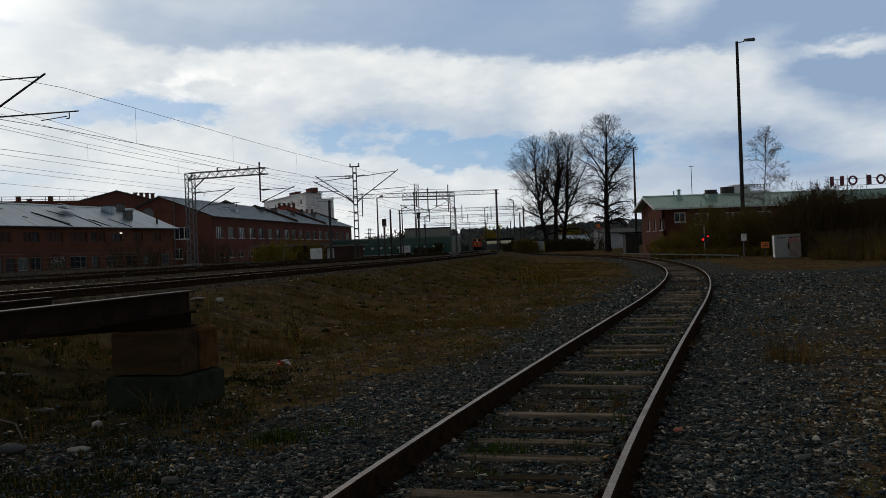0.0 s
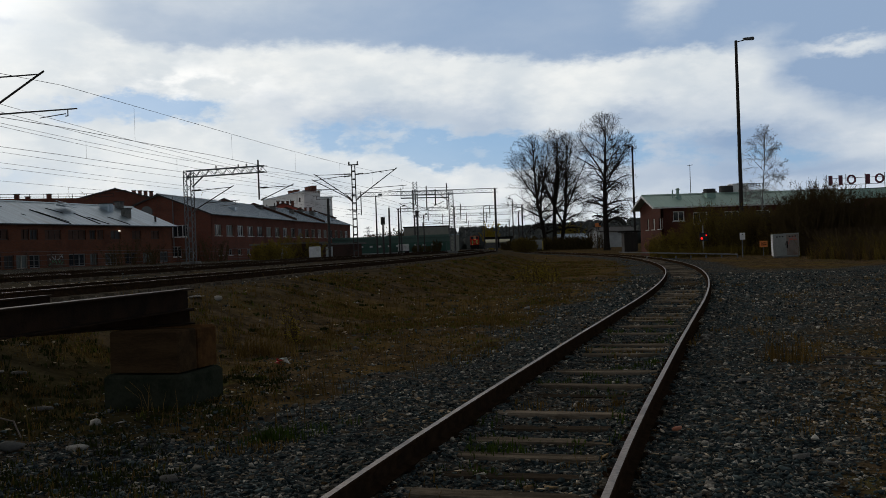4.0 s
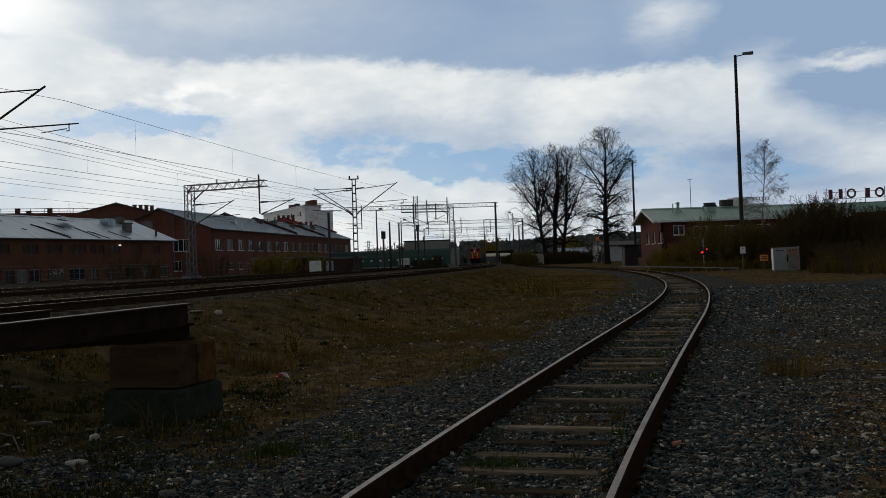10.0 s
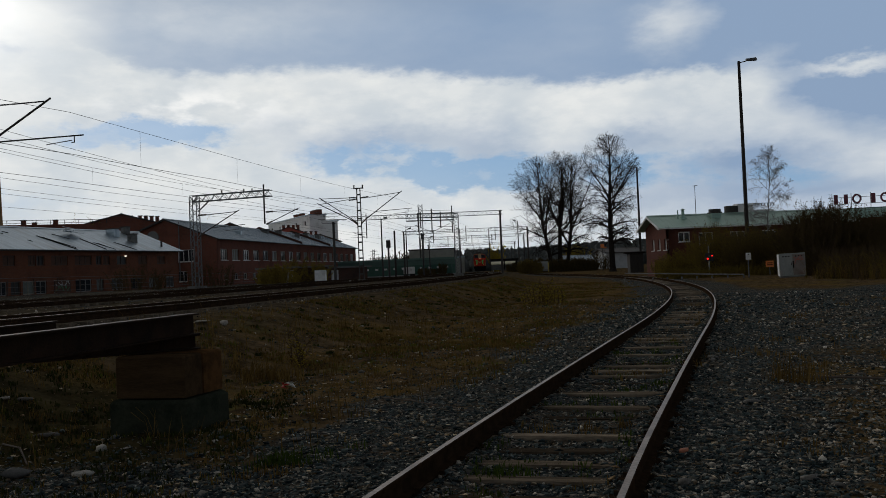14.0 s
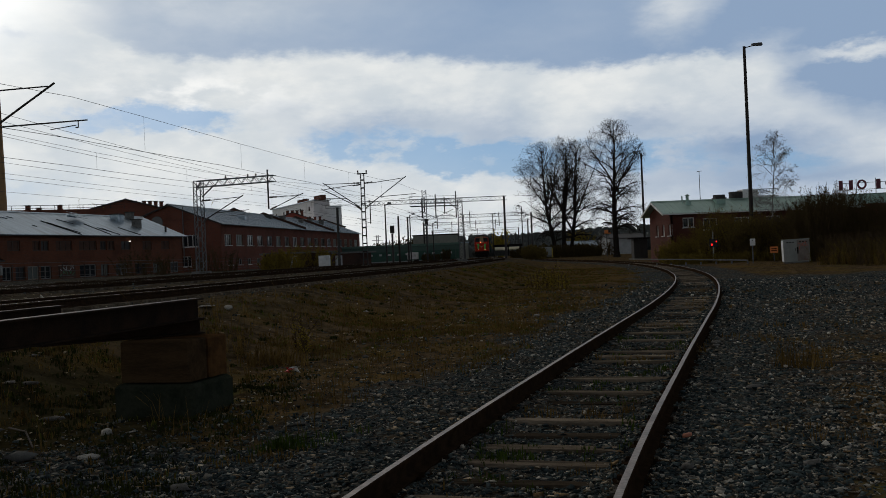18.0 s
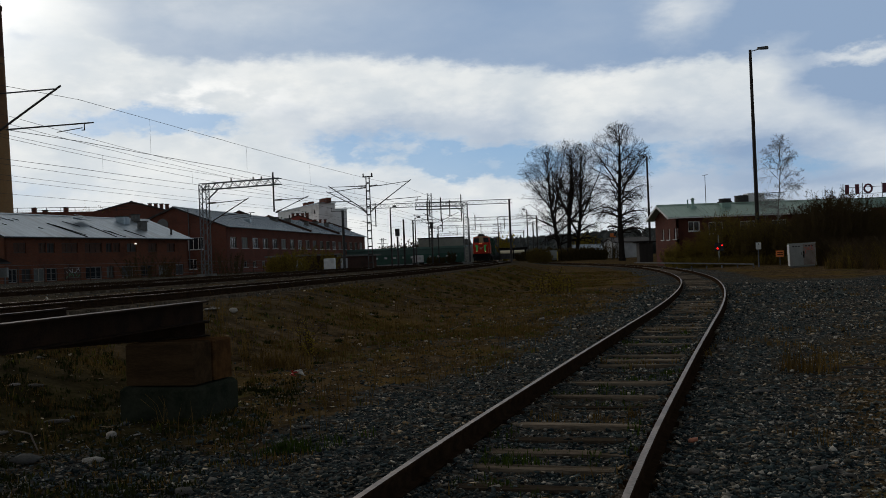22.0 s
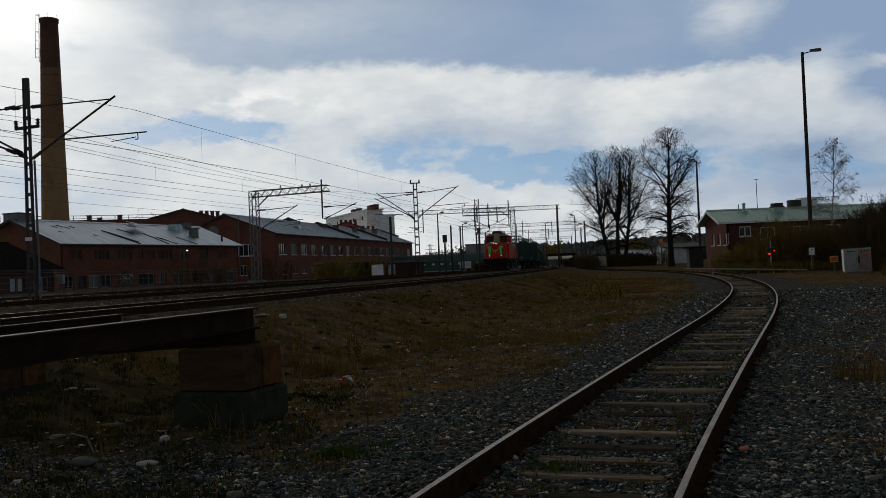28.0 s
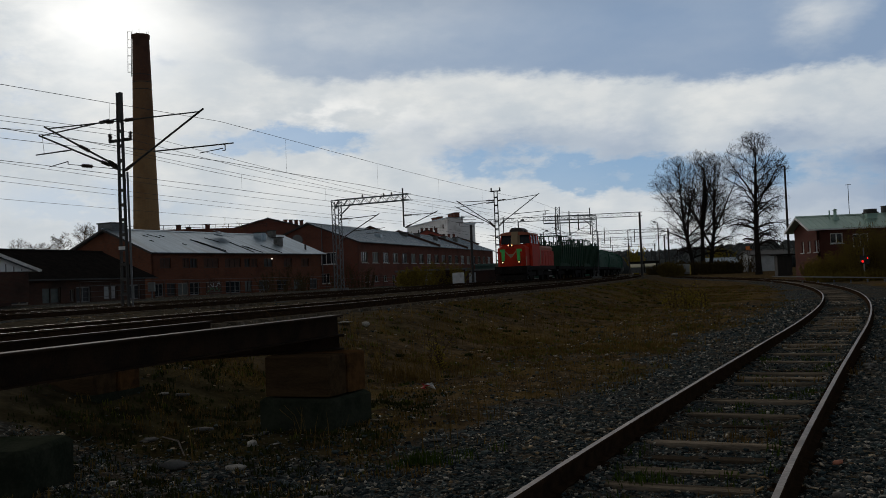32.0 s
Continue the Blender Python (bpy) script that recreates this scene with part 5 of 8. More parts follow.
for x in (-1.34, -0.32, 0.32, 1.34):
    part("pillar", Mesh().bar((x, 2.42, 3.1), (x * 0.92, 2.66, 3.98), 0.1 if abs(x) > 1 else 0.14), M_LOCORED if abs(x) > 1 else M_CREAM, cab)
    part("pillar", Mesh().bar((x, 5.38, 3.1), (x * 0.92, 5.18, 3.98), 0.13), M_LOCORED, cab)
for x in (-1.36, 1.36):
    for y in (3.4, 4.4):
        part("pillar", Mesh().bar((x, y, 3.1), (x * 0.95, y, 3.98), 0.1), M_LOCORED, cab)
part("centre_panel", block((0, 2.42, 3.68), (0.6, 0.34, 1.1), 0.06), M_CREAM, cab)
for a, b in ((-1.3, -0.3), (0.3, 1.3)):
    part("windscreen", Mesh().add([(a, 2.48, 3.2), (b, 2.48, 3.2), (b * 0.94, 2.66, 3.95), (a * 0.94, 2.66, 3.95)], [(0, 1, 2, 3)]), M_GLASS, cab)
for s in (-1, 1):
    part("side_window", Mesh().add([(s * 1.35, 2.6, 3.2), (s * 1.35, 5.2, 3.2), (s * 1.28, 5.1, 3.95), (s * 1.28, 2.75, 3.95)], [(0, 1, 2, 3)]), M_GLASS, cab)
    part("side_door", Mesh().box((s * 1.41, 5.0, 2.2), (0.03, 0.7, 1.75)), M_LOCORED, cab)
    part("handrail", Mesh().bar((s * 1.45, 5.45, 1.4), (s * 1.45, 5.45, 3.0), 0.04), M_CREAM, cab)
    part("step", Mesh().box((s * 1.3, 1.1, 0.55), (0.3, 0.5, 0.06)).box((s * 1.3, 1.1, 0.85), (0.3, 0.5, 0.06)), M_UNDER, loco)
rf = part("cab_roof", Mesh().prism([(-1.38, 0), (1.38, 0), (1.3, 0.1), (1.08, 0.2), (0.75, 0.27), (-0.75, 0.27), (-1.08, 0.2), (-1.3, 0.1)], (0, 2.3, 3.93), (0, 5.5, 3.93)), M_ORANGEDARK, loco, "dull brown cab roof")
part("roof_hood", Mesh().prism([(-0.62, 0), (0.62, 0), (0.55, 0.24), (0.36, 0.4), (-0.36, 0.4), (-0.55, 0.24)], (0, 2.9, 4.17), (0, 4.7, 4.17)), M_DARKSTEEL, rf)
part("horn", Mesh().tube((0.95, 2.5, 4.2), (0.95, 2.1, 4.2), 0.04, 0.09, 8), M_DARKSTEEL, rf)
part("aerial", Mesh().tube((-0.5, 4.8, 4.15), (-0.5, 4.8, 4.7), 0.025, 0.02, 5), M_DARKSTEEL, rf)
hood = part("long_hood", block((0, 8.6, 2.0), (2.6, 6.4, 1.5), 0.18), M_LOCORED, loco)
part("hood_top", block((0, 8.6, 2.9), (2.4, 6.3, 0.36), 0.16), M_ORANGEDARK, hood, "faded orange hood top")
for k in range(5):
    for s in (-1, 1):
        part("engine_door", Mesh().box((s * 1.31, 6.1 + 1.2 * k, 2.0), (0.03, 1.08, 1.25)), M_LOCORED, hood)
for k in range(2):
    part("radiator_grille", Mesh().box((0, 8.6 + 2.0 * k, 3.13), (1.6, 1.6, 0.12)), M_UNDER, hood)
part("exhaust", Mesh().tube((0, 7.2, 3.1), (0, 7.2, 3.7), 0.2, 0.17, 10), M_UNDER, hood)
part("fuel_tank", block((0, 6.5, 0.75), (2.4, 2.2, 0.6), 0.08), M_UNDER, loco)
bogie(loco, 3.1, 2, 2.2)
bogie(loco, 9.8, 2, 2.2)
buffers(loco, 0.6, -1)
buffers(loco, 12.0, 1)
for s in (-1, 1):
    hr = Mesh().bar((s * 1.3, 0.8, 1.3), (s * 1.3, 0.8, 2.1), 0.04).bar((s * 1.3, 5.6, 2.2), (s * 1.3, 11.7, 2.2), 0.035)
    part("handrail", hr, M_CREAM, loco)
TRAIN.append((loco, 0.0))


M_STAKE = mat("sooty_green_wagon_paint", (0.017, 0.042, 0.027), (0.034, 0.075, 0.047), 0.85, 1.2, 0.2, 0, 20, dirt=(0.03, 0.022, 0.016), spec=0.15)


def stake_wagon():
    """An open wagon with high sides, stakes and mesh ends."""
    w = thing("stake_wagon", Matrix.Identity(4), "dark green high sided wagon with tall stakes", "wagon", "wagons of the train")
    part("underframe", Mesh().box((0, 7.0, 1.1), (2.7, 12.8, 0.3)), M_UNDER, w)
    for s in (-1, 1):
        part("side_board", Mesh().box((s * 1.42, 7.0, 2.22), (0.09, 12.6, 2.0)), M_STAKE, w)
        for k in range(13):
            part("stake", Mesh().box((s * 1.49, 0.85 + 1.025 * k, 2.55), (0.14, 0.2, (2.0, 2.0, 2.05, 2.0, 2.3, 2.9, 2.55, 2.95, 2.2, 2.9, 2.75, 2.35, 2.9)[k])), M_STAKE, w)
    for y in (0.65, 13.35):
        e = Mesh().box((0, y, 2.22), (2.8, 0.1, 2.0))
        part("end_board", e, M_STAKE, w)
    fr = Mesh()
    for x in (-1.35, -0.9, -0.45, 0, 0.45, 0.9, 1.35):
        fr.bar((x, 0.65, 2.9), (x, 0.65, 4.15), 0.07)
    fr.bar((-1.4, 0.65, 4.15), (1.4, 0.65, 4.15), 0.1).bar((-1.4, 0.65, 3.55), (1.4, 0.65, 3.55), 0.06)
    part("end_frame", fr, M_STAKE, w)
    fr = Mesh().bar((1.42, 0.65, 4.15), (1.42, 6.4, 4.15), 0.09).bar((-1.42, 0.65, 4.15), (-1.42, 6.4, 4.15), 0.09)
    for k in range(6):
        fr.bar((1.42, 0.9 + 1.1 * k, 2.9), (1.42, 0.9 + 1.1 * k, 4.15), 0.06)
    part("side_frame", fr, M_STAKE, w)
    for k in range(5):
        part("load_log", Mesh().tube((-0.9 + 0.45 * k, 1.0, 2.9 + 0.12 * (k % 2)), (-0.9 + 0.45 * k, 12.8, 2.9 + 0.1 * (k % 3)), 0.2, 0.17, 9), M_BARK, w)
    part("floor", Mesh().box((0, 7, 1.3), (2.7, 12.6, 0.1)), M_UNDER, w)
    bogie(w, 2.6, 2, 1.8, 0.46)
    bogie(w, 11.4, 2, 1.8, 0.46)
    buffers(w, 0.5, -1)
    buffers(w, 13.5, 1)
    return w


def covered_wagon():
    """A closed wagon with a bowed roof."""
    w = thing("covered_wagon", Matrix.Identity(4), "dark green wagon with rounded roof and roof walkway", "wagon", "wagons of the train")
    part("underframe", Mesh().box((0, 6.5, 1.1), (2.6, 12.2, 0.3)), M_UNDER, w)
    prof = [(-1.4, 1.2), (1.4, 1.2), (1.5, 2.4), (1.4, 2.95), (1.0, 3.35), (0.45, 3.5), (-0.45, 3.5), (-1.0, 3.35), (-1.4, 2.95), (-1.5, 2.4)]
    part("body", Mesh().prism(prof, (0, 0.6, 0), (0, 12.4, 0)), M_WAGON, w)
    for k in range(9):
        part("rib", Mesh().prism([(a * 1.02, b * 1.008) for a, b in prof], (0, 0.9 + 1.4 * k, 0), (0, 1.0 + 1.4 * k, 0)), M_WAGON, w)
    part("walkway", Mesh().bar((-0.35, 0.8, 3.75), (-0.35, 12.2, 3.75), 0.06).bar((0.35, 0.8, 3.75), (0.35, 12.2, 3.75), 0.06), M_DARKSTEEL, w)
    for k in range(6):
        part("hatch", Mesh().tube((0, 1.6 + 2.0 * k, 3.45), (0, 1.6 + 2.0 * k, 3.7), 0.3, 0.28, 12), M_WAGON, w)
    bogie(w, 2.4, 2, 1.8, 0.46)
    bogie(w, 10.6, 2, 1.8, 0.46)
    buffers(w, 0.5, -1)
    buffers(w, 12.5, 1)
    return w


TRAIN.append((stake_wagon(), 12.8))
TRAIN.append((copy_thing(TRAIN[1][0], Matrix.Identity(4)), 27.1))
TRAIN.append((covered_wagon(), 41.4))
for k in range(3):
    TRAIN.append((copy_thing(TRAIN[3][0], Matrix.Identity(4)), 54.5 + 13.1 * k))


# ---- more of the works and the town ----
def at_angle(p, q):
    return math.degrees(math.atan2(q[1] - p[1], q[0] - p[0]))


low = gable_house("low_shed", (-40.6, 57.0, 0.6), at_angle((-40.6, 57.0), (-37.2, 80.5)), 20.6, 9.5, 2.3, 2.1, M_DARKBRICK, M_DARKROOF, "low dark brick shed with a black felt roof", front=[(0.8, 0.3, 2.8, 1.6), (4.6, 0.35, 6.4, 1.5), (7.75, 0.3, 9.8, 1.52), (10.8, 0.33, 11.42, 1.35), (11.55, 0.28, 13.3, 1.5), (14.95, 0.38, 16.75, 1.55), (17.2, 0.35, 17.6, 1.45), (18.4, 0.3, 19.95, 1.52)], frames=(M_RUSTFRAME, M_OLDFRAME, M_RUSTFRAME, M_RUSTFRAME, M_DULLFRAME, M_RUSTFRAME, M_RUSTFRAME, M_DULLFRAME), panes=(M_MURKY, M_DARKPANE, M_MURKY, M_DULLFRAME, M_DARKPANE, M_OLDWHITE, M_DULLFRAME, M_DARKPANE), sills=False, category="shed", over=0.7)
porch = gable_house("white_porch", (-35.04, 55.89, 1.18), 152, 5, 5.2, 2.1, 1.0, M_DARKBRICK, M_TINROOF, "small porch by the shed with a white boarded gable", category="porch", trim=M_PAINTWHITE)
part("gable_panel", Mesh().add([(x, a, b) for x in (-0.08, -0.02) for a, b in ((-0.3, 1.95), (5.5, 1.95), (2.6, 3.1))], [(0, 1, 2), (5, 4, 3), (0, 3, 4, 1), (1, 4, 5, 2), (2, 5, 3, 0)]), M_WHITE, porch, "white boarded gable")
for k in range(9):
    part("board_batten", Mesh().box((-0.1, 0.5 + 0.52 * k, 2.0 + 0.5 * (0.6 - 0.21 * abs(k - 4) * 0.6)), (0.03, 0.05, max(0.12, 0.95 - 0.21 * abs(k - 4)))), M_DULLFRAME, porch)

# the tall brick chimney behind the hall
ch = thing("factory_chimney", (-58.6, 121.5, 0.5), "tall tapering brick factory chimney, sooty towards the top", "chimney")
CH_H = 35.95
for z0, z1, mt in ((0, 20.0, M_CHIMBRICK), (20.0, 29.5, M_CHIMMID), (29.5, CH_H, M_CHIMDARK)):
    r0, r1 = 1.95 - 0.85 * z0 / CH_H, 1.95 - 0.85 * z1 / CH_H
    part("shaft", Mesh().tube((0, 0, z0), (0, 0, z1), r0, r1, 28, caps=False), mt, ch)
for z in (CH_H - 7.6, CH_H - 6.6, CH_H - 5.6):
    part("iron_band", Mesh().tube((0, 0, z), (0, 0, z + 0.1), 1.97 - 0.85 * z / CH_H, 1.97 - 0.85 * z / CH_H, 28), M_DARKSTEEL, ch)
part("rim", Mesh().tube((0, 0, CH_H - 0.5), (0, 0, CH_H), 1.2, 1.22, 28), M_CHIMDARK, ch)
ld = Mesh()
OUT, ALONG = Vector((-0.93, -0.36, 0)), Vector((0.36, -0.93, 0))


def rung(off, side, h):
    """A point beside the shaft: distance out from its face, sideways, height."""
    return OUT * (1.95 - 0.85 * h / CH_H + off) + ALONG * side + Vector((0, 0, h))


for k in (-0.25, 0.25):
    ld.bar(rung(0.12, k, CH_H - 5.7), rung(0.12, k, CH_H + 0.55), 0.045)
    ld.bar(rung(0.58, k * 0.7, CH_H - 5.2), rung(0.58, k * 0.7, CH_H + 0.5), 0.03)
for i in range(14):
    z = CH_H - 5.6 + i * 0.46
    ld.bar(rung(0.12, -0.25, z), rung(0.12, 0.25, z), 0.03)
for i in range(6):
    z = CH_H - 5.1 + i * 1.12
    ld.bar(rung(0.12, -0.25, z), rung(0.58, -0.175, z), 0.03).bar(rung(0.58, -0.175, z), rung(0.58, 0.175, z), 0.03).bar(rung(0.58, 0.175, z), rung(0.12, 0.25, z), 0.03).bar(rung(0.12, 0.0, z - 0.2), rung(-0.05, 0.0, z - 0.2), 0.03)
part("ladder_cage", ld, M_STEEL, ch, "rusty steel ladder cage")
for i in range(5):
    a = i * 1.25
    part("lightning_rod", Mesh().tube((1.1 * math.cos(a), 1.1 * math.sin(a), CH_H), (1.1 * math.cos(a), 1.1 * math.sin(a), CH_H + 0.7), 0.03, 0.02, 5), M_DARKSTEEL, ch)


def stack(parent, p, w, h, material, d=None, cap=True):
    c = part("flue", Mesh().box((p[0], p[1], p[2] + h / 2), (w, d or w, h)), material, parent)
    if cap:
        part("cap", Mesh().box((p[0], p[1], p[2] + h + 0.06), (w + 0.2, (d or w) + 0.2, 0.12)), M_DARKSTEEL, c)
    return c


# roof things of the hall, in its own space: x along the front, y back from it
def on_roof(x, y, H, pk, W):
    return (x, y, H + pk * (1 - abs(y - W / 2) / (W / 2)) - 0.1)


stack(hall, on_roof(1.2, 6.6, 5.0, 2.6, 12.5), 2.0, 1.0, M_STEEL)
stack(hall, on_roof(24.6, 4.6, 5.0, 2.6, 12.5), 1.15, 1.0, M_TINROOF)
stack(hall, on_roof(25.5, 2.4, 5.0, 2.6, 12.5), 0.85, 1.2, M_CONCRETE)
stack(hall, on_roof(28.1, 5.3, 5.0, 2.6, 12.5), 0.8, 1.1, M_CONCRETE)
stack(hall, on_roof(29.4, 0.9, 5.0, 2.6, 12.5), 0.18, 1.0, M_DARKSTEEL, cap=False)
SLOPE = 2.6 / 6.25
for u0, y0, u1, y1, wd in ((10.2, 3.6, 11.8, -0.4, 0.34), (10.6, 3.2, 12.2, 0.1, 0.1), (3.6, 4.6, 4.0, 4.1, 0.09), (4.6, 4.9, 5.1, 4.3, 0.08), (5.3, 4.4, 5.6, 3.9, 0.07), (6.3, 4.7, 6.7, 4.2, 0.08), (3.0, 3.0, 3.3, 2.7, 0.06), (7.2, 2.2, 7.5, 1.8, 0.06), (13.4, 4.3, 14.6, 2.9, 0.16), (16.5, 3.0, 16.9, -0.3, 0.2), (17.4, 1.9, 18.6, -0.3, 0.17), (17.9, 1.6, 18.2, 0.4, 0.1), (21.4, 2.1, 22.5, -0.3, 0.2)):
    part("torn_seam", Mesh().bar((u0, y0, 5.2 + SLOPE * y0), (u1, y1, 5.2 + SLOPE * y1), wd, 0.07), M_DARKROOF, hall, "dark gap where a roof sheet has lifted")
lift = part("lifted_sheet", Mesh().box((0, 0, 0.1), (2.9, 1.5, 0.04)).box((0.25, 0.1, 0.28), (2.2, 1.2, 0.04), 0.2).box((-0.3, 0.2, 0.45), (1.3, 0.9, 0.04), -0.3).bar((-0.9, 0.5, 0.0), (0.9, 0.5, 0.0), 0.15), M_TINROOF, hall, "loose sheets of roofing piled up")
lift.matrix_local = Matrix.Translation((16.2, 3.9, 5.62 + SLOPE * 3.9)) @ pose(0, 0, 0, 14, 3, 10)
gb = part("painted_board", Mesh().box((9.72, -0.03, 1.02), (2.5, 0.05, 1.3)), M_BOARD, hall, "dark boarded window with green and white sprayed strokes")
rg = random.Random(4)
for k in range(16):
    green = k % 2 == 0
    x, z = 8.65 + 2.1 * (k + 0.5) / 16 + rg.uniform(-0.08, 0.08), rg.uniform(0.62, 1.0) if green else rg.uniform(1.15, 1.5)
    stroke = part("paint_stroke", Mesh().box((0, 0, 0), (rg.uniform(0.25, 0.55), 0.014, 0.075)), M_GREENPAINT if green else M_OLDWHITE, gb)
    stroke.matrix_local = pose(x, -0.063 - 0.002 * (k % 4), z, 0, rg.choice((-65, -40, 35, 60, 80, 5)), 0)
vent = part("roof_hatch", Mesh().box((0, 0, 0.3), (1.3, 1.1, 0.7)), M_TINROOF, works)
vent.matrix_local = Matrix.Translation(on_roof(18.0, 3.2, 6.9, 3.0, 15.5))
for x, y, w, h in ((38, 5.5, 1.0, 0.6), (41, 6.5, 1.3, 0.6), (46, 5.5, 1.0, 0.9), (55, 4.5, 0.8, 1.0), (63, 5, 0.9, 1.1), (72, 5, 0.9, 1.1)):
    stack(works, on_roof(x, y, 6.9, 3.0, 15.5), w, h, M_STEEL if w > 1.5 else M_CONCRETE)
for u in (41.5, 62.0):
    part("fire_wall", Mesh().add([(x, a, b) for x in (u, u + 0.35) for a, b in ((-0.4, 6.9), (7.75, 10.0), (15.9, 6.9), (15.9, 7.4), (7.75, 10.55), (-0.4, 7.35))], [(0, 1, 4, 5), (1, 2, 3, 4), (6, 11, 10, 7), (7, 10, 9, 8), (5, 4, 10, 11), (4, 3, 9, 10), (0, 5, 11, 6), (2, 8, 9, 3)]), M_DARKBRICK, works, "dark brick fire wall standing above the roof")
part("round_window", Mesh().tube((-0.06, 9.6, 7.5), (0.1, 9.6, 7.5), 0.9, 0.9, 20), M_GLASS, works)
part("downpipe", Mesh().tube((-0.12, 5.6, 1.0), (-0.12, 5.6, 9.6), 0.08, 0.08, 8), M_STEEL, works)

tall = gable_house("brick_block", (-49.55, 164.71, 0.53), 111, 24, 12.6, 11.2, 1.7, M_BRICK2, M_TINROOF, "taller dark red brick block behind the works", category="building", over=0.4)
for k, (x, y) in enumerate(((0.5, 3.2), (0.8, 1.6), (1.2, 0.6), (2.0, -0.4), (3.0, -1.4), (0.6, 5.2))):
    stack(tall, (x, y + 1.6, 11.6), 0.6, 1.0, M_BRICK2)
wing = gable_house("brick_wing", (-45.38, 176.25, 0.17), 120, 20, 9.0, 9.2, 1.5, M_BRICK2, M_TINROOF, "dark red brick wing behind the works", over=0.4)
for k in range(3):
    stack(wing, (1.5, 2.0 + 2.1 * k, 10.0), 0.8, 1.2, M_BRICK2)
gable_house("brick_gable_house", (-41.42, 200.77, -0.40), 108, 22, 8.2, 12.0, 1.7, M_BRICK2, M_TINROOF, "dark brick gabled house among the works", over=0.4)

# rails and stub chimneys on the long flat roof behind the hall
fr = thing("flat_roof_block", (-74.10, 147.43, 0.86), "low flat roofed block with a rooftop railing", "building")
part("wall", Mesh().box((12, 3, 5.2), (24, 7, 10.4), radians(24)), M_BRICK2, fr)
rl = Mesh()
for i in range(12):
    a = radians(24)
    rl.bar((i * 2.1 * math.cos(a), i * 2.1 * math.sin(a) - 2.2, 10.3), (i * 2.1 * math.cos(a), i * 2.1 * math.sin(a) - 2.2, 11.35), 0.07)
rl.bar((0, -2.2, 11.3), (23 * math.cos(a), 23 * math.sin(a) - 2.2, 11.3), 0.08).bar((0, -2.2, 10.85), (23 * math.cos(a), 23 * math.sin(a) - 2.2, 10.85), 0.06)
part("railing", rl, M_DARKSTEEL, fr)
for k in (8.2, 9.8, 12.9):
    stack(fr, (k * math.cos(a), k * math.sin(a) - 1.0, 10.3), 0.6, 1.0 if k != 9.8 else 0.6, M_BRICK2)


def slab_block(name, p, q, depth, top, wall_mat, label, floors, cols, category="apartment block"):
    """A flat roofed block whose front runs from p to q."""
    L = math.hypot(q[0] - p[0], q[1] - p[1])
    b = thing(name, pose(p[0], p[1], -0.5, 0, 0, at_angle(p, q)), label, category)
    H = top + 0.5
    fh = 2.9
    holes = []
    for f in range(floors):
        z = H - 0.9 - fh * (f + 1) + 0.9
        for c in range(cols):
            u = (c + 0.5) * L / cols - 0.8
            if z > 0.5:
                holes.append((u, z, u + 1.6, z + 1.3))
    w1 = wall_part(b, "wall", holed_wall(L, H, 0.3, holes), wall_mat, pose(0, 0, 0))
    for h in holes:
        put_window(w1, h, 1, 0, False, frame_mat=M_DARKSTEEL)
    wall_part(b, "wall", holed_wall(depth, H, 0.3, ()), wall_mat, pose(L + 0.003, 0, 0, 0, 0, 90))
    wall_part(b, "wall", holed_wall(depth, H, 0.3, ()), wall_mat, pose(-0.003, depth, 0, 0, 0, -90))
    wall_part(b, "wall", holed_wall(L, H, 0.3, ()), wall_mat, pose(L, depth, 0, 0, 0, 180))
    part("roof", Mesh().box((L / 2, depth / 2, H + 0.1), (L + 0.8, depth + 0.8, 0.25)), M_TINROOF, b)
    return b


P, Q = (-60.5, 324.65, 20.87), (-40.3, 282.50, 19.88)
apt = slab_block("white_apartment_block", P, Q, 5, 19.6, M_WHITE, "white rendered apartment block with rooftop chimneys", 3, 5)
for u, w in ((26, 3.6), (31, 1.6), (44, 4.4), (48, 1.6)):
    stack(apt, (u, 2.5, 20.2), w, 1.3, M_BRICK2, 1.5)
for k in range(3):
    part("balcony", Mesh().box((0.5, -0.8, 17.2 - 2.9 * k), (3.2, 1.6, 1.0)), M_CONCRETE, apt)
P, Q = (-47.6, 342.22, 21.23), (-42.4, 333.09, 21.45)
slab_block("white_apartment_block", P, Q, 5, 20.5, M_WHITE, "narrow white apartment block with a flat roof", 4, 2)
M_REDPLASTER = mat("red_painted_render", (0.36, 0.075, 0.05), (0.46, 0.1, 0.065), 0.85, 0.5, 0.05, 0, 12, dirt=(0.26, 0.06, 0.045))
rb = gable_house("red_roofed_house", (-27.63, 248.47, -1.75), 100, 20, 10.5, 12.0, 1.9, M_BRICK2, M_REDROOF, "brick house with a rust red roof and chimneys", over=0.4)
for k in range(3):
    stack(rb, (1.0, 6.2 + 1.3 * k, 13.3), 0.6, 1.5, M_BRICK2)
rb2 = gable_house("red_roofed_house", (-36.56, 259.44, -1.61), 104, 20, 12.5, 14.2, 2.4, M_REDPLASTER, M_REDROOF, "brick house with a rust red roof and chimneys", over=0.4)
for k in range(4):
    stack(rb2, (1.0, 3.6 + 1.3 * k, 15.6), 0.7, 1.5, M_BRICK2)

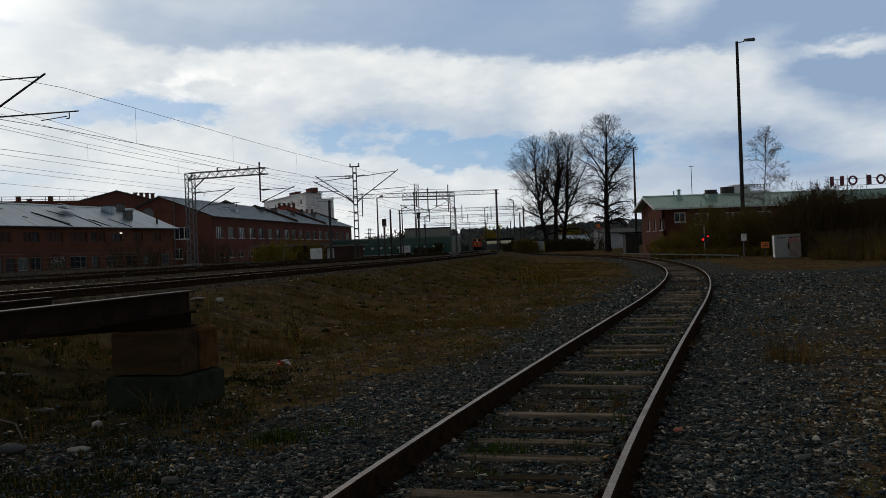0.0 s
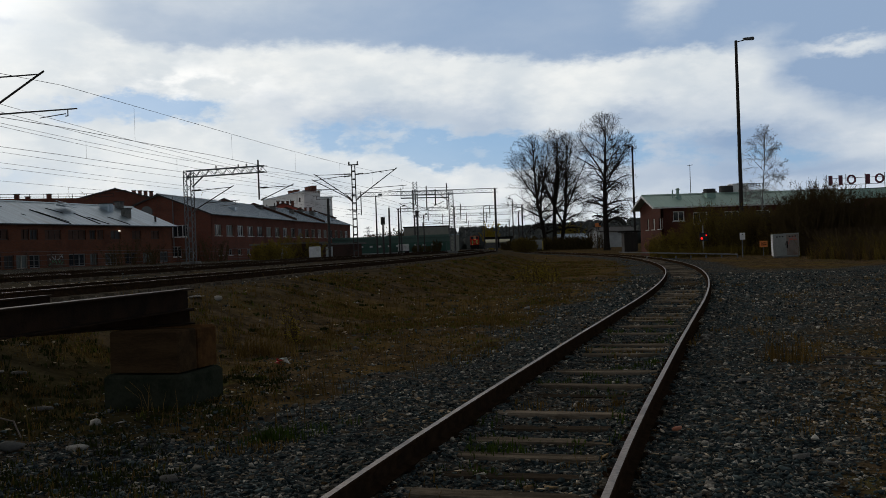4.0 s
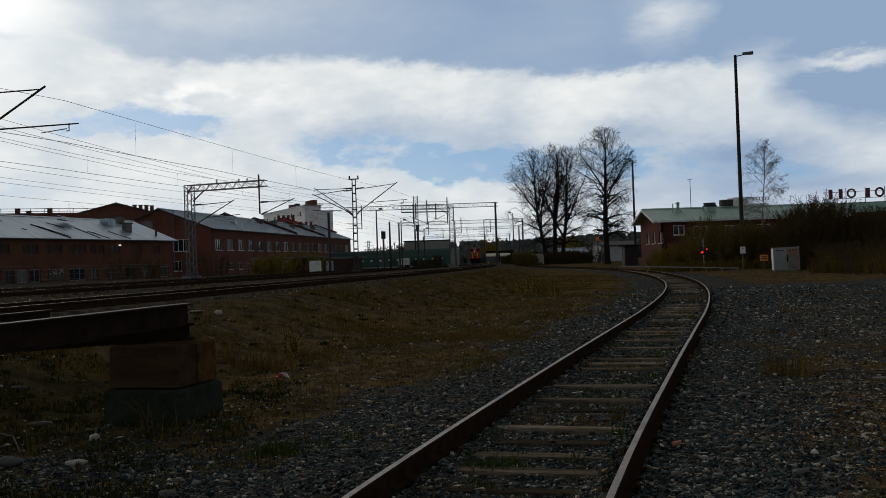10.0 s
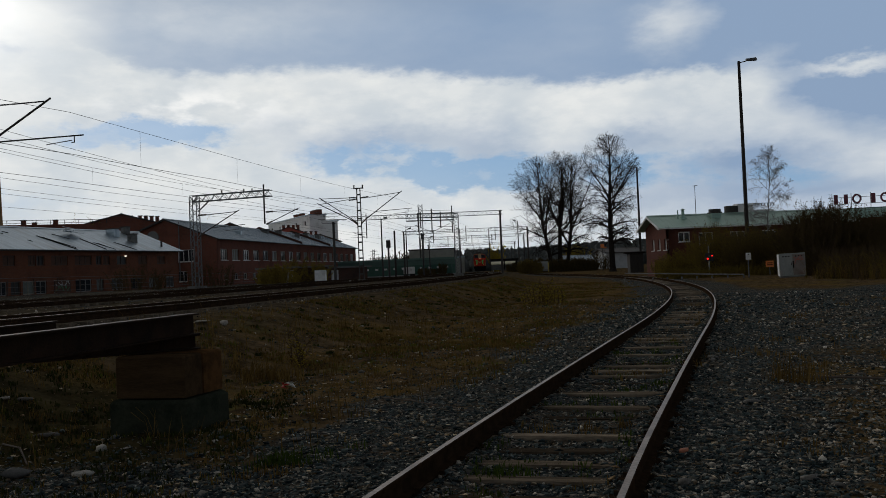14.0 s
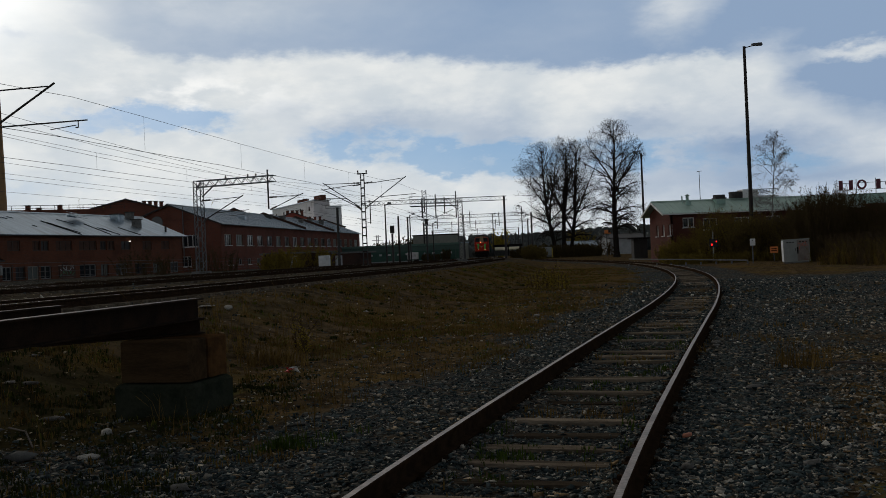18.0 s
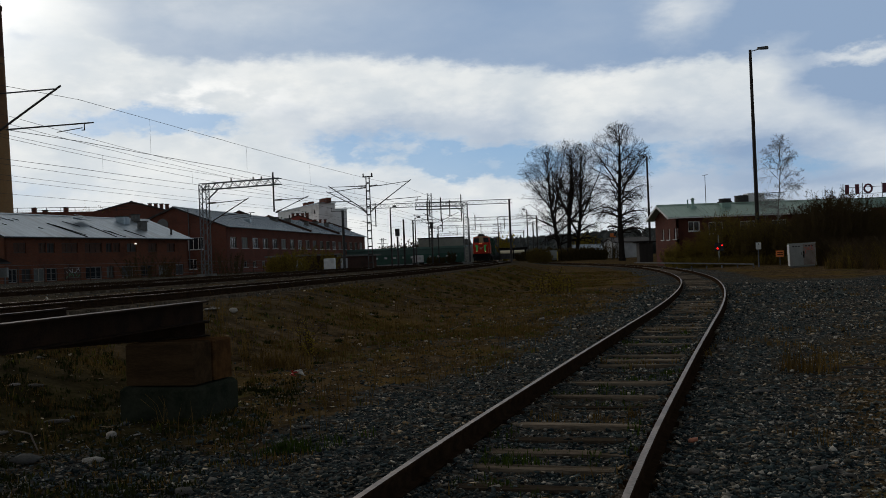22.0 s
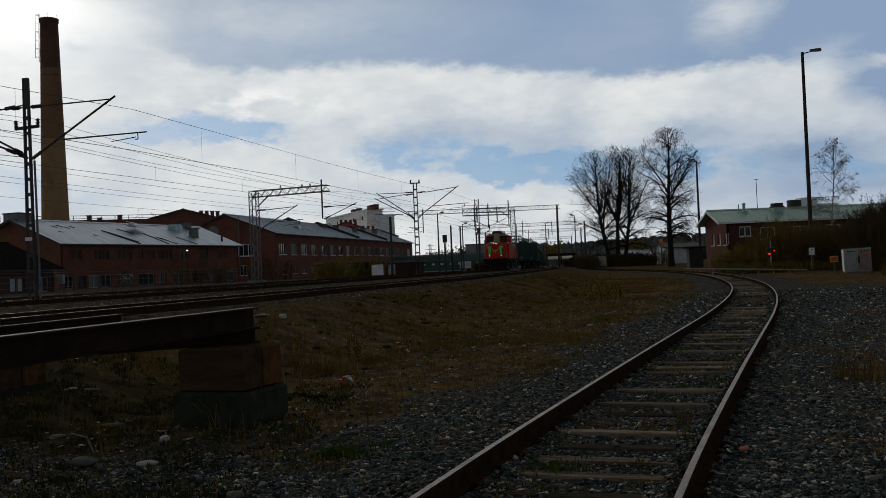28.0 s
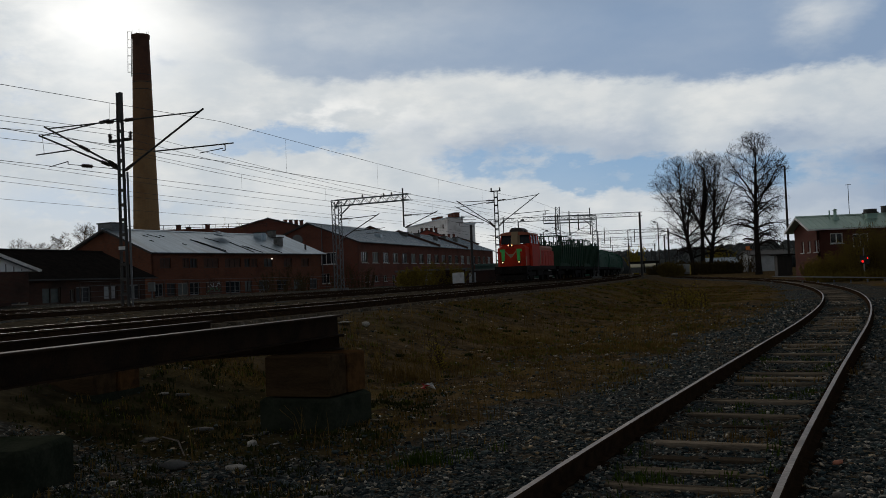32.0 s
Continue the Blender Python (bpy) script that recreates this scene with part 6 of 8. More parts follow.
# sheds by the works, the grey warehouse and the green hall
sh = thing("flat_shed", (-20.51, 116.20, 0.60), "low flat roofed concrete shed in front of the works", "shed")
sh.rotation_euler[2] = radians(38)
part("wall", Mesh().box((3.4, 2.5, 0.9), (6.8, 5, 2.2)), M_DARKBRICK, sh)
part("roof", Mesh().box((3.4, 2.5, 2.1), (7.8, 6, 0.22)), M_CONCRETE, sh)
part("door", Mesh().box((1.4, -0.04, 0.85), (1.1, 0.08, 1.8)), M_OLDWHITE, sh)
sh2 = copy_thing(sh, pose(*(-16.72, 130.94, 0.47), 0, 0, 38))
tagged(sh2, "low flat roofed shed beside the white container")
cb = thing("white_container", (-15.48, 110.93, 0.89), "white storage container standing by the shed", "container")
part("body", block((0.6, 0.6, 0.65), (1.25, 1.25, 1.3), 0.05), M_PAINTWHITE, cb)
part("base", Mesh().box((0.6, 0.6, -0.1), (1.3, 1.3, 0.25)), M_CONCRETE, cb)

wh = thing("grey_warehouse", (-9.4, 242, 0.2), "plain grey sheet clad warehouse", "warehouse")
part("wall", Mesh().box((5.6, 7, 3.1), (11.4, 14, 7.0)), M_GREYCLAD, wh)
part("roof", Mesh().box((5.6, 7, 6.75), (11.8, 14.4, 0.3)), M_DARKROOF, wh)
for k in range(18):
    part("cladding_rib", Mesh().box((0.3 + k * 0.63, -0.03, 3.1), (0.07, 0.06, 6.0)), M_GREYCLAD, wh)
part("door", Mesh().box((10.3, -0.05, 1.9), (1.2, 0.1, 3.6)), M_PAINTWHITE, wh)
an = thing("annex", (2.2, 243, 0.2), "dark grey annex of the warehouse", "warehouse")
part("wall", Mesh().box((1.2, 5, 2.2), (2.2, 10, 4.4)), M_GREYCLAD, an)
part("roof", Mesh().box((1.2, 5, 4.5), (2.5, 10.4, 0.25)), M_TINROOF, an)

gh = thing("green_hall", (-23.8, 205, 0.3), "long dark green hall with a row of small windows", "hall")
GL = 25.6
part("wall", Mesh().box((GL / 2, 4, 1.3), (GL, 8, 2.6)), M_GREENCLAD, gh)
part("fascia", Mesh().box((GL / 2, 4, 3.05), (GL + 0.3, 8.4, 1.05)), M_GREENDARK, gh)
part("roof", Mesh().prism([(-4.6, 0), (4.6, 0), (4.3, 0.45), (-4.3, 0.45)], (-0.4, 4, 3.58), (GL + 0.4, 4, 3.58)), M_GREENDARK, gh)
for k in range(13):
    part("window", Mesh().box((1.0 + 1.9 * k, -0.03, 1.9), (0.62 if k % 3 else 0.4, 0.06, 0.4)), M_PAINTWHITE, gh)
for k in range(5):
    part("downpipe", Mesh().tube((0.4 + 6.1 * k, -0.08, 0.2), (0.4 + 6.1 * k, -0.08, 2.6), 0.07, 0.07, 8), M_GREENDARK, gh)
part("plinth", Mesh().box((GL / 2, 4, 0.2), (GL + 0.1, 8.2, 0.6)), M_OLDWHITE, gh)
tk = thing("truck_trailer", (-9.2, 201.0, 0.35), "white lorry trailer parked by the warehouse", "trailer")
part("body", block((1.1, 1.2, 1.45), (2.3, 2.4, 1.5), 0.08), M_PAINTWHITE, tk)
for x in (0.4, 1.8):
    for y in (0.25, 2.15):
        part("wheel", Mesh().tube((x, y - 0.15, 0.45), (x, y + 0.15, 0.45), 0.48, 0.48, 14), M_UNDER, tk)

# ---- buildings across the level crossing ----
green = gable_house("green_roofed_house", (21.95, 95.7, -0.05), 5, 19.5, 6.2, 5.0, 1.1, M_HOUSEBRICK, M_GREENROOF, "red brick house with a pale green sheet metal roof", front=[(1.5, 3.45, 2.7, 4.45)] + row(3.6, 3.3, 5, 3.1, 1.5, 1.2), end=row(2.2, 2.0, 3, 2.7, 0.7, 1.1), over=0.75, seams=0.55, trim=M_PAINTWHITE)
def on_green(x, y):
    return on_roof(x, y, 5.0, 1.1, 6.2)


part("vent_pipe", Mesh().tube((2.75, 2.0, 5.5), (2.75, 2.0, 6.75), 0.16, 0.16, 8).tube((2.75, 2.0, 6.75), (2.75, 2.0, 6.9), 0.3, 0.05, 8).box((2.2, 2.0, 6.3), (0.1, 0.1, 0.9)), M_GREENROOF, green, "green sheet vent pipe")
stack(green, on_green(2.75, 2.0), 0.55, 0.45, M_GREENROOF, cap=False)
stack(green, on_green(6.2, 2.2), 0.95, 0.62, M_GREENROOF)
part("vent_cowl", Mesh().tube((6.2, 2.2, 6.4), (6.2, 2.2, 6.72), 0.62, 0.62, 14), M_DARKSTEEL, green, "dark round vent cowl")
part("vent_drum", Mesh().tube((8.7, 4.0, 6.0), (8.7, 4.0, 7.0), 0.72, 0.72, 18).tube((8.7, 4.0, 7.0), (8.7, 4.0, 7.08), 0.76, 0.7, 18), M_DARKSTEEL, green, "black round vent drum")
stack(green, on_green(10.1, 4.3), 1.65, 1.7, M_WHITE, 1.6, cap=False)
stack(green, on_green(12.0, 4.4), 2.3, 1.05, M_WHITE, 1.6, cap=False)
rr = Mesh().bar((10.9, 3.7, 7.25), (13.2, 3.7, 7.25), 0.06)
for k in range(8):
    rr.bar((10.95 + 0.32 * k, 3.7, 6.95), (10.95 + 0.32 * k, 3.7, 7.25), 0.05)
part("roof_rail", rr, M_DARKSTEEL, green)
part("aerial", Mesh().tube((4.85, 4, 5.8), (4.85, 4, 9.4), 0.04, 0.03, 6).bar((4.6, 4, 9.35), (5.15, 4, 9.4), 0.05), M_STEEL, green)
part("sheet_patch", Mesh().box((5.6, 2.0, 5.42), (1.2, 0.9, 0.05)), M_PAINTWHITE, green)

fac = slab_block("meat_works", (38.5, 105.0), (70.0, 97.0), 14, 5.4, M_BRICK2, "long brick works with a band of windows and a green fascia", 1, 14, "factory")
part("fascia", Mesh().box((16, -0.25, 6.3), (33, 0.4, 1.0)), M_GREENROOF, fac)
part("penthouse", Mesh().box((11, 5, 6.4), (14, 6, 1.2)), M_GREENDARK, fac, "green clad rooftop plant room")
part("penthouse", Mesh().box((17, 6.5, 6.5), (7, 6, 1.4)), M_BRICK2, fac)
sg = thing("roof_sign", pose(43.4, 106.4, 7.0, 0, 0, at_angle((38.5, 105), (70, 97))), "row of dark red sign shapes on a rooftop frame", "sign")
frm = Mesh()
for z in (0.0, 0.75):
    frm.bar((-0.4, 0.12, z), (12.5, 0.12, z), 0.05)
for k in range(7):
    frm.bar((k * 2, 0.14, -1.0), (k * 2, 0.14, 1.2), 0.06)
part("frame", frm, M_STEEL, sg)
for k, (x, w, ring) in enumerate(((0, 0.75, 0), (1.05, 0.75, 0), (2.05, 1.0, 1), (3.85, 0.8, 0), (4.95, 1.0, 1), (6.15, 1.0, 1), (7.4, 0.95, 0), (8.55, 0.75, 0))):
    bl = Mesh()
    if ring:
        for i in range(16):
            a0, a1 = 2 * math.pi * i / 16, 2 * math.pi * (i + 1) / 16
            bl.bar((x + w / 2 + math.cos(a0) * w * 0.4, 0, 0.55 + math.sin(a0) * 0.45), (x + w / 2 + math.cos(a1) * w * 0.4, 0, 0.55 + math.sin(a1) * 0.45), 0.14, 0.2)
    else:
        bl.box((x + w / 2, 0, 0.55), (w * 0.55, 0.14, 1.05))
    part("sign_shape", bl, M_SIGNRED, sg)

gable_house("white_store", (32.5, 194.1, 0.11), 10, 7.6, 7, 3.5, 0.8, M_OLDWHITE, M_DARKSTEEL, "white rendered store behind the bare trees", category="store")
gable_house("low_store", (26.33, 203.30, 0.09), 14, 6.0, 8, 1.2, 2.0, M_CONCRETE, M_TINROOF, "low store with a steep pale roof", category="store")
gs = thing("timber_hut", (24.57, 127.66, 0.21), "small dark timber hut by the crossing", "hut")
part("wall", Mesh().box((0.9, 1, 1.2), (1.8, 2, 2.6)), M_POLEWOOD, gs)
part("roof", Mesh().box((0.9, 1, 2.6), (2.6, 2.8, 0.14)), M_DARKROOF, gs)

# the loading canopy, the pale cabinet and little yard things
cn = thing("loading_canopy", (10.01, 215.77, 1.30), "dark loading canopy on posts with a pale slab behind", "canopy")
part("roof", Mesh().box((3.2, 1.2, 1.95), (6.6, 2.6, 0.55)), M_UNDER, cn)
for x in (3.0, 5.7):
    part("post", Mesh().box((x, 0.2, 0.8), (0.3, 0.3, 2.0)), M_UNDER, cn)
# tilted slab added here; its pale colour stands in for sunlight
part("ramp_deck", Mesh().prism([(2.8, 1.1), (4.6, 1.75), (4.6, 1.55), (2.8, 0.9)], (6.0, 0, 0), (0.2, 0, 0)), M_SUNLITYELLOW, cn, "pale tilted slab added for a sunlit strip")
part("plinth", Mesh().box((3.1, 3.4, 0.3), (5.8, 1.2, 1.2)), M_CONCRETE, cn)
cb2 = thing("electric_cabinet", (15.6, 167.24, 0.77), "pale grey electric cabinet beside the trees", "cabinet")
part("body", Mesh().box((1.15, 0.5, 0.8), (2.05, 1.0, 1.5)), M_PAINTGREY, cb2)
part("plinth", Mesh().box((1.15, 0.5, 0.0), (2.4, 1.1, 0.3)), M_CONCRETE, cb2)
rm = thing("track_marker", (11.42, 234.72, 0.41), "small red and white track marker", "marker")
part("post", Mesh().tube((0, 0, -0.6), (0, 0, 1.6), 0.08, 0.08, 6), M_PAINTWHITE, rm)
part("board", Mesh().box((0.1, -0.06, 2.0), (0.9, 0.08, 0.9)), M_SIGNRED2, rm, "red board")

M_RUSTDOOR = mat("rust_stained_door", (0.16, 0.13, 0.11), (0.25, 0.21, 0.18), 0.7, 2.0, 0.1, 0, 20, dirt=(0.17, 0.07, 0.04))


def cabinet(base, ang):
    c = thing("relay_cabinet", pose(*base, 0, -1.2, ang), "pale grey metal relay cabinet with rusty scrawls on its doors", "cabinet")
    W, D, H = 1.84, 1.0, 1.66
    part("body", block((0, D / 2, H / 2 + 0.1), (W, D, H), 0.03), M_PAINTGREY, c)
    part("roof", Mesh().box((0, D / 2, H + 0.115), (W + 0.05, D + 0.05, 0.04)), M_PAINTGREY, c)
    part("plinth", Mesh().box((0, D / 2, 0.0), (W - 0.1, D - 0.1, 0.3)), M_CONCRETE, c)
    for k, x in enumerate((-0.44, 0.46)):
        d = part("door", Mesh().box((x, -0.015, H / 2 + 0.1), (0.86, 0.03, H - 0.12)), M_PAINTGREY if k == 0 else M_RUSTDOOR, c, "" if k == 0 else "rust stained door")
        for j in range(5):
            part("rib", Mesh().box((x - 0.34 + 0.17 * j, -0.036, H / 2), (0.025, 0.012, H - 0.45)), M_PAINTGREY if k == 0 else M_RUSTDOOR, d)
        part("handle", Mesh().box((x + (0.36 if k == 0 else -0.36), -0.05, 1.0), (0.04, 0.05, 0.2)), M_DARKSTEEL, d)
        for j in range(3):
            part("vent", Mesh().box((x - 0.2 + 0.2 * j, -0.035, H - 0.1), (0.12, 0.02, 0.08)), M_UNDER, d)
    for j, (x, z, l, a) in enumerate(((0.3, 1.4, 0.4, 20), (0.5, 1.48, 0.35, -35), (0.45, 1.3, 0.45, 5), (0.68, 1.38, 0.3, 60), (0.2, 1.15, 0.35, -75))):
        s = part("scrawl", Mesh().box((0, 0, 0), (l, 0.012, 0.05)), M_SCRAWL, c)
        s.matrix_local = pose(x, -0.045, z, 0, a, 0)
    part("stain", Mesh().box((0.06, -0.036, 0.95), (0.1, 0.008, 0.5)), M_UNDER, c)
    part("side_panel", Mesh().box((-W / 2 - 0.02, D / 2, H / 2 + 0.1), (0.03, D - 0.06, H - 0.1)), M_PAINTWHITE, c)
    return c


cabinet((25.74, 70.9, -0.05), -12)
sp = thing("sign_post", (24.15, 76.27, 0.20), "small white sign on a thin steel post", "sign")
part("post", Mesh().tube((0, 0, -0.3), (0, 0, 1.25), 0.05, 0.05, 8), M_STEEL, sp)
pl = part("plate", Mesh().box((0, -0.07, 1.45), (0.42, 0.03, 0.55)), M_PAINTWHITE, sp)
part("mark", Mesh().box((0, -0.092, 1.6), (0.1, 0.01, 0.08)), M_UNDER, pl)
og = thing("orange_sign", (23.74, 70.09, 0.47), "small orange warning plate on a short post", "sign")
part("post", Mesh().tube((0, 0, -0.3), (0, 0, 0.5), 0.03, 0.03, 6), M_STEEL, og)
pl = part("plate", Mesh().box((0, -0.04, 0.55), (0.58, 0.02, 0.46)), M_ORANGE, og)
for k in range(2):
    part("text_bar", Mesh().box((0, -0.056, 0.62 - 0.14 * k), (0.4, 0.01, 0.06)), M_UNDER, pl)

xs = thing("crossing_signal", (22.85, 82.96, -0.04), "level crossing signal with two glowing red lamps", "signal")
part("post", Mesh().tube((0, 0, -0.3), (0, 0, 2.75), 0.06, 0.05, 8), M_PAINTGREY, xs)
part("backboard", Mesh().box((0.05, -0.03, 1.75), (0.75, 0.04, 0.7)), M_UNLIT, xs)
for x, z, r in ((-0.16, 1.62, 0.085), (0.24, 1.88, 0.055)):
    lm = part("lamp", Mesh().tube((x, -0.05, z), (x, -0.2, z), 0.14, 0.15, 14), M_UNLIT, xs)
    part("lens", Mesh().tube((x, -0.2, z), (x, -0.23, z), r, r * 0.9, 14), M_REDGLOW, lm, "glowing red lens")

# low pale guard rail along the crossing road
gr = thing("guard_rail", (0, 0, 0), "long low pale guard rail along the crossing road", "guard rail")
p, q = Vector((15.22, 81.59, 0.64)), Vector((23.48, 75.43, 0.23))
rl = Mesh().bar((p.x, p.y, p.z), (q.x, q.y, q.z), 0.05, 0.09)
part("beam", rl, M_DULLFRAME, gr)
for k in range(9):
    c = p.lerp(q, k / 8)
    part("post", Mesh().box((c.x, c.y + 0.08, -0.05), (0.1, 0.1, 0.5)), M_STEEL, gr)

# fence in front of the works
for k in range(24):
    t = k / 23
    x, y = -35.0 + 13.5 * t, 62 + 74 * t
    f = thing("fence_post", (x, y, ground_z(x, y)), "rusty thin fence post with wire", "fence post", "fence posts along the works")
    part("post", Mesh().box((0, 0, 0.65), (0.06, 0.06, 1.5)), M_RUSTFRAME, f)
wr = Mesh()
for z in (0.4, 0.8, 1.2, 1.5):
    wr.tube((-35.0, 62, 0.9 + z), (-21.5, 136, 0.75 + z), 0.012, 0.012, 4, caps=False)
single("fence_wire", wr, M_STEEL, "rusty wires strung between the fence posts", "wire", kind="stuff")
tagged(part("light_shade", Mesh().box((0, 0, 0), (0.22, 0.16, 0.14)), M_LAMPWARM, hall, "lit wall lamp"), kind="").location = (20.5, -0.2, 4.3)

jb = thing("junction_box", (-37.07, 77.5, 1.15), "grey metal junction box on a post by the fence", "junction box")
part("post", Mesh().box((0, 0, 0.3), (0.1, 0.1, 1.6)), M_STEEL, jb)
part("box", block((0, -0.08, 0.75), (0.6, 0.3, 0.8), 0.03), M_PAINTGREY, jb)

for at in ((14.83, 165.34, 0.82), (17.56, 165.07, 0.72)):
    yp = thing("guard_post", at, "yellow guard post beside the electric cabinet", "post", "yellow guard posts")
    part("post", Mesh().tube((0, 0, -0.2), (0, 0, 1.35), 0.09, 0.09, 8), M_YELLOWPAINT, yp)
    part("cap", Mesh().tube((0, 0, 1.35), (0, 0, 1.42), 0.11, 0.06, 8), M_DARKSTEEL, yp)
wp = thing("warning_post", (23.15, 141.11, 0.63), "thin post with an orange warning plate", "sign")
part("post", Mesh().tube((0, 0, -0.2), (0, 0, 3.3), 0.05, 0.05, 8), M_DARKSTEEL, wp)
wpl = part("plate", Mesh().box((0, -0.05, 3.5), (0.55, 0.03, 0.55)), M_ORANGE, wp, "orange plate")
part("bar", Mesh().box((0.35, -0.05, 3.25), (0.5, 0.03, 0.16)), M_ORANGE, wpl)


# ---- trees and scrub ----
def fast_tubes(segs, n):
    """Vertices and faces of many tapered twigs at once: rows of x0, y0, z0, r0, x1, y1, z1, r1."""
    s = np.array(segs, float)
    p, q = s[:, 0:3], s[:, 4:7]
    d = q - p
    d /= np.linalg.norm(d, axis=1)[:, None] + 1e-9
    ref = np.where(np.abs(d[:, 2:3]) > 0.9, np.array([[1.0, 0, 0]]), np.array([[0, 0, 1.0]]))
    a = np.cross(d, ref)
    a /= np.linalg.norm(a, axis=1)[:, None] + 1e-9
    b = np.cross(a, d)
    rings = []
    for e, r in ((p, s[:, 3:4]), (q, s[:, 7:8])):
        for i in range(n):
            t = 2 * math.pi * i / n
            rings.append(e + (a * math.cos(t) + b * math.sin(t)) * r)
    v = np.stack(rings, 1).reshape(-1, 3)
    base = (np.arange(len(s)) * 2 * n)[:, None, None]
    f = np.array([[i, (i + 1) % n, n + (i + 1) % n, n + i] for i in range(n)])[None] + base
    return v, f.reshape(-1, 4)


def np_mesh(name, v, f, material):
    me = bpy.data.meshes.new(name)
    k = f.shape[1]
    me.vertices.add(len(v))
    me.vertices.foreach_set("co", np.asarray(v, np.float32).ravel())
    me.loops.add(f.size)
    me.loops.foreach_set("vertex_index", np.asarray(f, np.int32).ravel())
    me.polygons.add(len(f))
    me.polygons.foreach_set("loop_start", np.arange(0, f.size, k, dtype=np.int32))
    me.update(calc_edges=True)
    me.materials.append(material)
    return me


def limb(rnd, segs, p, d, length, r, level, top, kids, up, wob, crown):
    """One limb in bent pieces, with smaller limbs along it; growth stops at the edge of the crown."""
    n = (6, 7, 5, 3, 2)[min(level, 4)]
    rad = r
    (cx, cy, cz), (ax, ay, az) = crown
    for i in range(n):
        bend = up * (0.4 + 1.2 * i / n)
        d = (d + Vector((rnd.gauss(0, wob), rnd.gauss(0, wob), rnd.gauss(0, wob * 0.8) + bend))).normalized()
        q = p + d * (length / n)
        e = (((q.x - cx) / ax) ** 2 + ((q.y - cy) / ay) ** 2) ** 1.3 + abs((q.z - cz) / az) ** 2.6
        if e > 0.92 + 0.2 * rnd.random():
            return
        r1 = max(r * (1 - (i + 1) / n) ** 0.8, r * 0.22)
        segs.append((level, *p, rad, *q, r1))
        if level < top:
            for _ in range(kids[level]):
                sd = Vector((rnd.gauss(0, 1), rnd.gauss(0, 1), rnd.gauss(0, 0.7)))
                sd = (sd - sd.project(d)).normalized()
                sp = rnd.uniform(0.5, 0.95)
                nd = (d * math.cos(sp) + sd * math.sin(sp)).normalized()
                f = (i + rnd.random()) / n
                limb(rnd, segs, p.lerp(q, rnd.random()), nd, length * (0.6 - 0.26 * f) * rnd.uniform(0.7, 1.2), rad * rnd.uniform(0.4, 0.6), level + 1, top, kids, up * 0.8, wob * 1.2, crown)
        p, rad = q, r1


def bare_tree(name, base, stems, height, seed, label, bark, width=5.0, boughs=26, clear=0.22, trunk=0.4, lean=0.0, min_r=0.017, kids=(1, 2, 2), up=(0.1, 0.1), top=3, angle=(0.35, 1.0), crooked=0.028, group="bare trees", slant=(0.0, 0.0), fork=0.0, heart=0.58):
    """Tapered stems with boughs kept inside a rounded crown, and twigs upon twigs; up bends the lowest and the highest boughs."""
    rnd = random.Random(seed)
    t = thing(name, base, label, "tree", group)
    segs = []
    low = max(clear - 0.12, 0.03)
    for k in range(stems):
        a = 2 * math.pi * k / stems + rnd.uniform(-0.4, 0.4)
        d = Vector((math.cos(a) * lean + slant[0], math.sin(a) * lean * 0.6 + slant[1], 1)).normalized()
        p = Vector((math.cos(a) * 0.7, math.sin(a) * 0.5, 0)) * (stems > 1) + Vector((0, 0, -0.3))
        h = height * rnd.uniform(0.9, 1.0) if stems > 1 else height
        n, rad = 16, trunk * 1.3
        line = [p.copy()]
        for i in range(n):
            d = (d + Vector((rnd.gauss(0, crooked), rnd.gauss(0, crooked), 0.03))).normalized()
            q = p + d * (0.95 * h / n)
            r1 = max(trunk * (1 - (i + 1) / (n + 0.5)) ** 0.8, 0.035)
            segs.append((0, *p, rad, *q, r1))
            p, rad = q, r1
            line.append(p.copy())
        mid = line[int(n * heart)]
        crown = (mid.x, mid.y, h * (low + 1.0) / 2), (width, width, h * (1.02 - low) / 2)
        # heavy leaders that rise beside the stem
        for b in range(int(fork)):
            f = 0.28 + 0.3 * rnd.random()
            i = int(f * n)
            az = b * 2.4 + rnd.uniform(-0.5, 0.5)
            out = Vector((math.cos(az) * 0.5, math.sin(az) * 0.5, 1)).normalized()
            limb(rnd, segs, line[i], out, h * (0.98 - f), trunk * (1 - f) * 0.75, 1, top + 1, (0,) + kids, 0.03, 0.09, crown)
        for b in range(boughs):
            f = clear + (0.97 - clear) * (b + rnd.random()) / boughs
            i = min(int(f * n), n - 1)
            o = line[i].lerp(line[i + 1], f * n - i)
            az = b * 2.4 + rnd.uniform(-0.6, 0.6)
            g = (f - clear) / (1 - clear)
            reach = 1.15 * width * (0.45 + 0.55 * math.sin(math.pi * (0.25 + 0.58 * g))) * rnd.uniform(0.75, 1.15)
            el = angle[0] + (angle[1] - angle[0]) * g + rnd.uniform(-0.15, 0.15)
            out = Vector((math.cos(az) * math.cos(el), math.sin(az) * math.cos(el), math.sin(el)))
            if lean:
                out = (out + Vector((math.cos(a), math.sin(a), 0)) * 0.25).normalized()
            limb(rnd, segs, o, out, reach, max(trunk * (1 - f) * 0.55, min(0.06, trunk * 0.25)), 1, top + 1, (0,) + kids, up[0] + (up[1] - up[0]) * g, 0.12, crown)
    thick = [s[1:] for s in segs if s[0] <= 1]
    thin = [(*s[1:4], max(s[4], min_r), *s[5:8], max(s[8], min_r * 0.75)) for s in segs if s[0] > 1]
    v, f = fast_tubes(thick, 7)
    tr = new("trunk", np_mesh("trunk", v, f, bark))
    tr.parent = t
    v, f = fast_tubes(thin, 3)
    cr = new("crown", np_mesh("crown", v, f, bark))
    cr.parent = t
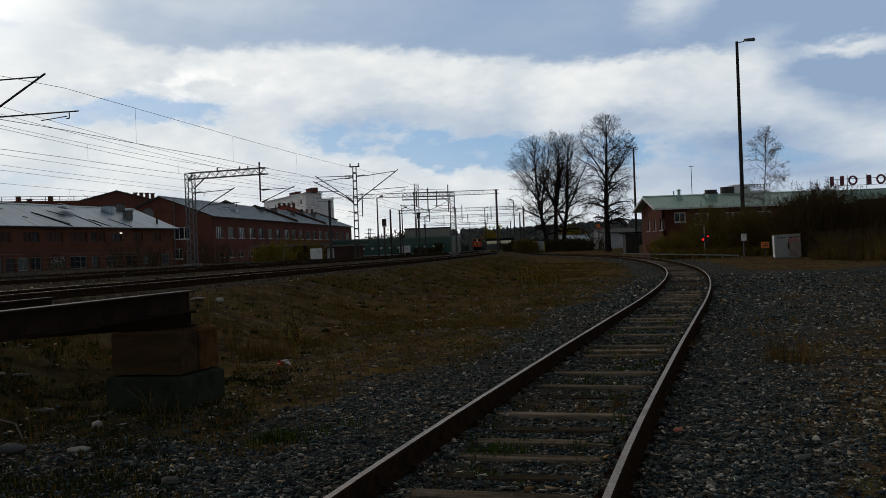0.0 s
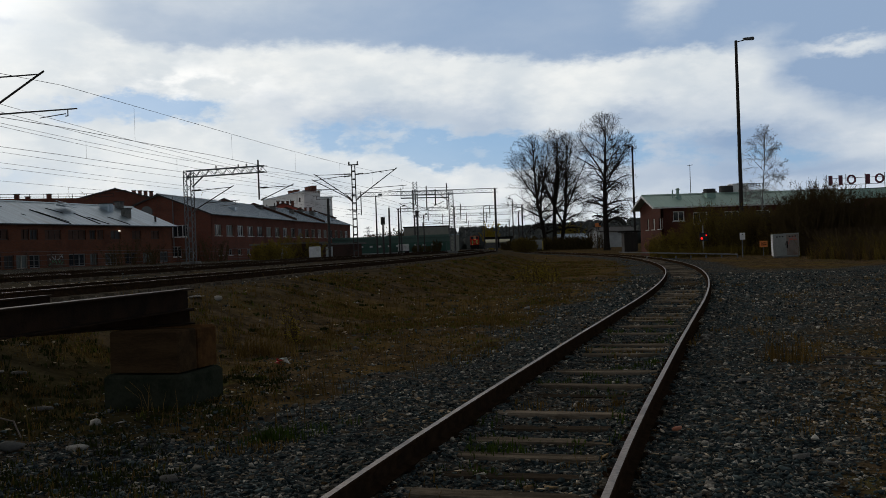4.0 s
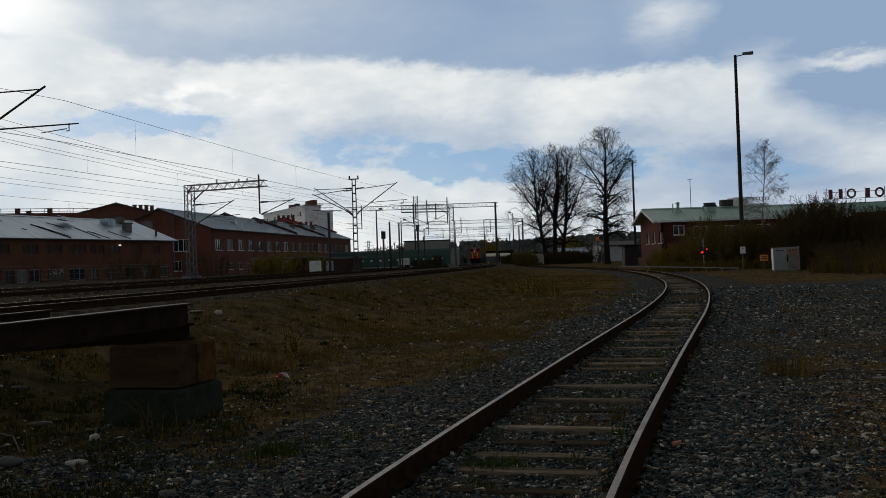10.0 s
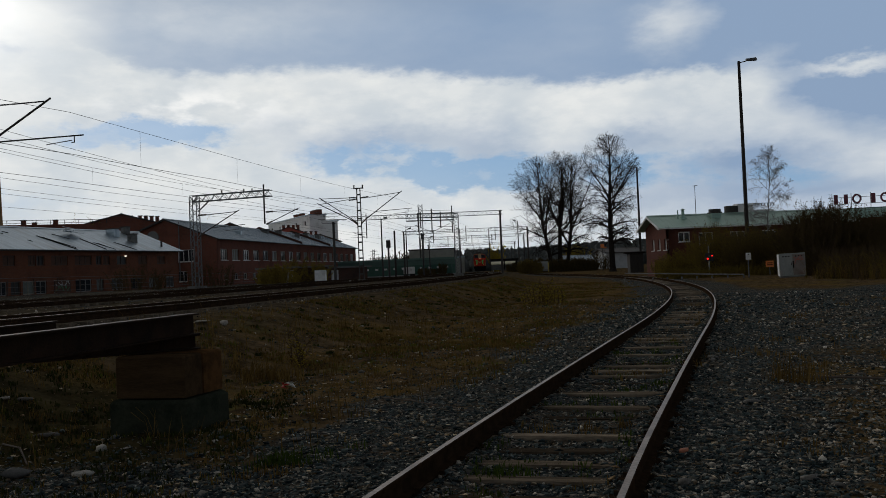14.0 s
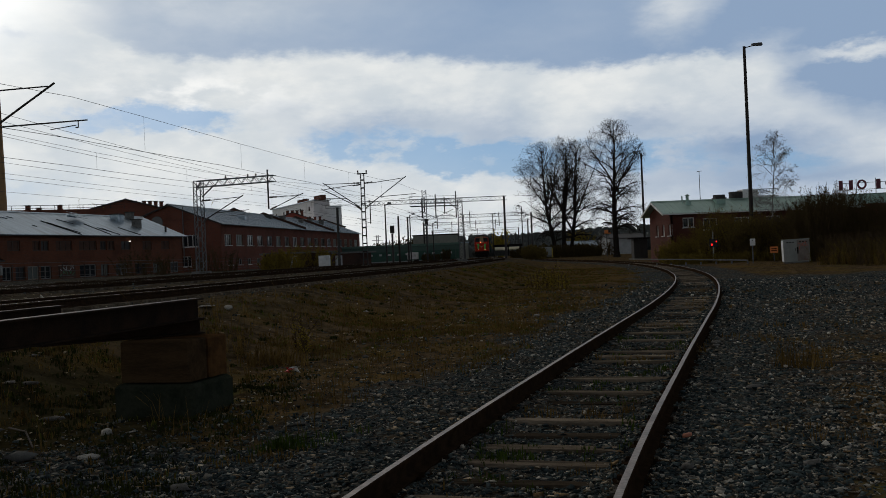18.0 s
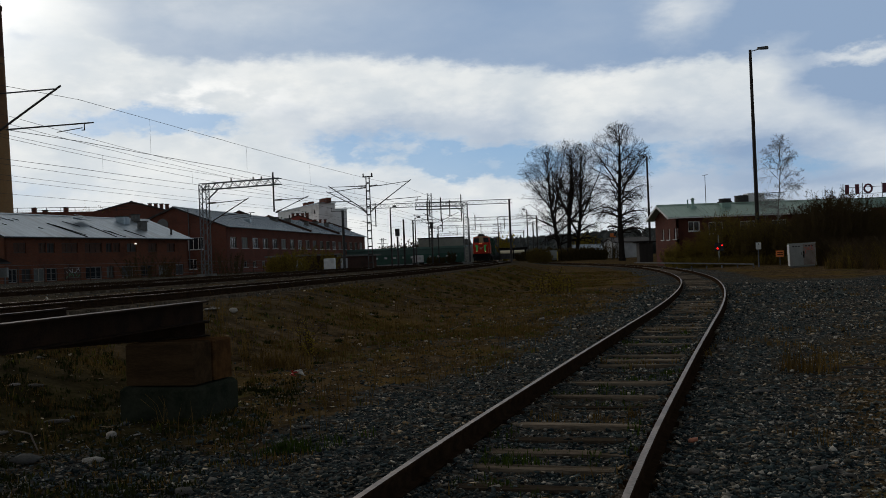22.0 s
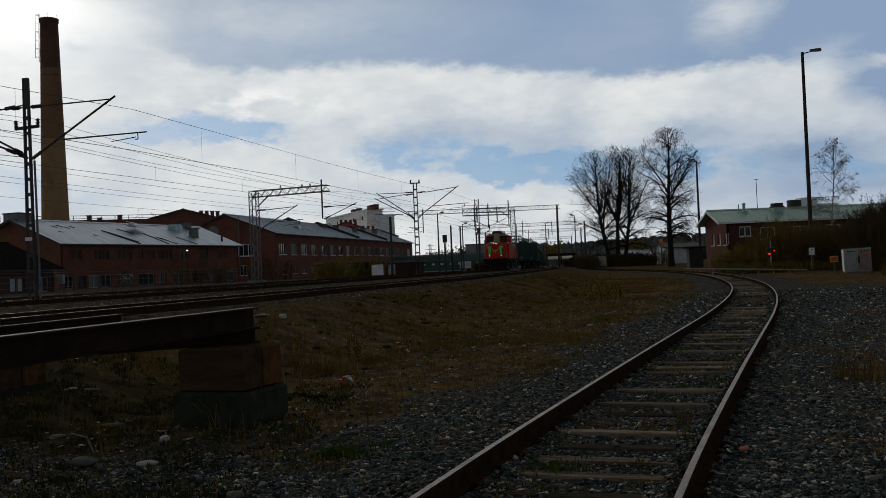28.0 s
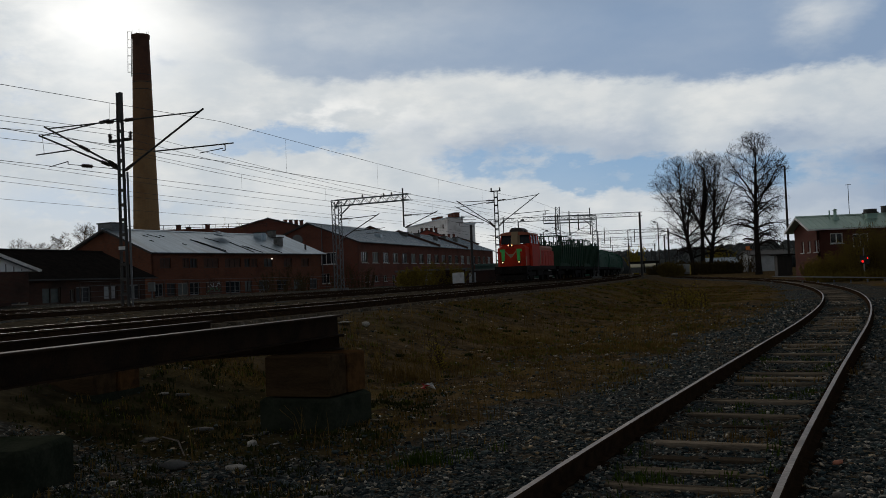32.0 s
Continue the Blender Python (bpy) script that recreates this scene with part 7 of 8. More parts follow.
    return t


M_TWIG = mat("brown_twigs", (0.06, 0.041, 0.024), (0.115, 0.08, 0.048), 0.95, 3, 0.0, spec=0.0)
CROWN = dict(kids=(2, 1, 1), min_r=0.0125, top=3)
bare_tree("bare_tree", (19.75, 176.90, 0.30), 1, 21.5, 21, "tall bare deciduous tree with spreading lower boughs", M_BARK, width=6.9, boughs=23, clear=0.15, trunk=0.42, angle=(0.4, 1.2), slant=(-0.16, 0.0), up=(-0.15, 0.07), fork=4, **CROWN)
bare_tree("bare_tree", (20.76, 174.77, 0.27), 1, 22.5, 22, "tall bare tree with ascending boughs", M_BARK, width=5.4, boughs=10, clear=0.3, trunk=0.46, angle=(0.6, 1.2), slant=(0.02, 0.05), up=(-0.03, 0.1), fork=3, **CROWN)
bare_tree("bare_tree", (22.38, 178.60, 0.20), 1, 22.0, 25, "tall bare tree leaning slightly, with fine twigs", M_BARK, width=5.9, boughs=20, clear=0.17, trunk=0.42, angle=(0.4, 1.2), slant=(0.1, 0.0), up=(-0.15, 0.07), fork=3, **CROWN)
bare_tree("bare_tree", (25.72, 147.78, 0.18), 1, 21.2, 24, "tall bare tree with one straight dark trunk", M_BARK, width=5.3, boughs=29, clear=0.22, trunk=0.5, angle=(0.45, 1.0), crooked=0.014, up=(-0.2, 0.03), slant=(-0.03, 0.0), fork=2, **CROWN)
bare_tree("bare_birch", (30.96, 91.93, -0.16), 1, 12.4, 31, "slender pale birch with drooping bare twigs", M_BIRCH, width=2.5, boughs=17, clear=0.36, trunk=0.1, up=(-0.16, -0.08), angle=(0.7, 1.15), min_r=0.008, kids=(1, 2, 1), crooked=0.04, top=3)
for px, h, sd in ((36, 7.5, 41), (60, 7.0, 42), (82, 6.9, 43), (112, 8.3, 44), (146, 9.6, 45), (158, 9.1, 46)):
    x, y = -70.7 + 0.0565 * px, 106.8 + 0.0336 * px
    bare_tree("bare_tree", (x, y, 0.6), 1, h + 0.5, sd, "thin bare tree behind the low shed", M_TWIG, width=1.7, boughs=22, clear=0.3, trunk=0.05, min_r=0.006, kids=(1, 2, 1), up=(0.06, 0.14), angle=(0.3, 0.7), top=3)


def scrub(name, base, w, d, h, n, seed, label, twig, bud, buds=6, bud_size=0.09, tall=1.0, reach=1.0):
    """Many thin stems leaning out of the ground, with buds or small leaves on them."""
    rnd = random.Random(seed)
    t = thing(name, base, label, "bush", "scrub along the yard")
    segs, leaf = [], []
    for k in range(n):
        u, v = rnd.uniform(-0.5, 0.5), rnd.uniform(-0.5, 0.5)
        gx, gy = base[0] + u * w, base[1] + v * d
        hh = h * (1 - 1.6 * u * u) * rnd.uniform(0.6, 0.98) * (tall if rnd.random() < 0.15 else 1)
        p = Vector((u * w, v * d, ground_z(gx, gy) - base[2] - 0.1))
        dr = Vector((rnd.gauss(0, 0.14) + u * 0.4, rnd.gauss(0, 0.14), 1)).normalized()
        r = 0.028 * rnd.uniform(0.6, 1.3)
        m = 5
        for i in range(m):
            dr = (dr + Vector((rnd.gauss(0, 0.13), rnd.gauss(0, 0.13), 0.02))).normalized()
            q = p + dr * hh / m
            segs.append((*p, r, *q, r * 0.75))
            for _ in range(5):
                td = (dr + Vector((rnd.gauss(0, 0.5), rnd.gauss(0, 0.5), rnd.gauss(0.25, 0.3)))).normalized()
                a = p.lerp(q, rnd.random())
                b = a + td * hh * rnd.uniform(0.08, 0.22) * reach
                segs.append((*a, max(r * 0.45, 0.008), *b, 0.006))
                for _ in range(buds):
                    c = a.lerp(b, rnd.random())
                    leaf.append((c.x + rnd.gauss(0, 0.05), c.y + rnd.gauss(0, 0.05), c.z + rnd.gauss(0, 0.05), bud_size * rnd.uniform(0.5, 1.4), rnd.uniform(0, 6.3), rnd.uniform(-0.9, 0.9)))
            p, r = q, r * 0.75
    v, f = fast_tubes(segs, 3)
    st = new("twig_mass", np_mesh("twig_mass", v, f, twig))
    st.parent = t
    tagged(st, kind="stuff")
    if leaf:
        l = np.array(leaf)
        ca, sa, tl = np.cos(l[:, 4]), np.sin(l[:, 4]), l[:, 5]
        ux = np.stack([ca, sa, 0 * ca], 1) * l[:, 3:4]
        vx = np.stack([-sa * np.sin(tl), ca * np.sin(tl), np.cos(tl)], 1) * l[:, 3:4] * 0.7
        c = l[:, :3]
        vv = np.stack([c - ux, c - vx, c + ux, c + vx], 1).reshape(-1, 3)
        ff = np.arange(len(vv)).reshape(-1, 4)
        lf = new("foliage", np_mesh("foliage", vv, ff, bud))
        lf.parent = t
        tagged(lf, kind="stuff")
    return t


M_BUDDARK = mat("dark_buds", (0.055, 0.042, 0.018), (0.105, 0.076, 0.03), 0.9, 2, 0.0, spec=0.0)
M_BUDBROWN = mat("brown_olive_buds", (0.11, 0.082, 0.024), (0.2, 0.145, 0.04), 0.9, 2, 0.0, spec=0.0)
M_BUDOLIVE = mat("olive_spring_leaves", (0.2, 0.145, 0.026), (0.34, 0.25, 0.045), 0.9, 2, 0.0, spec=0.0)
M_BUDWEED = mat("olive_brown_weeds", (0.10, 0.074, 0.016), (0.2, 0.145, 0.034), 0.9, 2, 0.0, spec=0.0)
M_BUDYELLOW = mat("yellow_green_catkins", (0.24, 0.18, 0.02), (0.38, 0.28, 0.04), 0.9, 2, 0.0, spec=0.0)
M_DRYGRASS = mat("dry_grass", (0.095, 0.06, 0.02), (0.25, 0.16, 0.05), 0.95, 1.2, 0.0, spec=0.0)
M_GREENGRASS = mat("moss_green_grass", (0.07, 0.08, 0.012), (0.15, 0.15, 0.03), 0.95, 1.2, 0.0, spec=0.0)
scrub("bare_bush", (29.9, 74.6, 0.0), 5.4, 3.2, 5.95, 800, 51, "dense dark brown leafless bush beside the cabinet", M_TWIG, M_BUDDARK, 9, 0.035, 1.0, 0.75)
scrub("bare_bush", (34.6, 73.0, 0.0), 6.4, 3.5, 5.1, 600, 52, "dense dark brown leafless bush at the yard edge", M_TWIG, M_BUDDARK, 9, 0.035, 1.0, 0.8)
scrub("bare_bush", (39.5, 71.5, 0.0), 7.0, 4.0, 4.8, 220, 70, "dense dark brown leafless bush at the yard edge", M_TWIG, M_BUDDARK, 9, 0.035)
scrub("bare_bush", (27.8, 84.8, 0.0), 5.6, 2.6, 4.3, 420, 53, "brown olive scrub behind the lamp post", M_TWIG, M_BUDBROWN, 10, 0.035)
scrub("willow_bush", (24.6, 86.6, 0.0), 3.6, 2.6, 5.0, 230, 54, "olive budding willow scrub before the brick house", M_TWIG, M_BUDOLIVE, 10, 0.03)
scrub("willow_bush", (27.2, 87.5, 0.0), 4.2, 2.4, 4.5, 220, 55, "olive budding willow scrub before the brick house", M_TWIG, M_BUDOLIVE, 10, 0.03, 1.15)
scrub("bare_bush", (32.0, 84.0, 0.0), 6.4, 3.0, 4.7, 440, 56, "brown scrub before the brick house", M_TWIG, M_BUDBROWN, 10, 0.035, 1.1)
scrub("willow_bush", (21.6, 88.2, 0.0), 4.2, 2.2, 2.7, 170, 57, "low olive scrub by the crossing", M_TWIG, M_BUDOLIVE, 10, 0.03)
scrub("willow_bush", (4.0, 40.0, 0.0), 1.8, 1.2, 1.15, 26, 60, "small yellow green willow on the bank", M_TWIG, M_BUDYELLOW, 4, 0.022, 1.2)
scrub("willow_bush", (-2.75, 17.2, 0.0), 0.45, 0.4, 0.78, 6, 63, "small yellow budding shrub on the bank", M_TWIG, M_BUDYELLOW, 4, 0.014, 1.2)
scrub("bare_bush", (-30.0, 92.0, 0.8), 5.0, 3.0, 3.0, 48, 61, "brown bare bush against the brick hall", M_TWIG, M_BUDDARK, 3, 0.04)
scrub("bare_bush", (-26.0, 104.0, 0.8), 5.0, 3.0, 3.2, 48, 69, "brown bare bush against the brick hall", M_TWIG, M_BUDDARK, 3, 0.04)
scrub("willow_bush", (-18.0, 118.0, 0.7), 6.0, 3.0, 3.4, 90, 62, "olive bush beside the flat shed", M_TWIG, M_BUDOLIVE, 5, 0.05)
scrub("willow_bush", (-19.9, 112.0, 0.8), 4.5, 2.5, 2.6, 110, 71, "olive bush growing before the flat shed", M_TWIG, M_BUDOLIVE, 7, 0.05)
scrub("bare_bush", (19.5, 172.0, 0.3), 9.0, 3.0, 2.6, 140, 64, "brown undergrowth round the tree trunks", M_TWIG, M_BUDDARK, 6, 0.08)
scrub("bare_bush", (23.9, 172.0, 0.2), 6.0, 3.0, 2.5, 260, 80, "brown tangle of bushes before the low store", M_TWIG, M_BUDDARK, 7, 0.08)
scrub("bare_bush", (28.6, 181.0, 0.2), 4.0, 2.5, 3.6, 60, 82, "thin bare saplings before the white store", M_TWIG, M_BUDDARK, 3, 0.06)
scrub("willow_bush", (13.9, 160.0, 0.3), 3.6, 2.0, 2.6, 150, 81, "olive weeds and brushwood beside the electric cabinet", M_TWIG, M_BUDBROWN, 8, 0.06)
scrub("willow_bush", (29.3, 216.0, 0.2), 3.4, 2.0, 6.2, 80, 83, "yellow budding bush behind the low store", M_TWIG, M_BUDYELLOW, 8, 0.1)
scrub("bare_bush", (20.0, 205.0, 0.2), 14.0, 4.0, 2.8, 160, 65, "brown bushes behind the canopy", M_TWIG, M_BUDDARK, 6, 0.1)
scrub("poplar", (13.55, 261.65, 1.49), 0.9, 0.8, 8.6, 46, 66, "narrow yellow budding tree by the ramp", M_TWIG, M_BUDYELLOW, 12, 0.13, 1.0, 0.3)
scrub("budding_tree", (-49.72, 193.72, 0.0), 9.0, 3.0, 14.2, 60, 67, "tall ochre budding tree behind the works roof", M_TWIG, M_BUDYELLOW, 7, 0.1, 1.0, 0.5)
scrub("bare_tree", (-55.88, 149.92, 0.0), 3.4, 2.0, 12.6, 34, 68, "tall budding tree behind the hall roof", M_TWIG, M_BUDOLIVE, 4, 0.08, 1.0, 0.4)

scrub("bare_bush", (-4.2, 201.5, 0.4), 3.6, 2.0, 1.9, 60, 72, "dark bush before the green hall", M_TWIG, M_BUDDARK, 6, 0.07)
scrub("bare_bush", (-1.0, 202.0, 0.4), 1.4, 1.2, 2.9, 30, 73, "small bare tree before the green hall", M_TWIG, M_BUDDARK, 5, 0.07)
scrub("bare_bush", (-20.5, 300.0, 0.0), 8.0, 3.0, 7.0, 60, 74, "far bushy tree beyond the green hall", M_TWIG, M_BUDDARK, 7, 0.16)
scrub("bare_bush", (-14.0, 300.0, 0.0), 4.5, 3.0, 8.6, 50, 75, "far rounded tree beyond the green hall", M_TWIG, M_BUDDARK, 7, 0.16)
pyl = thing("transmission_tower", (-43.0, 560, -0.3), "far steel transmission tower on the horizon", "tower")
part("frame", box_truss(Mesh(), (0, 0, 0), (0, 0, 15.5), 1.2, 1.2, 9, 0.22, 0.12), M_STEEL, pyl)
for z, l in ((14.6, 2.2), (12.4, 3.2), (10.2, 2.6)):
    part("crossarm", Mesh().bar((-l, 0, z), (l, 0, z), 0.2, 0.25), M_STEEL, pyl)


# the far woods on the rising ground
def far_woods():
    rnd = random.Random(77)
    vs, fs = [], []
    for k in range(4600):
        az = radians(rnd.uniform(-62, 62))
        d = rnd.uniform(470, 720)
        x, y = math.sin(az) * d, math.cos(az) * d
        z = ground_z(x, y) - 0.5 + (4.5 + 6.0 * step(math.degrees(az), -3.5, -1.0)) * step(d, 480, 720)
        h = rnd.uniform(5.6, 7.0) * (0.6 if math.degrees(az) < -3 else 1.0 + 0.35 * step(math.degrees(az), 4, 12))
        conifer = rnd.random() < 0.1
        w = h * (rnd.uniform(0.2, 0.28) if conifer else rnd.uniform(0.3, 0.5))
        tiers, n = 5, 6
        o = len(vs)
        for i in range(tiers + 1):
            t = i / tiers
            r = w * ((1 - t) ** 0.8 if conifer else math.sin(math.pi * (0.12 + 0.84 * t)) ** 0.6) + 0.05
            for j in range(n):
                a = 2 * math.pi * j / n + t * 2
                rr = r * rnd.uniform(0.55, 1.3)
                vs.append((x + math.cos(a) * rr, y + math.sin(a) * rr, z + h * t + rnd.uniform(-0.4, 0.4)))
        for i in range(tiers):
            for j in range(n):
                fs.append((o + i * n + j, o + i * n + (j + 1) % n, o + (i + 1) * n + (j + 1) % n, o + (i + 1) * n + j))
    # distance haze is mixed into the foliage colour, greyer and bluer
    m = mat("far_wood_hazed_foliage", (0.045, 0.054, 0.056), (0.08, 0.085, 0.075), 0.95, 0.05, 0.0, 0, 0.6)
    ob = new("far_woods", np_mesh("far_woods", np.array(vs), np.array(fs), m))
    tagged(ob, "distant mixed woods along the horizon", "woods", kind="stuff")


far_woods()


# ---- ballast stones, rocks and grass near the camera ----
def rock_shapes(n, seed, sub=1):
    """Small angular lumps, as arrays of vertices and triangles."""
    out = []
    rnd = np.random.RandomState(seed)
    for k in range(n):
        bm = bmesh.new()
        for q in rnd.normal(size=(7 if sub == 1 else 22, 3)):
            q = q / np.linalg.norm(q) * rnd.uniform(0.75, 1.15)
            bm.verts.new(q)
        hull = bmesh.ops.convex_hull(bm, input=bm.verts)
        dead = [e for e in hull["geom_interior"] if isinstance(e, bmesh.types.BMVert)]
        if dead:
            bmesh.ops.delete(bm, geom=dead, context="VERTS")
        bmesh.ops.triangulate(bm, faces=bm.faces)
        bmesh.ops.recalc_face_normals(bm, faces=bm.faces)
        bm.verts.index_update()
        v = np.array([x.co[:] for x in bm.verts])
        f = np.array([[q.index for q in x.verts] for x in bm.faces])
        bm.free()
        v *= rnd.uniform(0.55, 1.6, 3) * np.array([1.1, 1.1, 0.48])
        out.append((v, f))
    return out


def scatter_stones(name, label, pts, sizes, shapes, material, seed, sink=0.25):
    rnd = np.random.RandomState(seed)
    V, F, o = [], [], 0
    for (x, y), s in zip(pts, sizes):
        v, f = shapes[rnd.randint(len(shapes))]
        a, b = rnd.uniform(0, 6.28), rnd.normal(0, 0.36)
        ca, sa, cb, sb = math.cos(a), math.sin(a), math.cos(b), math.sin(b)
        r = np.array([[ca, -sa * cb, sa * sb], [sa, ca * cb, -ca * sb], [0, sb, cb]])
        w = (v * s) @ r.T + np.array([x, y, ground_z(x, y) + s * (0.6 - sink)])
        V.append(w)
        F.append(f + o)
        o += len(v)
    ob = new(name, np_mesh(name, np.concatenate(V), np.concatenate(F), material))
    return tagged(ob, label, "gravel", kind="stuff")


def island_mat(name, stops, rough=0.85):
    """One of several stone colours for each loose piece."""
    m = bpy.data.materials.new(name)
    m.use_nodes = True
    w = Nodes(m.node_tree)
    geo = w.n("ShaderNodeNewGeometry")
    col = w.ramp(geo.outputs["Random Per Island"], stops)
    pos = w.n("ShaderNodeTexCoord").outputs["Object"]
    col = w.mix(w.math("MULTIPLY", w.smooth(w.noise(pos, 60, 4), 0.45, 0.65), 0.4), col, (0.03, 0.028, 0.026))
    p = w.n("ShaderNodeBsdfPrincipled")
    w.put(p.inputs["Base Color"], col)
    p.inputs["Roughness"].default_value = rough
    p.inputs["Specular IOR Level"].default_value = 0.06
    out = w.n("ShaderNodeOutputMaterial")
    w.t.links.new(p.outputs[0], out.inputs[0])
    return m


M_STONES = island_mat("crushed_stone", [(0.0, (0.010, 0.017, 0.020)), (0.3, (0.04, 0.061, 0.065)), (0.66, (0.118, 0.15, 0.146)), (0.78, (0.145, 0.112, 0.072)), (0.9, (0.34, 0.31, 0.255)), (1.0, (0.66, 0.61, 0.52))])
M_DEADLEAF = island_mat("dead_leaves_and_chips", [(0.0, (0.10, 0.055, 0.022)), (0.5, (0.30, 0.21, 0.11)), (1.0, (0.66, 0.55, 0.4))], 0.9)
M_ROCK = island_mat("pale_field_stone", [(0.0, (0.09, 0.085, 0.075)), (0.6, (0.17, 0.16, 0.145)), (1.0, (0.36, 0.34, 0.31))])

M_PALEROCK = island_mat("weathered_pale_stone", [(0.0, (0.34, 0.32, 0.28)), (1.0, (0.5, 0.47, 0.42))])


def gravel_here(x, y, rnd):
    sx = SIDING(y)
    d = x - sx
    n = noise.noise(Vector((x * 0.5, y * 0.5, 3.0))) * 0.9 + noise.noise(Vector((x * 1.7, y * 1.7, 5.0))) * 0.5
    if abs(d) < 0.72:
        return 0.8
    if abs(abs(d) - 0.797) < 0.1:
        return 0.0
    if d > 0:
        n2 = noise.noise(Vector((x * 0.5, y * 0.5, 3.0))) * 0.9 + 0.35 * step(d, 3.0, 6.5)
        return 0.95 - (0.55 * step(n2, 0.05, 0.4) if d > 2.2 else 0)
    if y < 8.9 - 0.5 * n and x > TRACK_A(y) + 3.2:
        return 0.7
    return 0.95 if d > -2.6 + n else ((0.75 * (1 - step(y, 8.0, 10.5)) + 0.3) * (1 - 0.7 * (1 - step(x, -3.4, -2.2))) if d > -6 + 2 * n else 0.03)


def ballast():
    rnd = random.Random(91)
    shapes = rock_shapes(24, 5)
    mid, far = [], []
    for _ in range(240000):
        y = 4.3 + 38 * rnd.random() ** 2.3
        x = rnd.uniform(-0.55 * y - 1.0, 0.5 * y + 0.8)
        if rnd.random() > gravel_here(x, y, rnd):
            continue
        s = 0.0065 + 0.010 * rnd.random() + 0.022 * rnd.random() ** 8
        (mid if y < 12 else far).append((x, y, s * (1.0 if y < 12 else min(1.0 + (y - 12) * 0.05, 2.0))))
    for nm, rows_ in (("ballast_stones", mid), ("ballast_stones", far)):
        scatter_stones(nm, "loose dark crushed stone of the track bed", [(a, b) for a, b, _ in rows_], [c for _, _, c in rows_], shapes, M_STONES, 3)


ballast()


def leaf_litter():
    rnd = random.Random(92)
    shapes = [(v * np.array([1.5, 1.0, 0.16]), f) for v, f in rock_shapes(12, 8)]
    pts = []
    while len(pts) < 6500:
        y = 4.5 + 30 * rnd.random() ** 1.9
        x = rnd.uniform(-0.55 * y - 1.0, 0.5 * y + 0.8)
        if abs(abs(x - SIDING(y)) - 0.8) > 0.09 and noise.noise(Vector((x * 0.6, y * 0.6, 21.0))) + rnd.gauss(0, 0.25) + 0.5 * step(x - SIDING(y), 2.0, 3.2) - 0.35 * step(y, 13, 18) * step(x - SIDING(y), 0, 1) > 0.1:
            pts.append((x, y))
    sizes = [(0.011 + 0.02 * rnd.random() ** 2) * (1 + 0.03 * max(0, y - 10)) for x, y in pts]
    scatter_stones("leaf_litter", "pale dead leaves and wood chips strewn over the ground", pts, sizes, shapes, M_DEADLEAF, 6, sink=0.05)


leaf_litter()


def pale_chips():
    rnd = random.Random(93)
    shapes = rock_shapes(14, 9)
    pts = []
    while len(pts) < 9000:
        y = 4.5 + 26 * rnd.random() ** 2.0
        x = SIDING(y) + 1.6 + (0.5 * y + 1.0 - SIDING(y)) * rnd.random() ** 0.7
        if noise.noise(Vector((x * 0.5, y * 0.5, 27.0))) + rnd.gauss(0, 0.2) + 0.45 * step(x - SIDING(y), 1.9, 2.8) - 0.4 * step(y, 12, 17) > 0.15:
            pts.append((x, y))
    sizes = [(0.009 + 0.022 * rnd.random() ** 3) * (1 + 0.03 * max(0, y - 10)) for x, y in pts]
    scatter_stones("pale_gravel", "pale brown chippings scattered over the yard", pts, sizes, shapes, M_CHIPS, 7, sink=0.2)


M_CHIPS = island_mat("tan_chippings", [(0.0, (0.09, 0.062, 0.038)), (0.5, (0.24, 0.18, 0.12)), (1.0, (0.66, 0.56, 0.43))])
pale_chips()


def lone_stone(x, y, s, seed, label, material=None, flat=1.0):
    v, f = rock_shapes(1, seed, 2)[0]
    ob = new("stone", np_mesh("stone", v * np.array([s, s * 0.8, s * 0.6 * flat]), f, material or M_ROCK))
    ob.location = (x, y, ground_z(x, y) + s * 0.22 * flat)
    ob.rotation_euler[2] = seed * 1.3
    return tagged(ob, label, "stone", "loose stones on the bank")


def bits_of_ground(rnd, n):
    for k in range(n):
        y = 6 + 22 * rnd.random() ** 1.4
        x = rnd.uniform(-0.5 * y, 0.46 * y)
        if abs(x - SIDING(y)) < 1.1:
            continue
        yield x, y


rnd_s = random.Random(17)
for k, (x, y) in enumerate(bits_of_ground(rnd_s, 70)):
    lone_stone(x, y, 0.035 + 0.07 * rnd_s.random() ** 2, 100 + k, "pale loose stone lying on the gravel")


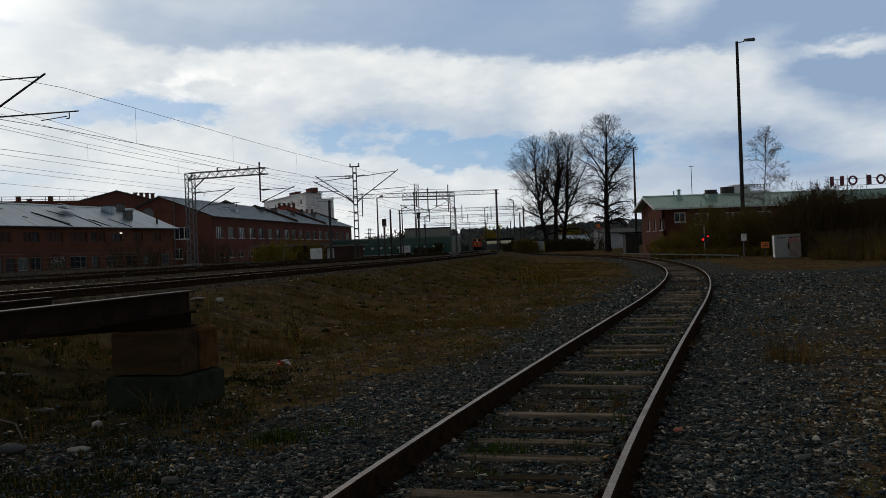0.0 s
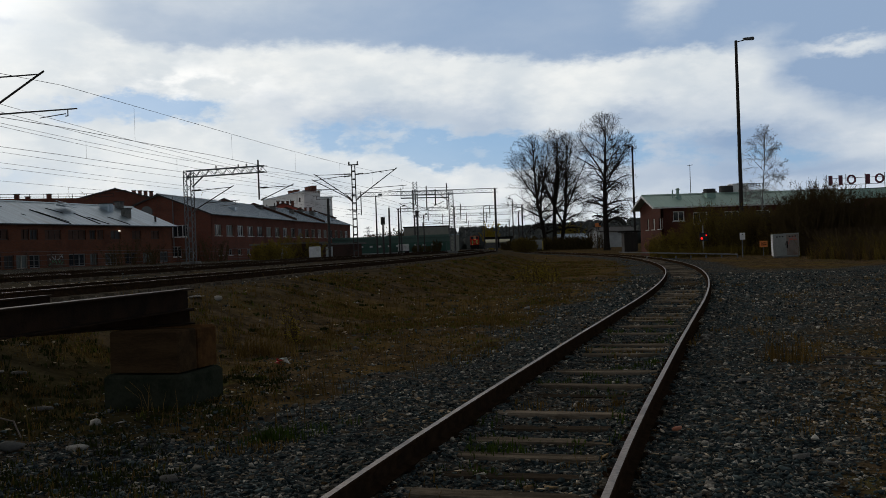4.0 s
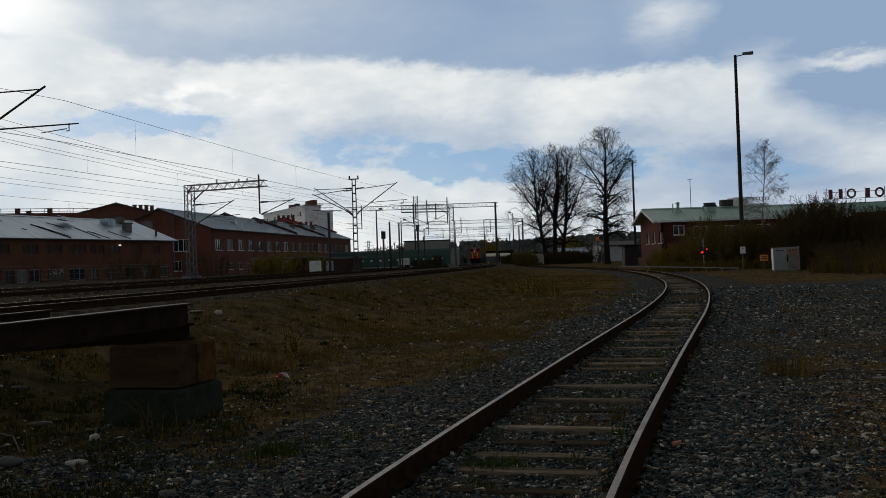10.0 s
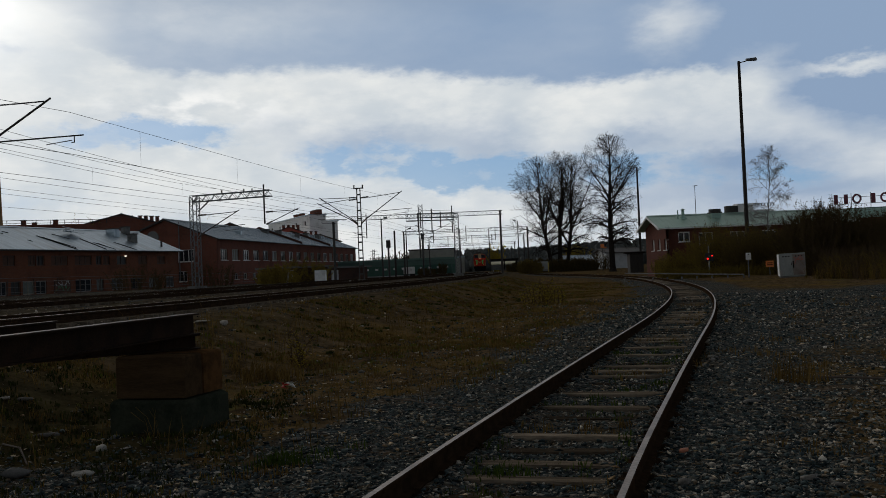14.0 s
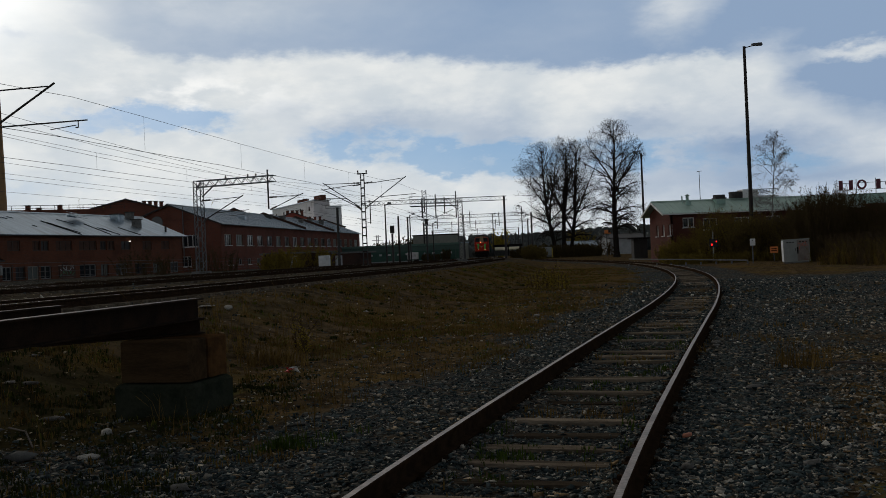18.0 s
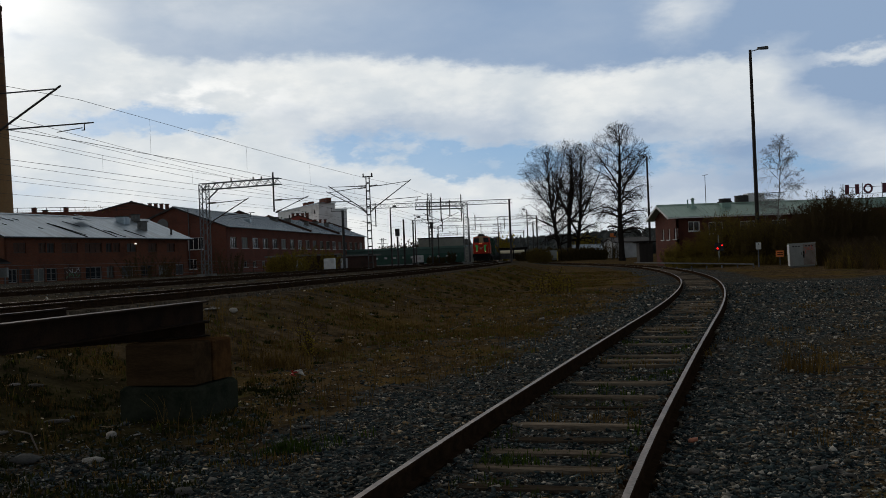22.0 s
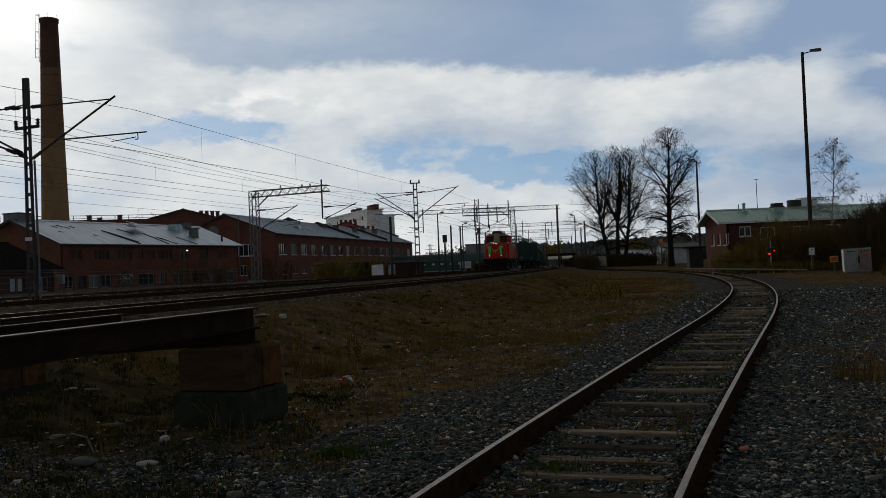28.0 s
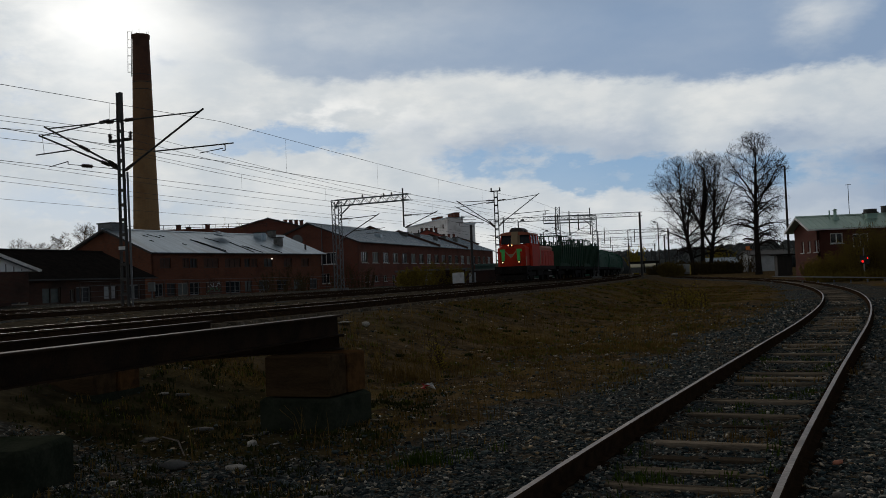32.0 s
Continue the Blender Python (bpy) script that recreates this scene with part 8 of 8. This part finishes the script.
def tufts(name, label, count, seed, area, blade, height, material, width=0.006):
    """Blades of grass in clumps."""
    rnd = random.Random(seed)
    V, F = [], []
    made = 0
    while made < count:
        x, y, dens = area(rnd)
        if rnd.random() > dens:
            made += 0.02
            continue
        z = ground_z(x, y)
        for _ in range(rnd.randint(4, blade)):
            a = rnd.uniform(0, 6.28)
            h = height * rnd.uniform(0.4, 1.2)
            bx, by = x + rnd.gauss(0, 0.05), y + rnd.gauss(0, 0.05)
            lx, ly = math.cos(a) * h * rnd.uniform(0.1, 0.7), math.sin(a) * h * rnd.uniform(0.1, 0.7)
            w = width * (1 + y * 0.06)
            wx, wy = -math.sin(a) * w, math.cos(a) * w
            o = len(V)
            V += [(bx - wx, by - wy, z - 0.02), (bx + wx, by + wy, z - 0.02), (bx + lx * 0.4 + wx * 0.7, by + ly * 0.4 + wy * 0.7, z + h * 0.6), (bx + lx * 0.4 - wx * 0.7, by + ly * 0.4 - wy * 0.7, z + h * 0.6), (bx + lx, by + ly, z + h * 0.92), (bx + lx * 0.99, by + ly * 0.99, z + h * 0.93)]
            F += [(o, o + 1, o + 2, o + 3), (o + 3, o + 2, o + 4, o + 5)]
        made += 1
    ob = new(name, np_mesh(name, np.array(V), np.array(F), material))
    return tagged(ob, label, "grass", kind="stuff")


def meadow(rnd):
    y = 5.5 + 75 * rnd.random() ** 2.2
    x = rnd.uniform(max(TRACK_A(y) + 2.0, -0.55 * y - 1), SIDING(y) - 1.6)
    n = noise.noise(Vector((x * 0.5, y * 0.5, 3.0))) * 0.9 + noise.noise(Vector((x * 1.7, y * 1.7, 5.0))) * 0.5
    return x, y, 0.95 * step(n, -0.35, 0.35) * step(SIDING(y) - x, 1.6, 4.0) * (0.3 + 0.7 * step(y, 8.0, 11.0)) * (0.15 if x < -2.4 and y < 13 else 1.0) * (0.15 + 0.85 * step(noise.noise(Vector((x * 0.22, y * 0.22, 9.0))) + 0.25 * noise.noise(Vector((x, y, 2.0))), -0.15, 0.25))


def verge(rnd):
    y = 5.0 + 30 * rnd.random() ** 1.3
    x = SIDING(y) + (rnd.uniform(1.2, 9.0) if rnd.random() < 0.8 else rnd.uniform(-0.6, 0.6))
    n = noise.noise(Vector((x * 0.7, y * 0.7, 13.0)))
    return x, y, 0.8 * step(n, 0.12, 0.5)


tufts("dry_grass", "dry brown grass and dead stalks on the bank", 8000, 5, meadow, 9, 0.075, M_DRYGRASS, 0.0045)
tufts("green_grass", "sparse green moss and new grass on the bank", 2200, 6, meadow, 10, 0.06, M_GREENGRASS, 0.005)
tufts("verge_grass", "thin dry grass in the gravel", 420, 7, verge, 8, 0.10, M_DRYGRASS, 0.004)


def reeds(rnd):
    x = 24.6 + 19.0 * rnd.random()
    y = 60.0 - 0.33 * (x - 24.0) + rnd.gauss(0.5, 2.4)
    return x, y, 0.08 + 0.92 * step(noise.noise(Vector((x * 0.45, y * 0.45, 51.0))) + 0.5 * noise.noise(Vector((x * 1.7, y * 1.7, 5.0))), -0.2, 0.4)


def crossing_weeds(rnd):
    x = 19.0 + 9.0 * rnd.random()
    return x, 82.5 + rnd.uniform(-1.5, 1.5), 0.8


for sd, n, h, m_ in ((16, 1100, 1.5, M_BUDWEED), (19, 1500, 0.85, M_DRYGRASS), (20, 900, 1.9, M_TWIG), (21, 1200, 0.6, M_BUDDARK)):
    tufts("tall_weeds", "tall dead olive and brown weeds along the gravel edge", n, sd, reeds, 10, h, m_, 0.0022)
tufts("tall_weeds", "dead olive weeds by the crossing", 500, 17, crossing_weeds, 10, 0.9, M_BUDWEED, 0.003)


def stalks(rnd):
    y = 8.5 + 22 * rnd.random()
    x = rnd.uniform(max(TRACK_A(y) + 2.5, -0.5 * y), SIDING(y) - 2.2)
    return x, y, 0.1 if x < -1.6 and y < 13.5 else 0.7


tufts("dead_stalks", "tall thin dead weed stalks", 230, 8, stalks, 5, 0.42, M_DRYGRASS, 0.0028)


def rail_weeds(rnd):
    y = 5.0 + 14 * rnd.random() ** 1.2
    x = SIDING(y) + rnd.uniform(-0.66, 0.66)
    return x, y, step(noise.noise(Vector((x * 1.5, y * 1.5, 33.0))), 0.05, 0.4)


M_FRESHGREEN = mat("fresh_green_weeds", (0.035, 0.06, 0.008), (0.08, 0.12, 0.02), 0.95, 1.2, 0.0, spec=0.0)
tufts("track_weeds", "small green weeds growing between the rails", 170, 9, rail_weeds, 9, 0.075, M_FRESHGREEN, 0.004)


def tuft_at(px, py, spread, n, seed, h, material, label):
    tufts("grass_tuft", label, n, seed, lambda r: (px + r.gauss(0, spread), py + r.gauss(0, spread), 1.0), 12, h, material, 0.004)


tuft_at(-1.42, 8.36, 0.16, 30, 10, 0.13, M_FRESHGREEN, "dense green grass tuft on the bank")
tuft_at(0.32, 7.48, 0.12, 14, 11, 0.1, M_FRESHGREEN, "green grass tuft between the rails")
tuft_at(4.42, 12.22, 0.15, 14, 12, 0.32, M_DRYGRASS, "dark dead weed stalks in the gravel")
tuft_at(5.3, 15.5, 0.7, 22, 13, 0.1, M_DRYGRASS, "dry weed patch in the gravel")
tuft_at(-3.0, 15.6, 0.3, 40, 14, 0.3, M_DRYGRASS, "tawny dead grass clump on the bank")


def under_girders(rnd):
    y = 5.5 + 8.5 * rnd.random()
    x = rnd.uniform(max(TRACK_A(y) + 2.2, -0.55 * y - 1), -2.0)
    return x, y, 0.2 + 0.8 * step(noise.noise(Vector((x * 1.2, y * 1.2, 41.0))), -0.1, 0.4)


M_MOSS = mat("dark_moss", (0.024, 0.03, 0.009), (0.055, 0.062, 0.018), 0.95, 1.5, 0.0, spec=0.0)
tufts("moss_clumps", "dark moss and flattened grass round the girders", 1300, 15, under_girders, 12, 0.045, M_MOSS, 0.006)


def bank_slope(rnd):
    y = 14.0 + 56 * rnd.random() ** 1.3
    x = TRACK_A(y) + rnd.uniform(2.2, 6.5)
    return x, y, 0.5


tufts("moss_clumps", "dark moss clumps on the slope of the bank", 240, 18, bank_slope, 26, 0.05, M_MOSS, 0.012)


# ---- the stack of old girders on blocks ----
M_TIMBER = mat("brown_baulk_timber", (0.036, 0.024, 0.014), (0.085, 0.052, 0.027), 0.95, 3, 0.7, 0, 40, dirt=(0.025, 0.018, 0.012), stretch=(0.4, 3, 3), spec=0.0)
M_RUSTTIMBER = mat("rust_stained_timber", (0.06, 0.032, 0.015), (0.14, 0.07, 0.028), 0.95, 3, 0.7, 0, 40, dirt=(0.035, 0.022, 0.013), stretch=(0.4, 3, 3), spec=0.0)
M_BLOCK = mat("dark_mossy_concrete", (0.018, 0.023, 0.016), (0.045, 0.05, 0.035), 0.95, 3, 0.6, 0, 30, dirt=(0.02, 0.022, 0.016), spec=0.0)


def girder(name, end, far, depth, width, label, flange=0.016, web=0.014):
    """An I-section girder from one end to the other, its top at the given height."""
    g = thing(name, Matrix.Identity(4), label, "girder", "old steel girders")
    a, b = Vector(end), Vector(far)
    h, w = depth, width / 2
    for nm, z0, z1, ww in (("top_flange", -flange, 0.0, w), ("web", -h + flange, -flange, web / 2), ("bottom_flange", -h, -h + flange, w)):
        lip = 0.004 if nm == "top_flange" else 0
        part(nm, Mesh().prism([(-ww, z0), (ww, z0), (ww - lip, z1), (-ww + lip, z1)], a, b), M_RUST, g)
    up = Vector((0, 0, 0.003))
    # worn top drawn as a pale strip, its highlight put into the colour
    part("worn_strip", Mesh().prism([(-w * 0.7, -0.001), (w * 0.7, -0.001), (w * 0.7, 0.001), (-w * 0.7, 0.001)], a + up, b + up), M_HIGHLIGHTTOP, g, "pale worn strip carrying the highlight along the top")
    return g


M_HIGHLIGHTTOP = mat("worn_top_highlight", (0.04, 0.029, 0.022), (0.14, 0.104, 0.082), 0.7, 5, 0.3, 0.1, 60, dirt=(0.05, 0.03, 0.02), stretch=(1, 0.3, 1), spec=0.2)
E0 = Vector((-2.97, 11.02, 1.235))
E1 = Vector((-4.55, 3.0, 1.235))
girder("steel_girder", E0, E1, 0.24, 0.17, "long rusty steel girder with a pale highlit top flange")
girder("steel_girder", (-4.35, 10.5, 1.235), (-5.75, 3.0, 1.235), 0.2, 0.1, "second rusty steel girder lying alongside")
girder("steel_girder", (-3.0, 11.2, 0.99), (-4.5, 10.15, 0.99), 0.17, 0.34, "short dark steel beam packed under the girders")


def pile(c, ang, label):
    m = thing("support_block", pose(c[0], c[1], 0, 0, 0, ang), label, "support block", "blocks under the girders")
    z = ground_z(c[0], c[1])
    part("concrete_block", block((0, 0, (z + 0.36) / 2 - 0.05), (0.98, 0.95, 0.42 - z), 0.04), M_BLOCK, m)
    for k in range(2):
        part("baulk", block((0.02 * k, -0.22 + 0.43 * k, 0.585), (0.84, 0.41, 0.455), 0.02), M_TIMBER if k == 0 else M_RUSTTIMBER, m, "brown weathered timber baulk" if k == 0 else "rusty orange brown timber baulk")
    return m


pile((-3.18, 10.75), -14, "square timber baulks stacked on a mossy concrete block")
pile((-6.1, 10.9), -10, "timber baulks on a concrete block under the second girder")
lowb = thing("support_block", pose(-5.02, 7.25, -0.1, 0, 0, 3), "dark concrete block lying by the girders", "support block", "blocks under the girders")
part("concrete_block", block((0, 0, 0.2), (1.15, 0.85, 0.6), 0.04), M_BLOCK, lowb)

# stones and litter that stand out
lone_stone(-4.85, 20.5, 0.2, 7, "large pale grey boulder on the bank", M_PALEROCK, flat=0.8)
lone_stone(-5.25, 20.2, 0.13, 8, "flat pale stone beside the boulder", M_PALEROCK, flat=0.7)
lone_stone(-3.46, 9.32, 0.12, 9, "pale flat stone on the ground", M_PALEROCK, flat=0.8)
lone_stone(-3.28, 8.38, 0.11, 10, "pale flat stone among the gravel", M_PALEROCK, flat=0.6)
lone_stone(-3.86, 8.35, 0.17, 12, "dark rounded stone under the girders", M_CONCRETE, flat=1.1)
lone_stone(-3.6, 10.1, 0.11, 13, "grey rounded stone by the concrete block", M_CONCRETE, flat=1.0)
lone_stone(-2.31, 25.0, 0.07, 15, "small white stone on the bank", M_PALEROCK)
lt = thing("litter", (-2.42, 13.9, ground_z(-2.42, 13.9)), "crumpled red and white wrapper on the grass", "litter")
rnd_l = random.Random(3)
for k in range(3):
    me = Mesh()
    pts = [(rnd_l.uniform(-0.1, 0.1) + 0.04 * k, rnd_l.uniform(-0.06, 0.06), rnd_l.uniform(0.01, 0.13)) for _ in range(6)]
    me.add(pts, [(0, 1, 2), (1, 2, 3), (2, 3, 4), (3, 4, 5), (0, 2, 4)])
    part("crumpled_paper", me, M_SIGNRED2 if k == 0 else M_PAINTWHITE, lt)
lone_stone(1.9, 7.9, 0.06, 14, "small orange brick fragment beside the rail", mat("brick_fragment", (0.4, 0.13, 0.07), (0.5, 0.2, 0.12), 0.9, 8, 0.2))
M_STICK = mat("grey_stick", (0.08, 0.06, 0.045), (0.14, 0.11, 0.09), 0.9, 8, 0.2)


def stick(pts, r, label):
    me = Mesh()
    for p, q in zip(pts[:-1], pts[1:]):
        me.tube((*p[:2], ground_z(*p[:2]) + p[2]), (*q[:2], ground_z(*q[:2]) + q[2]), r, r * 0.8, 5)
    return single("stick", me, M_STICK, label, "stick", "fallen sticks")


stick(((4.6, 12.4, 0.03), (5.0, 12.3, 0.05), (5.5, 12.0, 0.03), (5.9, 11.9, 0.02)), 0.018, "dark fallen branch lying on the gravel")
stick(((-0.9, 12.2, 0.03), (-0.5, 11.7, 0.05), (-0.2, 11.2, 0.02)), 0.010, "pale thin stick lying on the bank")
stick(((-4.6, 9.7, 0.03), (-4.2, 9.2, 0.10), (-4.0, 8.9, 0.02)), 0.010, "pale thin stick under the girders")


# ---- what moves ----
def motions():
    for ob, back in TRAIN:
        rows = []
        for k in range(33):
            y = 329.8 - 7.86 * k + back
            sl = TRACK_B(y + 4) - TRACK_B(y - 4)
            rows.append((float(k), pose(TRACK_B(y), y, main_top(y), 0, 0, math.degrees(math.atan2(-sl, 8.0)))))
        walk(ob, rows)


motions()
